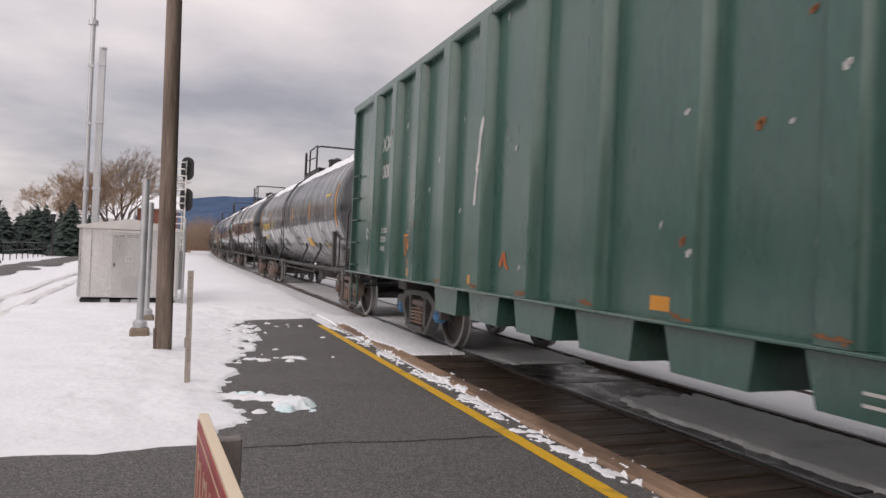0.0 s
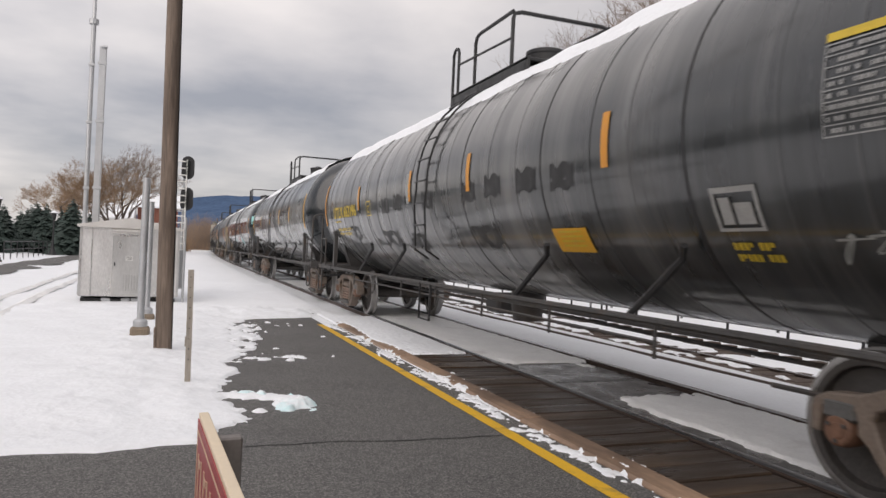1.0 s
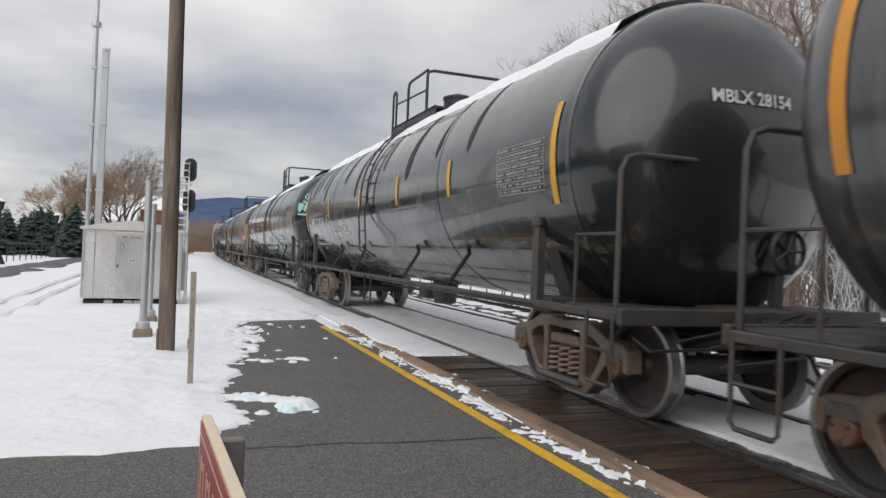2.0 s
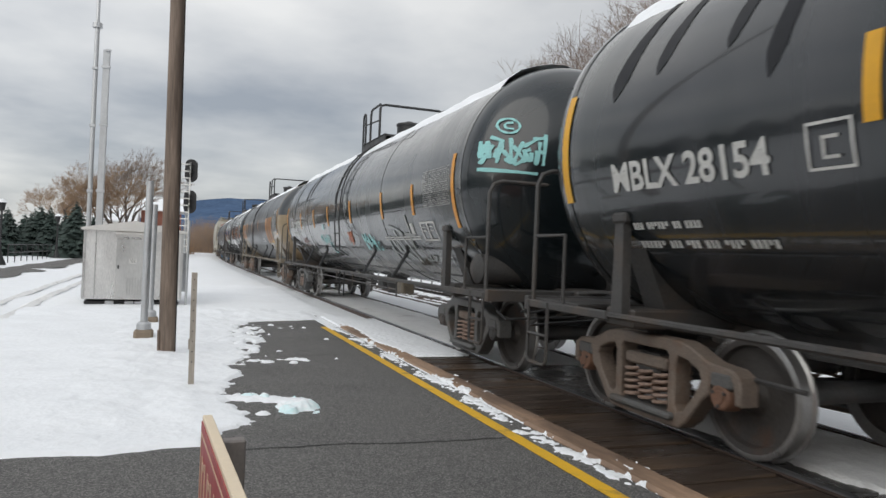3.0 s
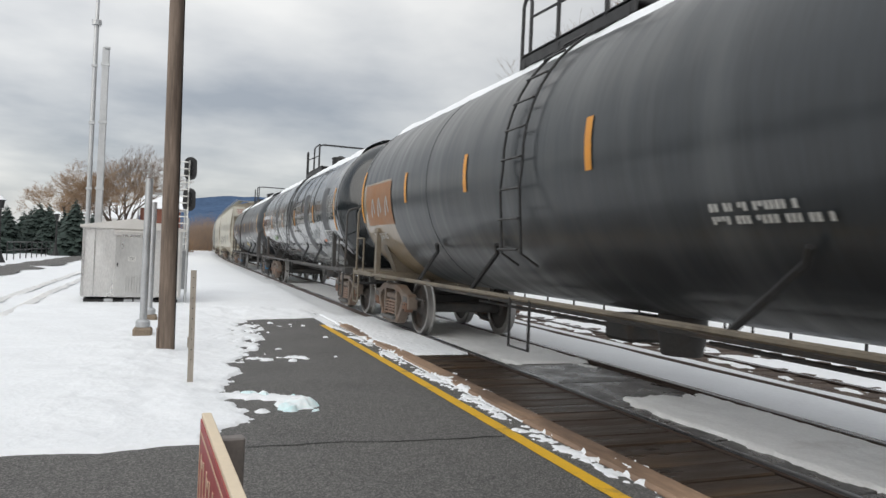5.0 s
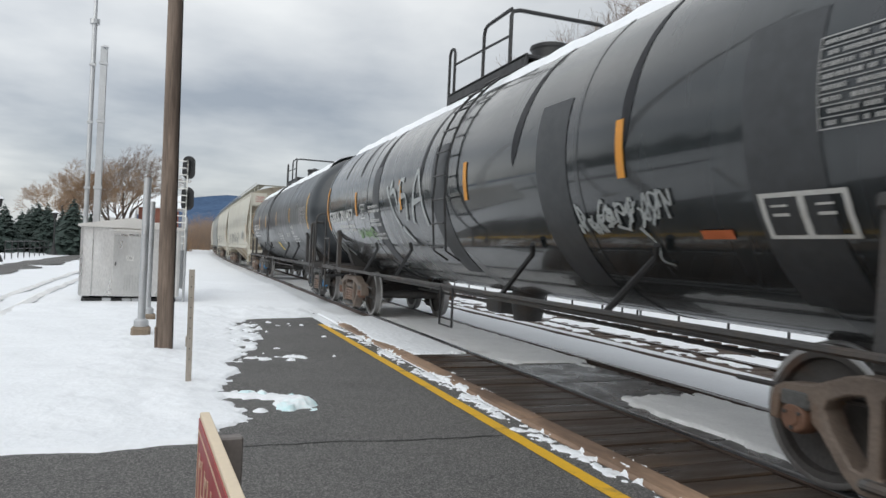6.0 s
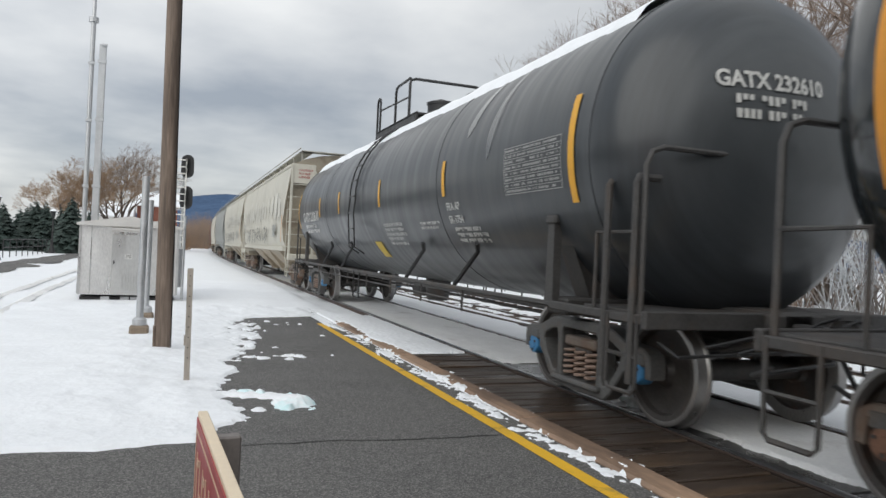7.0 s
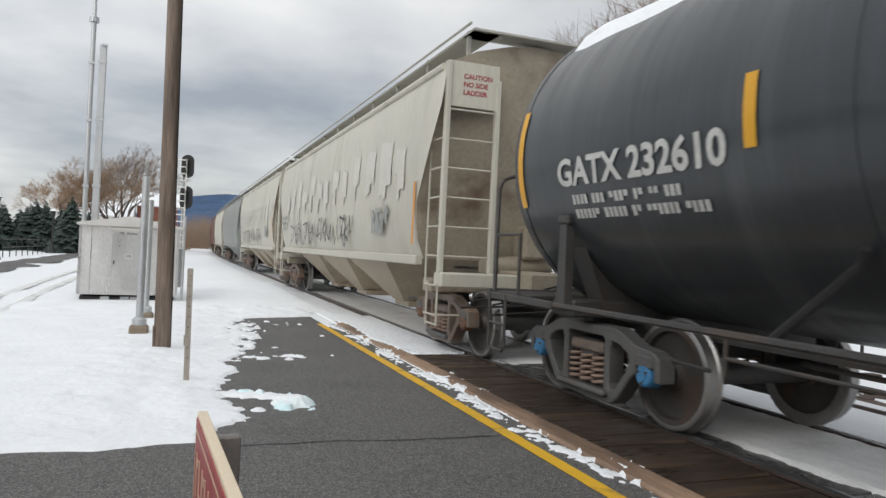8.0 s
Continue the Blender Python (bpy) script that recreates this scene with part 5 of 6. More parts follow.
        part("stirrup", stirrup, BLACK, car, "hanging foot stirrup")
    # side pipe rails, with hangers
    for s in (-1, 1):
        sp = Build()
        e = half + 0.15
        sp.tube([(s * 1.42, -e, 0.955), (s * 1.42, e, 0.955)], 0.028, 7)
        if spec.get("double", False):
            sp.tube([(s * 1.42, -e + 3, 0.80), (s * 1.42, e - 3, 0.80)], 0.014, 6)
            for i in range(7):
                y = -e + 3 + (2 * e - 6) * i / 6
                sp.tube([(s * 1.42, y, 0.955), (s * 1.42, y, 0.68)], 0.015, 5)
        part("side_rail", sp, frame_m, car)
        for y in (-B / 2 + 2.4, -B / 2 + 4.4, B / 2 - 2.6, B / 2 - 4.6):
            br = Build()
            br.tube([(s * 1.40, y + 0.10, 0.97), (s * 1.28, y - 0.35, 1.42), (s * 1.33, y - 0.42, 1.52)], 0.03, 6)
            part("brace", br, BLACK, car)
    # bottom gear
    bg = Build()
    bg.rev([(0.48, 0.10), (0.48, 0.20), (0.70, 0.24), (0.95, 0.24)], "z", 16)
    bg.box((0.1, 0.9, 0.66), (0.5, 0.5, 0.30), 0.04)
    bg.tube([(0, 0.9, 0.65), (0.1, 2.6, 0.62), (0.1, B / 2 - 1.4, 0.62)], 0.025, 6)
    bg.tube([(0, -0.4, 0.65), (0.1, -2.6, 0.62), (0.1, -B / 2 + 1.4, 0.62)], 0.025, 6)
    bg.tube([(-0.62, -half + 1, 0.80), (-0.62, half - 1, 0.80)], 0.03, 6)
    part("outlet_gear", bg, UNDER, car, "bottom outlet valve and brake rigging")
    if spec.get("box"):
        bx = Build(); bx.box((-1.0, -B / 2 + 3.0, 0.80), (0.24, 0.34, 0.22), 0.03)
        part("control_box", bx, UNDER_TAN, car, "tan brake control box")
    for sg in (-1, 1):
        # stub sill, saddle, bolster
        si = Build()
        si.box((0, sg * (B / 2 + 0.1), 0.88), (0.62, 2.9, 0.30), 0.03)
        si.box((0, sg * B / 2, 0.94), (2.7, 0.38, 0.16), 0.02)
        part("stub_sill", si, frame_m, car)
        yb = sg * (B / 2 - 0.05)
        sa = Build()
        ang = [-0.95 + 1.9 * i / 16 for i in range(17)]
        for yy in (yb - 0.09, yb + 0.09):
            top = [(R * math.sin(a), yy, zc - R * math.cos(a)) for a in ang]
            low = [(1.0 * math.sin(a) / math.sin(0.95), yy, min(0.97, zc - R * math.cos(a))) for a in ang]
            sa.grid([low, top])
        for i in (0, 16):
            a = ang[i]
            x = R * math.sin(a)
            k = len(sa.v)
            sa.v.extend([(x, yb - 0.13, zc - R * math.cos(a)), (x, yb + 0.13, zc - R * math.cos(a)), (math.copysign(1.0, a), yb + 0.13, 0.95), (math.copysign(1.0, a), yb - 0.13, 0.95)])
            sa.face((k, k + 1, k + 2, k + 3))
        part("saddle", sa, spec.get("saddle", frame_m), car, "saddle plate carrying the tank")
        for s in (-1, 1):
            st = Build()
            st.prism([(yb - 0.075, 0.98), (yb + 0.075, 0.98), (yb + 0.055, 1.72), (yb - 0.055, 1.72)], s * 1.33, s * 1.41)
            st.box((s * 1.37, yb, 1.75), (0.12, 0.18, 0.09), 0.02)
            part("saddle_strut", st, spec.get("saddle", frame_m), car)
        # end deck, steps and hoop rail
        dk = Build(); dk.box((0, sg * (B / 2 + 0.98), 0.985), (2.80, 0.86, 0.04), 0.008)
        part("end_deck", dk, frame_m, car, "steel end platform")
        eb = Build(); eb.box((0, sg * (B / 2 + 1.45), 0.95), (2.9, 0.07, 0.14), 0.01)
        part("end_beam", eb, frame_m, car)
        for s in (-1, 1):
            sd = Build(); sd.box((s * 1.43, sg * (B / 2 + 0.72), 0.95), (0.05, 1.38, 0.075), 0.01)
            part("side_beam", sd, frame_m, car)
        for s in (-1, 1):
            sp = Build()
            y2, y3 = sg * (B / 2 + 1.0), sg * (B / 2 + 1.38)
            sp.tube([(s * 1.45, y2, 0.98), (s * 1.45, y2, 0.42), (s * 1.45, y2 + sg * 0.04, 0.38), (s * 1.45, y3 - sg * 0.04, 0.38), (s * 1.45, y3, 0.42), (s * 1.45, y3, 0.98)], 0.018, 6)
            step = part("step", sp, frame_m, car)
            sp = Build(); sp.tube([(s * 1.45, y2, 0.66), (s * 1.45, y3, 0.66)], 0.016, 5)
            part("rung", sp, frame_m, step)
        ho = Build()
        y = sg * (B / 2 + 1.36)
        hz = 2.28
        ho.tube([(-1.41, y, 0.98), (-1.41, y, hz - 0.15), (-1.36, y, hz - 0.04), (-1.25, y, hz), (1.25, y, hz), (1.36, y, hz - 0.04), (1.41, y, hz - 0.15), (1.41, y, 0.98)], 0.024, 7)
        ho.tube([(-1.41, y, 1.62), (-1.43, y - sg * 0.6, 1.62), (-1.43, y - sg * 0.6, 0.98)], 0.018, 6)
        part("hand_rail", ho, frame_m, car, "tall hoop handrail across the end")
        if spec.get("tall_rails") and sg < 0:
            tr = Build()
            for y2 in (y + 0.05, y + 0.42):
                tr.tube([(-1.45, y2, 0.45), (-1.45, y2, 2.0), (-1.40, y2 + 0.05, 2.05), (-1.2, y2 + 0.06, 2.05)], 0.032, 7)
            part("corner_rail", tr, frame_m, car)
        truck(car, sg * B / 2, spec.get("style", "rust"), spec.get("cap", "rust"))
        coupler(car, sg * (B / 2 + 0.90), sg, frame_m)
    if spec.get("reservoir"):
        rs = Build()
        y = -B / 2 - 0.75
        rs.rev([(-1.32, 0.0), (-1.31, 0.12), (-1.26, 0.19), (-0.35, 0.19), (-0.30, 0.12), (-0.29, 0.0)], "x", 18, 0, (0, y, 1.24))
        part("air_reservoir", rs, frame_m, car, "dark cylindrical air reservoir")
    if spec.get("brake", True):
        bw = Build()
        y = -B / 2 - 1.30
        bw.box((0.35, y, 1.55), (0.30, 0.16, 0.42), 0.03); bw.rev([(y - 0.13, 0.19), (y - 0.10, 0.205), (y - 0.07, 0.19)], "y", 18, 0, (0.35, 0, 1.55))
        bw.box((0.35, y + 0.02, 1.2), (0.10, 0.08, 0.65))
        for i in range(5):
            a = 6.2832 * i / 5
            bw.tube([(0.35, y - 0.10, 1.55), (0.35 + 0.19 * math.cos(a), y - 0.10, 1.55 + 0.19 * math.sin(a))], 0.013, 5)
        part("hand_brake", bw, frame_m, car, "hand brake wheel and housing")
    # reflective tape: tall arcs at the ends, short bars between
    tape = spec.get("tape", ORANGE)
    for y in (-half + 0.32, half - 0.0):
        sk.patch(sk.side(y, spec.get("tape_z", 2.37)), 0, -0.47, 0.10, 0.50, tape, "end_tape", "tall amber reflective strip", 10)
    for y in spec.get("marks", (-half + 3.2, -half + 5.6, half - 2.0, half - 4.6)):
        sk.patch(sk.side(y + 0.05, spec.get("tape_z", 2.38)), 0, -0.23, 0.10, 0.23, tape, "tape_mark", "short amber reflective strip")
    return car, sk, half, B


FRAME_MARK = [(0, 0, 0.30, 0.018), (0, 0.252, 0.30, 0.27), (0, 0, 0.018, 0.27), (0.282, 0, 0.30, 0.27), (0.10, 0.06, 0.21, 0.08), (0.10, 0.17, 0.21, 0.19), (0.10, 0.06, 0.12, 0.19)]
HATCH_MARK = [(0, 0, 0.62, 0.025), (0, 0.27, 0.62, 0.30), (0, 0, 0.04, 0.30), (0.58, 0, 0.62, 0.30), (0.28, 0, 0.33, 0.30), (0.08, 0.15, 0.2, 0.17), (0.40, 0.15, 0.52, 0.17), (0.08, 0.21, 0.2, 0.225), (0.40, 0.21, 0.52, 0.225)]


def stain_streaks(sk, m, seed, ys, name="drip_stain", label="dark drip streaks down the shell"):
    """Run-down stains that start thin under the snow and widen on their way down."""
    r = random.Random(seed)
    for y in ys:
        b = Build()
        w, n = r.uniform(0.14, 0.36), 14
        a1 = r.uniform(-0.12, 0.30)
        sh = r.uniform(0.05, 0.30)
        rows = []
        for i in range(n + 1):
            t = i / n
            a = 0.95 + (a1 - 0.95) * t
            hw = w * 0.5 * (0.08 + 0.92 * t ** 0.8) * (1 - t ** 9) * (0.92 + 0.16 * r.random())
            yc = y + sh * t
            rr = sk.R + 0.004
            rows.append([(-rr * math.cos(a), yc - hw, sk.zc + rr * math.sin(a)), (-rr * math.cos(a), yc + hw, sk.zc + rr * math.sin(a))])
        b.grid(rows)
        part(name, b, m, sk.car, label, smooth=60)


def tank_one():
    car, sk, half, B = tank_car(14.85, 28.50, dict(label="dirty black tank car with grey streaks and yellow lettering", paint=TANK_DIRTY, style="rust", cap="rust",
                                                    R=1.49, zc=2.37, reservoir=True, tape=TAPE, snow=0.40, double=True, marks=(4.32, 1.14, -1.13, -4.02), ladder=0.38, rail=(1.45, 0.58, -0.65), courses=True))
    sk.text(sk.side(6.60, 2.06), "UTLX 663196", 0.32, STENCIL, "car_number", 0.008, "yellow stencilled car number", 2.05)
    sk.bars(sk.side(6.55, 1.96), rows_of_text(1, 0.8, 0.055, 1), STENCIL, "small_print")
    sk.bars(sk.side(6.40, 1.78), rows_of_text(2, 1.3, 0.10, 2), STENCIL, "small_print")
    sk.bars(sk.side(3.73, 2.02), FRAME_MARK, STENCIL, "stencil_frame", "yellow framed stencil")
    sk.bars(sk.side(-half + 1.43, 2.10), data_table(1.0, 0.50, 8), TABLE, "data_table", "table of white stencilled data")
    sk.bars(sk.side(-half + 1.43, 2.62), [(0, 0, 0.55, 0.05)], STENCIL, "table_heading")
    sk.patch(sk.side(-half + 4.60, 1.46), 0, 0, 0.60, 0.26, ORANGE, "yellow_placard", "yellow paper placard", 4)
    sk.e = 0.014
    sk.bars(sk.side(-half + 4.52, 1.64), [(0.03, -0.05 * i, 0.42, -0.05 * i + 0.02) for i in range(4)], STENCIL, "placard_text")
    sk.e = 0.010
    sk.bars(sk.side(-half + 2.36, 1.62), [(0, 0, 0.40, 0.025), (0, 0.27, 0.40, 0.31), (0, 0, 0.03, 0.31), (0.37, 0, 0.40, 0.31), (0.06, 0.05, 0.16, 0.24), (0.19, 0.05, 0.34, 0.20)], TABLE, "white_stencil")
    sk.bars(sk.side(-half + 2.3, 1.50), rows_of_text(2, 0.45, 0.09, 5), STENCIL, "small_print")
    sk.patch(sk.side(-half + 1.05, 1.62), 0, 0, 0.16, 0.14, GLYPH, "paper_label", "pale paper label", 3)
    sk.scrawl(sk.side(-half + 1.5, 1.40), tag_strokes(3, 5, 1.0, 0.26), 0.014, G_GREY, label="faint chalk scribble")
    sk.patch(sk.side(1.30, 2.36), 0, -0.24, 0.14, 0.22, G_GREY, "old_tape", "pale remains of an older strip", 6)
    sk.patch(sk.side(4.45, 2.36), 0, -0.22, 0.10, 0.20, G_GREY, "old_tape", "pale remains of an older strip", 6)
    sk.e = 0.005
    for y in (2.7, 2.0, 0.6, -0.9, -1.6, -2.4, -3.1):
        sk.scrawl(sk.side(y, 2.14 + 0.02 * math.sin(y * 7)), [[(0, 0.01), (0.15, -0.01), (0.3, 0.01), (0.42, 0.0)]], 0.22, BLACK, "painted_out_block", "black painted-out block")
    for y, z, w in ((3.0, 1.6, 0.9), (1.4, 1.55, 0.5), (-1.0, 1.6, 0.7), (5.2, 1.72, 0.6)):
        sk.scrawl(sk.side(y, z), [[(0, 0), (w * 0.3, 0.05), (w * 0.7, -0.02), (w, 0.03)]], 0.26, BLACK, "painted_out_block", "black painted-out block")
    sk.e = 0.010
    sk.text(sk.head(-0.58, 2.86), "UTLX 663196", 0.16, STENCIL, "end_number", 0.005)
    sk.bars(sk.head(-0.30, 2.70), rows_of_text(5, 0.5, 0.11, 4), STENCIL, "end_print")


def tank_two():
    car, sk, half, B = tank_car(32.56, 44.91, dict(label="glossy black tank car with dull streaks and white lettering", paint=TANK_BLACK, style="rust", cap="rust",
                                                    tape=ORANGE, snow=0.34, marks=(3.85, 0.9, -1.6, -3.9), ladder=0.3))
    sk.text(sk.side(6.14, 1.96), "MBLX 28154", 0.31, GLYPH, "car_number", 0.008, "white stencilled car number", 1.62)
    sk.bars(sk.side(6.0, 1.66), rows_of_text(1, 1.0, 0.09, 7) , GLYPH, "small_print")
    sk.bars(sk.side(6.0, 1.52), rows_of_text(1, 1.7, 0.10, 71), GLYPH, "small_print")
    sk.bars(sk.side(4.26, 1.94), FRAME_MARK, GLYPH, "stencil_frame", "framed white stencil")
    sk.bars(sk.side(3.6, 1.84), rows_of_text(2, 1.7, 0.12, 8), GLYPH, "small_print")
    sk.bars(sk.side(-half + 1.5, 2.05), data_table(1.05, 0.5, 8), TABLE, "data_table", "table of white stencilled data")
    stain_streaks(sk, STREAK, 5, (5.9, 5.4, 4.7, 4.3, 2.4, 1.2, -0.6, -2.2, -3.5, -4.6))
    sk.text(sk.head(-0.55, 2.80), "MBLX 28154", 0.16, GLYPH, "end_number", 0.004)


def tank_three():
    car, sk, half, B = tank_car(48.80, 62.38, dict(label="glossy black tank car with sprayed graffiti and white lettering", paint=TANK_BLACK, style="grey", cap="black",
                                                    reservoir=True, tape=TAPE, snow=0.30, box=True, double=True, tape_z=2.20, marks=(-5.54, -3.81, -1.40, 0.93, 2.79, 4.85), ladder=-0.62, rail=(0.85, 0.17, -0.62)))
    sk.text(sk.side(6.45, 2.02), "TILX 290799", 0.30, GLYPH, "car_number", 0.008, "white stencilled car number", 1.55)
    sk.bars(sk.side(6.4, 1.86), rows_of_text(2, 1.4, 0.10, 9), GLYPH, "small_print")
    sk.bars(sk.side(4.70, 2.02), FRAME_MARK, GLYPH, "stencil_frame", "framed white stencil")
    sk.bars(sk.side(-half + 1.45, 2.06), data_table(1.05, 0.50, 9), TABLE, "data_table", "table of white stencilled data")
    sk.bars(sk.side(-half + 1.80, 1.60), HATCH_MARK, GLYPH, "hatch_stencil", "cream framed panel stencil")
    sk.bars(sk.side(-half + 2.30, 1.68), [(0, 0.02, 0.16, 0.20), (-1.6, -0.03, 0.34, -0.008), (-1.6, -0.07, 0.34, -0.048)], GLYPH, "stencil_bar")
    sk.scrawl(sk.side(-half + 3.85, 1.30), [[(0.0, 0.25), (0.3, 0.10), (0.55, -0.02)], [(0.05, 0.0), (0.2, 0.62), (0.5, 0.05), (0.45, 0.60), (0.85, 0.0)], [(0.6, 0.60), (0.8, 0.2), (1.0, 0.02)], [(0.35, 0.66), (0.75, 0.62), (1.05, 0.5)], [(0.85, 0.6), (1.1, 0.3), (1.2, -0.05)]], 0.055, G_WHITE)
    sk.scrawl(sk.side(-5.0, 1.5), [[(0.05, 0.55), (0.12, 0.3), (0.0, 0.12), (-0.02, -0.02)], [(-0.2, 0.24), (0.3, 0.22)]], 0.06, G_GREY, label="grey sprayed drip")
    sk.scrawl(sk.side(-half + 2.35, 1.28), tag_strokes(12, 7, 1.3, 0.16), 0.025, G_WHITE)
    sk.scrawl(sk.side(-half + 5.5, 1.42), tag_strokes(13, 6, 0.85, 0.40), 0.045, G_CYAN)
    sk.scrawl(sk.side(-half + 4.5, 1.52), [[(0.09 * math.cos(a), 0.09 * math.sin(a)) for a in [0.8 + i * 0.6 for i in range(10)]]], 0.025, G_CYAN)
    sk.scrawl(sk.side(-half + 6.1, 1.24), tag_strokes(14, 6, 1.0, 0.18), 0.022, G_WHITE)
    sk.scrawl(sk.side(-half + 6.75, 1.52), tag_strokes(15, 4, 0.42, 0.36), 0.045, G_RED)
    sk.scrawl(sk.side(2.35, 1.54), tag_strokes(16, 8, 1.10, 0.30) + [[(0.75, 0.42), (0.6, 0.48), (0.75, 0.54), (0.9, 0.48), (0.75, 0.42)], [(1.15, 0.1), (1.3, -0.15), (1.05, -0.25), (0.85, -0.1), (1.0, 0.05)]], 0.032, G_CYAN)
    sk.scrawl(sk.side(1.2, 1.30), tag_strokes(17, 5, 0.9, 0.18), 0.022, G_WHITE)
    sk.scrawl(sk.side(-0.85, 2.20), tag_strokes(18, 3, 0.30, 0.42), 0.022, G_WHITE)
    sk.scrawl(sk.side(5.1, 1.50), tag_strokes(19, 5, 0.75, 0.35), 0.045, G_FADED, label="faded dull red graffiti")
    stain_streaks(sk, STREAK, 6, (4.0, -0.2, 3.4, 5.8, 6.3))
    sk.scrawl(sk.head(-1.40, 2.50), tag_strokes(20, 6, 0.66, 0.34) + [[(-0.02, -0.06), (0.6, -0.1)], [(0.70, 0.38), (0.66, 0.0)]], 0.04, G_CYAN, label="pale cyan graffiti tag on the tank end")
    sk.scrawl(sk.head(-1.10, 2.98), [[(0.12 * math.cos(a), 0.095 * math.sin(a)) for a in [i * 0.6 for i in range(12)]], [(0.05, 0.04), (-0.04, 0.03), (-0.04, -0.03), (0.05, -0.04)]], 0.026, G_CYAN)
    sk.text(sk.head(-0.48, 2.75), "TILX 290799", 0.13, GLYPH, "end_number", 0.004, "", 0.70)
    sk.bars(sk.head(-0.28, 2.62), rows_of_text(3, 0.4, 0.07, 22), GLYPH, "end_print")


def tank_four():
    car, sk, half, B = tank_car(66.40, 79.67, dict(label="two-tone tank car, black above tan grime, with orange patches", paint=TANK_MATT, second=TANK_TAN, frame=UNDER_TAN, saddle=UNDER_TAN,
                                                    style="rust", cap="rust", tape=TAPE, snow=0.24, brake=False, marks=(-0.55, 2.2, -3.62, 4.6), ladder=0.76, rail=(2.35, 1.45, 0.45)))
    for y, w in ((-half + 3.74, 0.62), (-half + 2.95, 0.40), (-half + 2.40, 0.55)):
        sk.patch(sk.side(y, 2.32), 0, -0.74, w, 0.28, TANK_ORANGE, "paint_patch", "orange-brown repaint patch", 8)
    sk.patch(sk.side(half - 0.35, 2.20), 0, -0.36, 1.6, 0.36, TANK_ORANGE, "paint_patch", "orange-brown repaint patch", 8)
    sk.e = 0.014
    for u in (0.2, 0.6, 1.05):
        sk.scrawl(sk.side(half - 0.5, 1.95), [[(u, 0.05), (u + 0.12, 0.45), (u + 0.2, 0.1)]], 0.05, G_WHITE, label="pale sprayed stroke")
    sk.patch(sk.side(-half + 3.08, 2.30), 0, -0.30, 0.16, 0.24, TANK_MATT, "dark_patch", "dark painted-out letter", 6)
    sk.patch(sk.side(-half + 1.80, 2.20), 0, -0.36, 0.22, 0.20, TANK_MATT, "dark_patch", "dark painted-out letter", 6)
    sk.patch(sk.side(-half + 1.46, 2.02), 0, 0, 1.22, 0.60, TANK_MATT, "table_panel", "dark panel behind the data table", 6)
    sk.e = 0.018
    sk.bars(sk.side(-half + 1.43, 2.04), data_table(1.16, 0.54, 8), TABLE, "data_table", "table of white stencilled data")
    sk.bars(sk.side(-half + 1.1, 2.76), rows_of_text(2, 0.6, 0.08, 30), GLYPH, "small_print")
    sk.bars(sk.side(-half + 2.42, 1.47), [(0, 0, 0.5, 0.03), (0, 0.23, 0.5, 0.26), (0, 0, 0.03, 0.26), (0.47, 0, 0.5, 0.26), (0.2, 0, 0.23, 0.26)], STENCIL, "hatch_stencil")
    sk.text(sk.side(half - 0.5, 1.62), "SHQX 6135", 0.16, GLYPH, "car_number", 0.004, "small white car number")
    sk.bars(sk.side(-1.9, 1.75), rows_of_text(2, 1.0, 0.09, 31), GLYPH, "small_print")
    sk.text(sk.head(-0.50, 2.68), "SHQX 6135", 0.17, GLYPH, "end_number", 0.006, "", 0.86)
    sk.bars(sk.head(-0.38, 2.58), [(0, 0, 0.2, 0.05), (0.26, 0, 0.62, 0.05), (0, -0.11, 0.18, -0.06), (0.24, -0.11, 0.5, -0.06)], GLYPH, "end_print")
    sk.bars(sk.head(-0.32, 1.88), rows_of_text(2, 0.75, 0.06, 33), GLYPH, "end_print")
    sk.patch(sk.head(-0.52, 1.20), 0, 0, 0.62, 0.44, BLACK, "end_placard", "black placard on the tank end", 6)


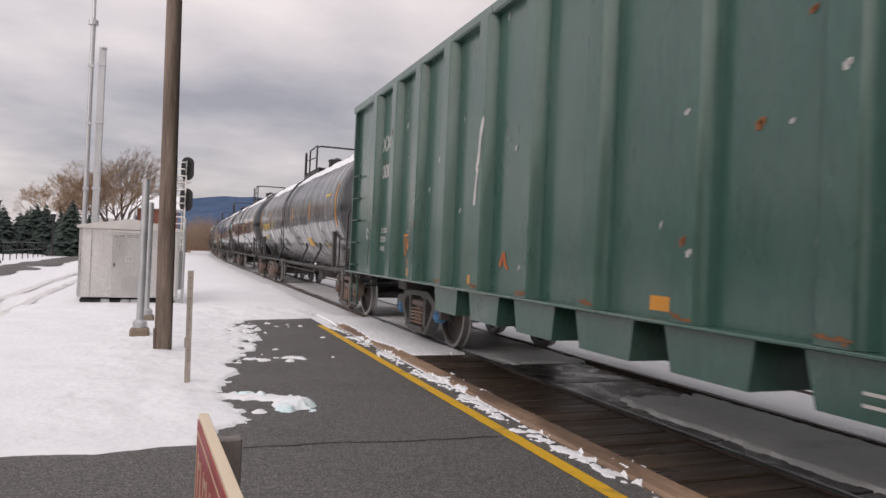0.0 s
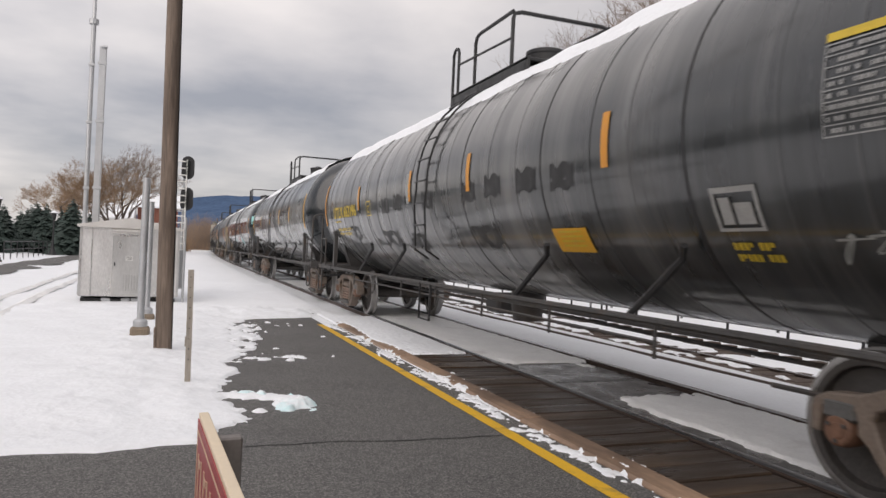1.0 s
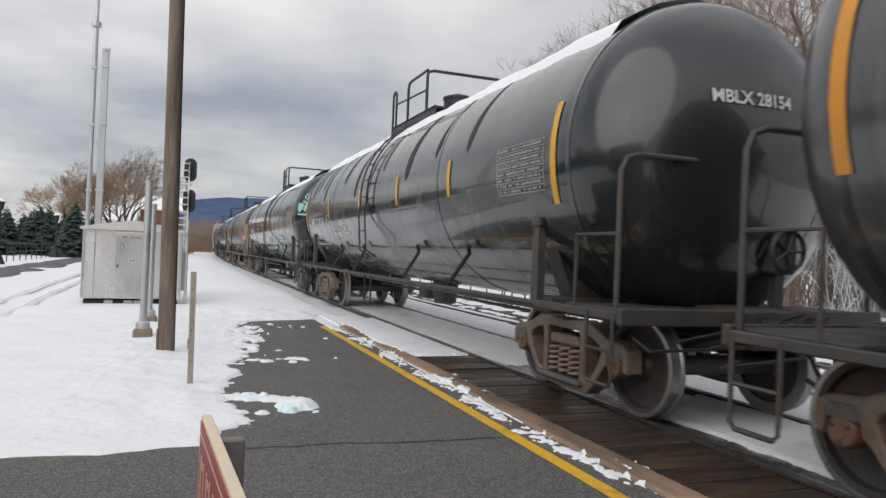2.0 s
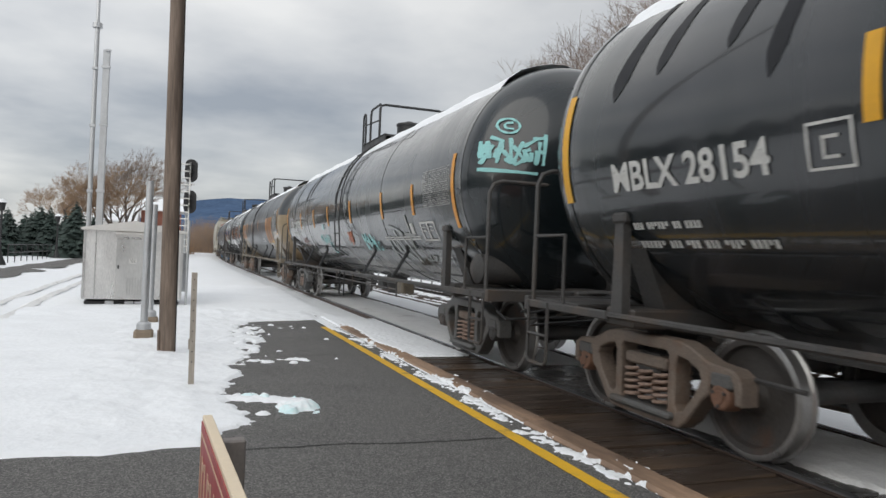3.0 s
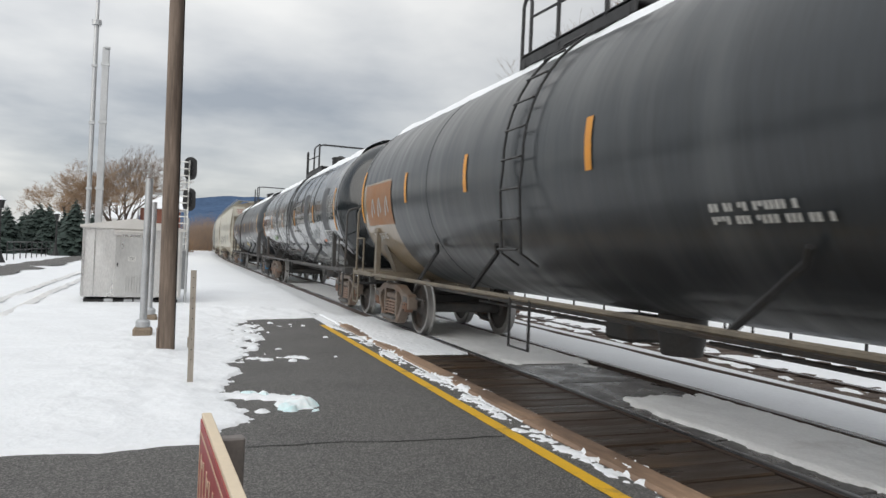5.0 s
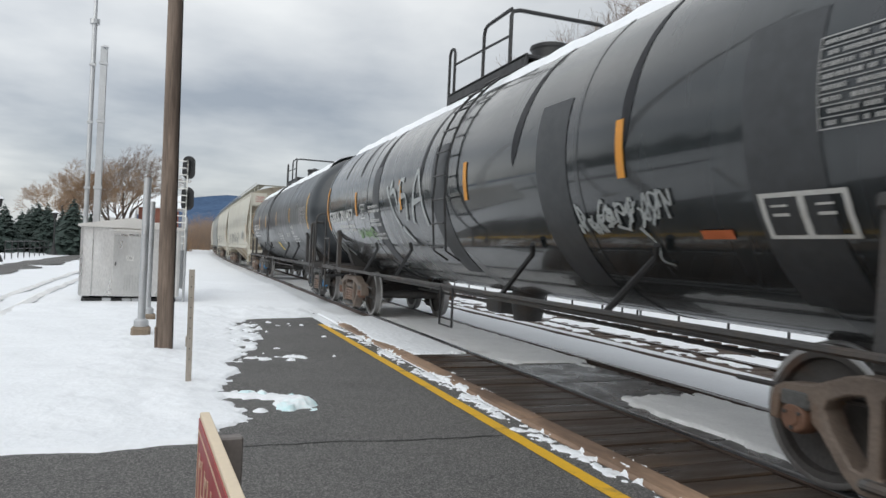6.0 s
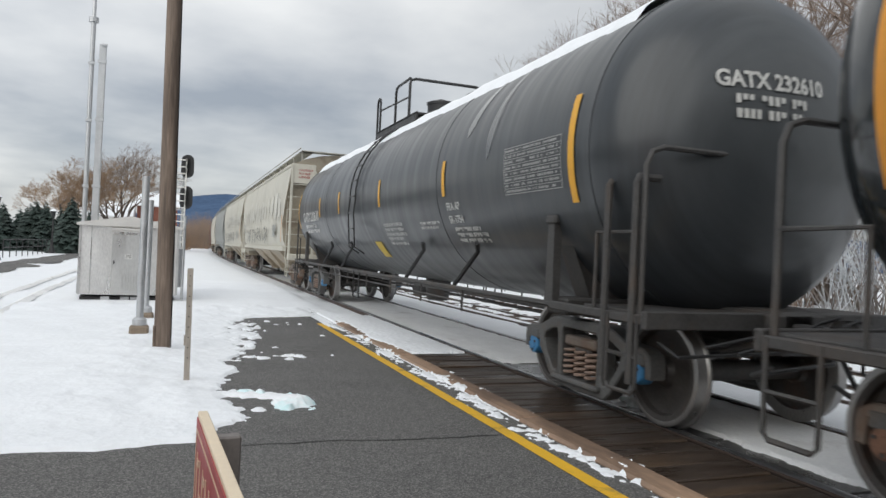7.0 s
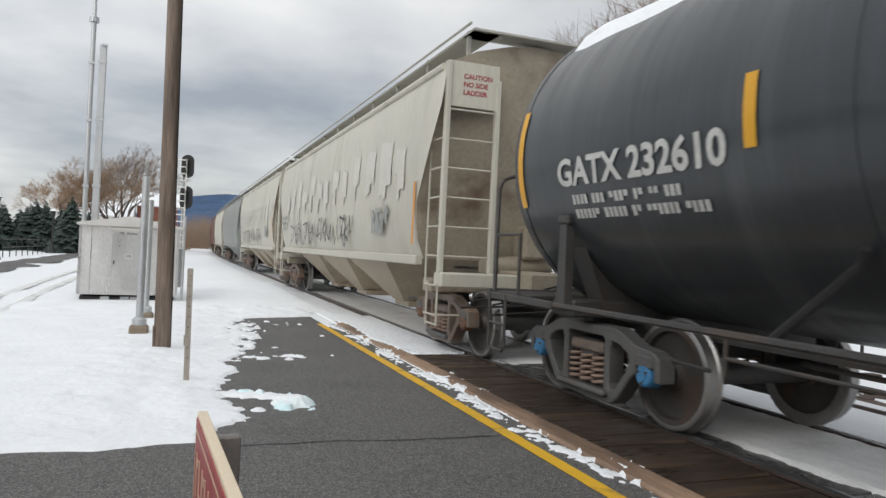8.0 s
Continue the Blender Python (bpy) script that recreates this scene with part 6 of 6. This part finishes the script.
def tank_five():
    car, sk, half, B = tank_car(83.42, 96.45, dict(label="black tank car with white graffiti and white lettering", paint=TANK_BLACK, style="rust", cap="rust", tape=TAPE, snow=0.32, brake=False,
                                                    tape_z=2.27, marks=(4.46, 1.55, -1.10, -4.27), ladder=-0.45, rail=(1.65, 0.30, -0.58)))
    sk.text(sk.side(7.0, 1.98), "GBRX 701457", 0.31, GLYPH, "car_number", 0.008, "white stencilled car number", 2.22)
    sk.bars(sk.side(6.1, 1.84), rows_of_text(2, 1.5, 0.09, 40), GLYPH, "small_print")
    sk.bars(sk.side(4.13, 1.98), FRAME_MARK, GLYPH, "stencil_frame")
    sk.scrawl(sk.side(4.65, 1.60), tag_strokes(41, 7, 1.25, 0.26), 0.035, G_GREEN)
    sk.scrawl(sk.side(2.25, 1.78), [[(0.0, 0.68), (0.25, 0.3), (0.50, 0.0)], [(0.30, 0.76), (0.12, 0.5), (0.45, 0.66), (0.6, 0.1), (0.70, 0.76), (0.92, 0.72)], [(0.75, 0.48), (1.05, 0.5), (0.92, 0.1)],
                                    [(1.20, 0.05), (1.50, 0.80), (1.62, 0.80), (1.75, 0.2), (1.80, 0.0)], [(1.28, 0.35), (1.76, 0.40)], [(0.6, 0.0), (0.9, -0.25)]], 0.075, G_WHITE)
    sk.scrawl(sk.side(-3.5, 1.62), tag_strokes(43, 6, 0.85, 0.30) + tag_strokes(47, 4, 0.6, 0.2), 0.026, G_WHITE)
    sk.scrawl(sk.side(-4.25, 1.66), tag_strokes(46, 4, 0.55, 0.30) + [[(0.1, 0.0), (0.25, -0.15), (0.15, -0.3), (0.3, -0.34)]], 0.026, G_WHITE)
    sk.patch(sk.side(-5.0, 1.57), 0, 0, 0.30, 0.07, G_RED, "red_sticker", "faded red and white sticker", 2)
    sk.e = 0.006
    for y, w in ((-2.9, 0.55), (-5.55, 0.55), (0.1, 0.5), (3.2, 0.4)):
        sk.patch(sk.side(y, 2.3), 0, -1.35, w, 0.55, DULL_BAND, "dull_band", "dull grey repainted band", 16)
    sk.e = 0.010
    sk.bars(sk.side(-half + 1.12, 2.14), data_table(1.05, 0.5, 8), TABLE, "data_table", "table of white stencilled data")
    sk.bars(sk.side(-half + 1.62, 1.57), HATCH_MARK, GLYPH, "hatch_stencil")
    for q in range(3):
        sk.bars(sk.side(3.55, 2.14 - 0.24 * q), rows_of_text(2, 0.8, 0.08, 44 + q), GLYPH, "small_print")
    sk.scrawl(sk.side(-half + 0.75, 1.55), [[(0.0, 0.15), (0.15, 0.30), (0.3, 0.15), (0.15, 0.0), (0.0, 0.15)]], 0.05, G_WHITE, "placard", "white diamond placard")
    sk.scrawl(sk.side(7.0, 1.35), [[(0, 0.55), (0.2, 0.3), (0.15, 0.1)], [(0.3, 0.5), (0.5, 0.2), (0.9, -0.1)]], 0.08, G_GREY, label="grey run-down paint")
    stain_streaks(sk, STREAK, 8, (5.6, 4.2, 2.9, 0.4, -2.6, -4.4))
    sk.text(sk.head(-0.5, 2.86), "GBRX 701457", 0.15, GLYPH, "end_number", 0.004, "", 0.85)
    sk.bars(sk.head(-0.35, 2.72), rows_of_text(2, 0.6, 0.10, 49), GLYPH, "end_print")
    sk.bars(sk.head(-0.3, 2.2), rows_of_text(4, 0.5, 0.10, 48), G_GREY, "end_print")


def tank_six():
    car, sk, half, B = tank_car(100.45, 113.98, dict(label="clean dull black tank car with white lettering and blue bearing caps", paint=TANK_MATT, style="grey", cap="blue", tape=ORANGE, snow=0.36, tall_rails=True, brake=False,
                                                     tape_z=2.35, marks=(4.40, 2.27, -0.93, -4.03), ladder=0.72, rail=(2.30, 0.95, 0.05), double=True))
    sk.text(sk.side(6.70, 2.05), "GATX 232610", 0.33, GLYPH, "car_number", 0.010, "white stencilled car number", 2.10)
    sk.bars(sk.side(6.5, 1.88), rows_of_text(2, 1.75, 0.13, 50), GLYPH, "small_print")
    sk.bars(sk.side(-half + 1.62, 2.03), data_table(1.18, 0.48, 8), TABLE, "data_table", "table of white stencilled data")
    sk.text(sk.side(-half + 3.40, 1.94), "FRA AP", 0.14, GLYPH, "stencil", 0.003)
    sk.text(sk.side(-half + 3.40, 1.78), "SR-1754", 0.14, GLYPH, "stencil", 0.003)
    sk.bars(sk.side(-half + 3.3, 1.68), rows_of_text(3, 1.0, 0.08, 51), GLYPH, "small_print")
    sk.bars(sk.side(-half + 4.6, 1.78), rows_of_text(2, 0.8, 0.07, 52), GLYPH, "small_print")
    sk.bars(sk.side(-half + 6.5, 1.79), rows_of_text(5, 1.15, 0.085, 53), GLYPH, "small_print")
    sk.patch(sk.side(0.10, 1.27), 0, 0, 0.42, 0.36, STENCIL, "yellow_placard", "yellow placard", 4)
    stain_streaks(sk, TANK_BLACK, 9, (-half + 2.0, -half + 2.6))
    sk.text(sk.head(-0.76, 2.84), "GATX 232610", 0.19, GLYPH, "end_number", 0.006, "", 1.05)
    sk.bars(sk.head(-0.60, 2.70), rows_of_text(2, 0.75, 0.12, 54), GLYPH, "end_print")


for build_tank in (tank_one, tank_two, tank_three, tank_four, tank_five, tank_six):
    build_tank()


def flat(sx, y, z):
    """Maps reader's (u, v) onto a flat near side at x = sx."""
    return lambda u, v: (sx, y - u, z + v)


def gondola():
    mid, B, half = 4.50, 12.28, 8.87
    W, z0, z1 = 1.50, 0.98, 4.17
    car = thing("gondola_car", "tall green ribbed gondola car with scrapes and white stencils", "gondola car", group="cars of the train")
    MOVERS.append((car, mid, B))
    b = Build()
    for s in (-1, 1):
        b.box((s * (W - 0.02), 0, (z0 + z1) / 2), (0.04, 2 * half, z1 - z0), 0.004)
    for s in (-1, 1):
        b.box((0, s * (half - 0.02), (z0 + z1) / 2), (2 * W - 0.08, 0.04, z1 - z0))
    b.box((0, 0, z0 + 0.05), (2 * W - 0.08, 2 * half - 0.08, 0.06))
    part("body", b, GREEN, car, "dented green side sheets")
    for s in (-1, 1):
        t = Build(); t.box((s * (W + 0.03), 0, z1 - 0.06), (0.16, 2 * half + 0.04, 0.13), 0.02)
        part("top_chord", t, GREEN, car)
        q = Build(); q.box((s * (W + 0.075), 0, z0 + 0.005), (0.17, 2 * half, 0.025), 0.006)
        part("side_sill", q, GREEN, car)
    rib = Build()
    rib.prism([(0.0, -0.165), (-0.11, -0.135), (-0.135, -0.105), (-0.135, 0.105), (-0.11, 0.135), (0.0, 0.165)], z0 + 0.02, z1 - 0.12, axis="z")
    me = rib.mesh("rib", GREEN)
    tub = Build()
    tub.prism([(-0.38, 0.975), (-0.34, 0.66), (0.34, 0.66), (0.42, 0.975)], -W - 0.10, W + 0.10)
    tme = tub.mesh("tub", GREEN)
    ribs = [7.20 - 1.14 * i for i in range(14)]
    for y in ribs:
        for s in (-1, 1):
            part("rib", me, None, car, at=pose(s * W, y, 0, 0, 0, 0 if s < 0 else 180))
        if -4.2 < y < 4.1:
            part("tub", tme, None, car, at=pose(0, y - 0.23, 0))
    for s in (-1, 1):
        rungs = [[(s * (W + 0.02), half - 0.04, z), (s * (W + 0.075), half - 0.04, z), (s * (W + 0.075), half - 0.50, z), (s * (W + 0.02), half - 0.50, z)] for z in [1.12 + 0.42 * i for i in range(5)]]
        rungs += [[(s * (W + 0.02), half - 0.05, z), (s * (W + 0.02), half - 0.5, z)] for z in (0.38, 0.68)]
        ladder(car, [[(s * (W + 0.02), y, 1.0), (s * (W + 0.02), y, 0.36)] for y in (half - 0.05, half - 0.5)], rungs, GREENDARK, "green grab irons and stirrup", 0.022)
        cp = Build(); cp.box((s * (W + 0.03), half - 0.04, (z0 + z1) / 2), (0.10, 0.08, z1 - z0), 0.01)
        part("corner_post", cp, GREENDARK, car)
    for s in (-1, 1):
        e = Build()
        for x in (-1.2, -0.4, 0.4, 1.2):
            e.box((x, s * (half + 0.05), (z0 + z1) / 2), (0.16, 0.12, z1 - z0 - 0.2), 0.02)
        e.box((0, s * (half + 0.05), z1 - 0.06), (2 * W + 0.1, 0.15, 0.13), 0.02)
        e.box((0, s * (half + 0.05), z0 + 0.02), (2 * W + 0.1, 0.15, 0.16), 0.02)
        part("end_frame", e, GREENDARK, car)
        truck(car, s * B / 2, "grey", "blue")
        coupler(car, s * (B / 2 + 1.9), s)
        si = Build(); si.box((0, s * (B / 2 + 0.6), 0.88), (0.7, 4.4, 0.26), 0.03); si.box((0, s * B / 2, 0.9), (2.7, 0.4, 0.2), 0.02)
        part("draft_sill", si, UNDER, car)
    cs = Build(); cs.box((0, 0, 0.86), (0.4, B, 0.22), 0.02)
    part("centre_sill", cs, UNDER, car)

    sk = Skin(car, 1, 1, 1)
    X = -W - 0.006
    sk.text(flat(X, 7.78, 3.05), "IW", 0.32, GLYPH, "reporting_mark", 0.006)
    sk.text(flat(X, 7.06, 3.08), "XX", 0.36, GLYPH, "reporting_mark", 0.006)
    sk.text(flat(X, 7.70, 2.62), "22", 0.32, GLYPH, "reporting_mark", 0.006)
    sk.text(flat(X, 7.02, 2.62), "0009", 0.33, GLYPH, "reporting_mark", 0.006)
    for i, (a, c) in enumerate((("LD L", "213300"), ("LT W", "72700"), ("CUF", "6400"))):
        sk.text(flat(X, 7.66, 1.70 - 0.15 * i), a, 0.12, GLYPH, "stencil", 0.003)
        sk.text(flat(X, 6.95, 1.70 - 0.15 * i), c, 0.12, GLYPH, "stencil", 0.003)
    sk.scrawl(flat(X, 7.86, 1.70), [[(0.07 * math.cos(a), 0.085 * math.sin(a)) for a in [i * 0.52 for i in range(14)]]], 0.03, GLYPH, "emblem", "small round white emblem")
    XR = -W - 0.139
    for q in (flat(X, 7.68, 1.02), flat(X, 7.68, 1.14), flat(X, 5.48, 1.04), flat(X, 3.12, 1.05), flat(X, -0.30, 1.05), flat(X, -3.72, 1.05)):
        sk.bars(q, [(0, 0, 0.40, 0.105)], TAPE, "tape_mark", "orange reflective strip")
    sk.scrawl(flat(X, 5.62, 1.34), [[(0.0, 0.26), (0.02, 0.06), (0.08, 0.0), (0.13, 0.12), (0.06, 0.28)], [(0.17, 0.26), (0.15, 0.05), (0.22, 0.22), (0.27, 0.05), (0.26, 0.27)], [(0.31, 0.27), (0.31, 0.04), (0.39, 0.02), (0.40, 0.26)],
                                     [(0.56, 0.24), (0.45, 0.26), (0.44, 0.05), (0.57, 0.04)], [(0.44, 0.15), (0.54, 0.16)], [(0.66, 0.28), (0.59, 0.22), (0.65, 0.13), (0.58, 0.03)], [(-0.02, 0.30), (0.3, 0.32), (0.66, 0.31)]], 0.034, G_ORANGE, label="orange sprayed letters")
    sk.scrawl(flat(X, 5.48, 1.16), [[(0.0, 0.14), (0.06, 0.02), (0.14, 0.15), (0.2, 0.03)], [(0.18, 0.14), (0.32, 0.12), (0.24, 0.02), (0.36, 0.04)], [(0.02, 0.0), (0.25, -0.03), (0.50, -0.06)], [(0.38, 0.16), (0.5, 0.10)], [(0.38, 0.08), (0.50, 0.03)]], 0.028, G_ORANGE, label="orange sprayed scribble")
    sk.scrawl(flat(X, 2.25, 1.26), [[(0, 0.02), (0.1, 0.2), (0.12, 0.05), (0.2, 0.0)]], 0.05, G_RED, label="orange sprayed mark")
    sk.scrawl(flat(XR, 2.72, 1.95), [[(0.02, 0), (0.06, 0.35), (0.10, 0.40)], [(0.05, 0.38), (0.14, 0.75), (0.2, 1.0), (0.12, 0.85), (0.1, 0.45)]], 0.05, GLYPH, "scrape", "long white scuff on a rib")
    r = random.Random(8)
    for i in range(60):
        y, z = r.uniform(-7, 7), r.uniform(1.2, 4.0)
        on = any(abs(y - q) < 0.11 for q in ribs)
        if any(abs(y - q) < 0.20 for q in ribs) and not on:
            continue
        u, v = r.uniform(0.015, 0.05), r.uniform(0.015, 0.07)
        sk.bars(flat(XR if on else X, y, z), [(0, 0, u, v), (u * 0.6, v * 0.5, u * 1.5, v * 1.3)], GLYPH if i % 3 else RUST, "paint_chip", "chipped paint")
    for y in ribs[3:11]:
        sk.scrawl(flat(XR, y + 0.10, 1.02), tag_strokes(int(y * 50) + 900, 2, 0.20, 0.05), 0.014, RUST, "rust_stain", "rust at the foot of a rib")
    for z, u in ((0.80, 0.36), (0.74, 0.22)):
        sk.bars(flat(-W - 0.136, -2.1, z), [(0, 0, u, 0.018)], GLYPH, "chalk_mark", "white chalk line")


gondola()


def hopper_car(y0, y1, paint, lower, label, rich, turn):
    """A covered hopper with bulged sides, sloped end sheets, outlet bays, ladders and a roof walk."""
    half = (y1 - y0) / 2
    mid = (y0 + y1) / 2
    B = 2 * half - 1.75
    z0, ze, zt = 1.30, 4.00, 4.38
    car = thing("hopper_car", label, "hopper car", group="cars of the train")
    MOVERS.append((car, mid, B))
    # cross-section of the bulged side
    sec = [(1.38, z0), (1.47, 1.55), (1.53, 2.1), (1.54, 2.8), (1.50, 3.4), (1.43, 3.85), (1.36, ze)]
    roof = [(1.36, ze), (1.0, 4.18), (0.5, 4.32), (0.0, zt)]
    ring = [(-x, z) for x, z in sec] + [(-x, z) for x, z in roof[1:]] + [(x, z) for x, z in roof[-2::-1]] + [(x, z) for x, z in sec[-2::-1]]
    b = Build()
    n = 60
    inset = lambda z: 0.12 + 0.74 * soft(3.45, 1.9, z)
    rows = []
    for i in range(n + 1):
        row = []
        for x, z in ring:
            L_ = half - inset(z)
            y = -L_ + 2 * L_ * i / n
            wave = 0.012 * math.sin(y * 5.2) * (1 if 1.5 < z < 3.7 else 0)
            row.append((x + (wave if x > 0 else -wave), y, z))
        rows.append(row)
    base = b.grid(rows)
    m_ = len(ring)
    b.face([base + j for j in range(m_)], 1)
    b.face([base + n * m_ + j for j in range(m_)], 1)
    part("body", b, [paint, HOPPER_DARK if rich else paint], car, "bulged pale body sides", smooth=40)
    for s in (-1, 1):
        e = Build(); e.box((s * 1.42, 0, z0 - 0.03), (0.12, 2 * half - 1.9, 0.14), 0.015)
        part("side_sill", e, paint, car)
        f = Build(); f.tube([(s * 1.40, -half + 0.3, ze - 0.04), (s * 1.40, half - 0.3, ze - 0.04)], 0.055, 8)
        part("top_chord", f, paint, car)
    # outlet bays
    bays = 3
    for i in range(bays):
        yc = -half + 3.0 + (2 * half - 6.0) * (i + 0.5) / bays
        w = (2 * half - 6.0) / bays / 2
        o = Build()
        k = len(o.v)
        for x, y, z in ((-1.38, yc - w, z0), (1.38, yc - w, z0), (1.38, yc + w, z0), (-1.38, yc + w, z0), (-0.55, yc - 0.35, 0.42), (0.55, yc - 0.35, 0.42), (0.55, yc + 0.35, 0.42), (-0.55, yc + 0.35, 0.42)):
            o.v.append((x, y, z))
        for q in ((0, 1, 5, 4), (1, 2, 6, 5), (2, 3, 7, 6), (3, 0, 4, 7), (4, 5, 6, 7)):
            o.face([k + j for j in q])
        o.box((0, yc, 0.38), (1.0, 0.85, 0.12), 0.02)
        part("outlet_bay", o, lower, car, "sloped discharge bay")
    walk_ = Build()
    for s in (-1, 1):
        walk_.box((s * 0.95, 0, zt + 0.03), (0.40, 2 * half + 0.1, 0.03))
        walk_.tube([(s * 1.20, -half - 0.1, zt + 0.10), (s * 1.20, half + 0.1, zt + 0.10)], 0.02, 5)
        for i in range(10):
            y = -half + 0.2 + (2 * half - 0.4) * i / 9
            walk_.box((s * 1.1, y, zt - 0.10), (0.05, 0.05, 0.36))
    for s in (-1, 1):
        walk_.box((0, s * (half - 0.1), zt + 0.03), (2.3, 0.42, 0.03))
    part("roof_walk", walk_, GRATE, car, "steel grating roof walk")
    hatch = Build()
    hatch.box((0, 0, zt + 0.05), (0.55, 2 * half - 2.5, 0.10), 0.03)
    part("roof_hatch", hatch, paint, car)
    for sg in (-1, 1):
        ye = sg * (half - 0.12)
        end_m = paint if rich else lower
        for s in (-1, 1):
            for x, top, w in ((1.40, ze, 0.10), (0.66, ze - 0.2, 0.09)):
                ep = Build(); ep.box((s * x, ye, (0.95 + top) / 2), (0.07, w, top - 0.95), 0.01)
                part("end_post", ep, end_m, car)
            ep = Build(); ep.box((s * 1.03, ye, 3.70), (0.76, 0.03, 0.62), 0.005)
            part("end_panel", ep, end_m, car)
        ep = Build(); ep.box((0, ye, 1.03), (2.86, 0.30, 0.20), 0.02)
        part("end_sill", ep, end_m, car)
        for s in (-1, 1):
            stiles = [[(s * 1.44, ye - sg * 0.45, 0.95), (s * 1.44, ye - sg * 0.45, 2.9), (s * 1.44, ye - sg * 0.35, 3.0)]]
            stiles += [[(s * 1.42, y, 1.0), (s * 1.42, y, 0.40)] for y in (ye, ye - sg * 0.42)]
            rungs = [[(s * 1.42, ye, 0.42), (s * 1.42, ye - sg * 0.42, 0.42)]]
            for i in range(8):
                z = 0.55 + 0.40 * i
                rungs.append([(s * 1.43, ye, z), (s * 0.66, ye, z)])
                if i < 7:
                    rungs.append([(s * 1.44, ye, z), (s * 1.44, ye - sg * 0.45, z)])
            ladder(car, stiles, rungs, paint, "ladder rungs at the car corner")
        sl = Build()
        sl.box((0, sg * (half - 1.0), 1.0), (0.6, 2.8, 0.36), 0.03); sl.box((0, sg * B / 2, 0.92), (2.6, 0.4, 0.2), 0.02)
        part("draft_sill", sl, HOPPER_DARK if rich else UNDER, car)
        truck(car, sg * B / 2, "rust", "rust", turn)
        coupler(car, sg * (half - 0.35), sg)
        if rich:
            gear = Build()
            gear.box((0.3, ye - sg * 0.55, 1.6), (0.5, 0.4, 0.5), 0.04); gear.tube([(-0.5, ye - sg * 0.6, 1.2), (0.6, ye - sg * 0.6, 1.3)], 0.15, 12)
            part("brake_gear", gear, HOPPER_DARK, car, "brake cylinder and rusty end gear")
    sk = Skin(car, 1, 1, 1)
    if rich:
        X = -1.565
        for k, y in enumerate((4.7, 2.6, 0.6, -1.5)):
            sk.scrawl(flat(X, y, 1.38), tag_strokes(70 + k, 4, 1.7, 0.72), 0.045, G_BLACK)
        sk.scrawl(flat(X, -4.5, 1.62), tag_strokes(76, 5, 1.0, 0.50), 0.085, G_GREY, label="smudged grey graffiti tag")
        r = random.Random(int(y0))
        sk.e = 0.0
        for k in range(13):
            y, w, top = 5.6 - 0.95 * k, r.uniform(0.4, 0.75), r.uniform(2.9, 3.25)
            f = lambda u, v: (-1.556 - 0.010 * math.sin((y - u) * 5.2) + 0.08 * max(0.0, v - 2.8), y - u, v)
            sk.bars(f, [(0, r.uniform(2.2, 2.6), w * 0.3, top), (w * 0.3, r.uniform(2.0, 2.5), w * 0.55, top - 0.02), (w * 0.55, r.uniform(2.3, 2.7), w, top - 0.05)], HOPPER_PALE, "overpaint_patch", "run-down pale overpainting")
        sk.bars(flat(X, -half + 0.92, 1.5), [(0, 0, 0.09, 0.9)], TAPE, "tape_mark", "faded orange reflective strip")
        sk.bars(flat(X, half - 1.0, 2.2), rows_of_text(3, 1.2, 0.16, 74), G_GREY, "small_print")
        for i, w in enumerate(("CAUTION", "NO SIDE", "LADDER")):
            v, fs = lettering(w, 0.095, 0.002)
            t = Build(); t.v = [(-1.33 + 0.14 + p[0], -half + 0.12 - 0.021, 3.78 - 0.11 * i + p[1]) for p in v]
            for q in fs:
                t.face(q)
            part("warning_text", t, RED, car, "faded red warning words", smooth=0)
    return car


hopper_car(117.9, 133.3, HOPPER, HOPPER_TAN, "pale grey covered hopper car with graffiti and tan lower bays", True, True)
hopper_car(134.2, 149.2, HOPPER, HOPPER_TAN, "pale grey covered hopper car with stained lower bays", True, True)
hopper_car(150.1, 165.0, HOPPER_GREEN, HOPPER_GREEN, "dull green-grey covered hopper car", False, False)
hopper_car(165.9, 180.8, HOPPER, HOPPER_TAN, "pale covered hopper car", False, False)
hopper_car(181.7, 196.6, BOXBROWN, BOXBROWN, "rust-brown covered hopper car", False, False)
hopper_car(197.5, 212.4, BOXBROWN, BOXBROWN, "rust-brown covered hopper car", False, False)
hopper_car(213.3, 228.2, HOPPER, HOPPER_TAN, "pale covered hopper car", False, False)

# ---- motion of the train ----


def car_pose(s, B):
    p, _ = along(s - B / 2)
    q, _ = along(s + B / 2)
    d = q - p
    m = (p + q) / 2
    return Matrix.Translation(m) @ Matrix.Rotation(-math.atan2(d.x, d.y), 4, "Z")


def motions():
    for car, mid, B in MOVERS:
        walk(car, [(i / 5, car_pose(mid - SPEED * i / 5, B)) for i in range(41)])
    rate = math.degrees(SPEED / WHEEL_R)
    for ax, y in WHEELSETS:
        walk(ax, [(i / 30, pose(0, y, WHEEL_R, (rate * i / 30) % 360)) for i in range(241)])


motions()
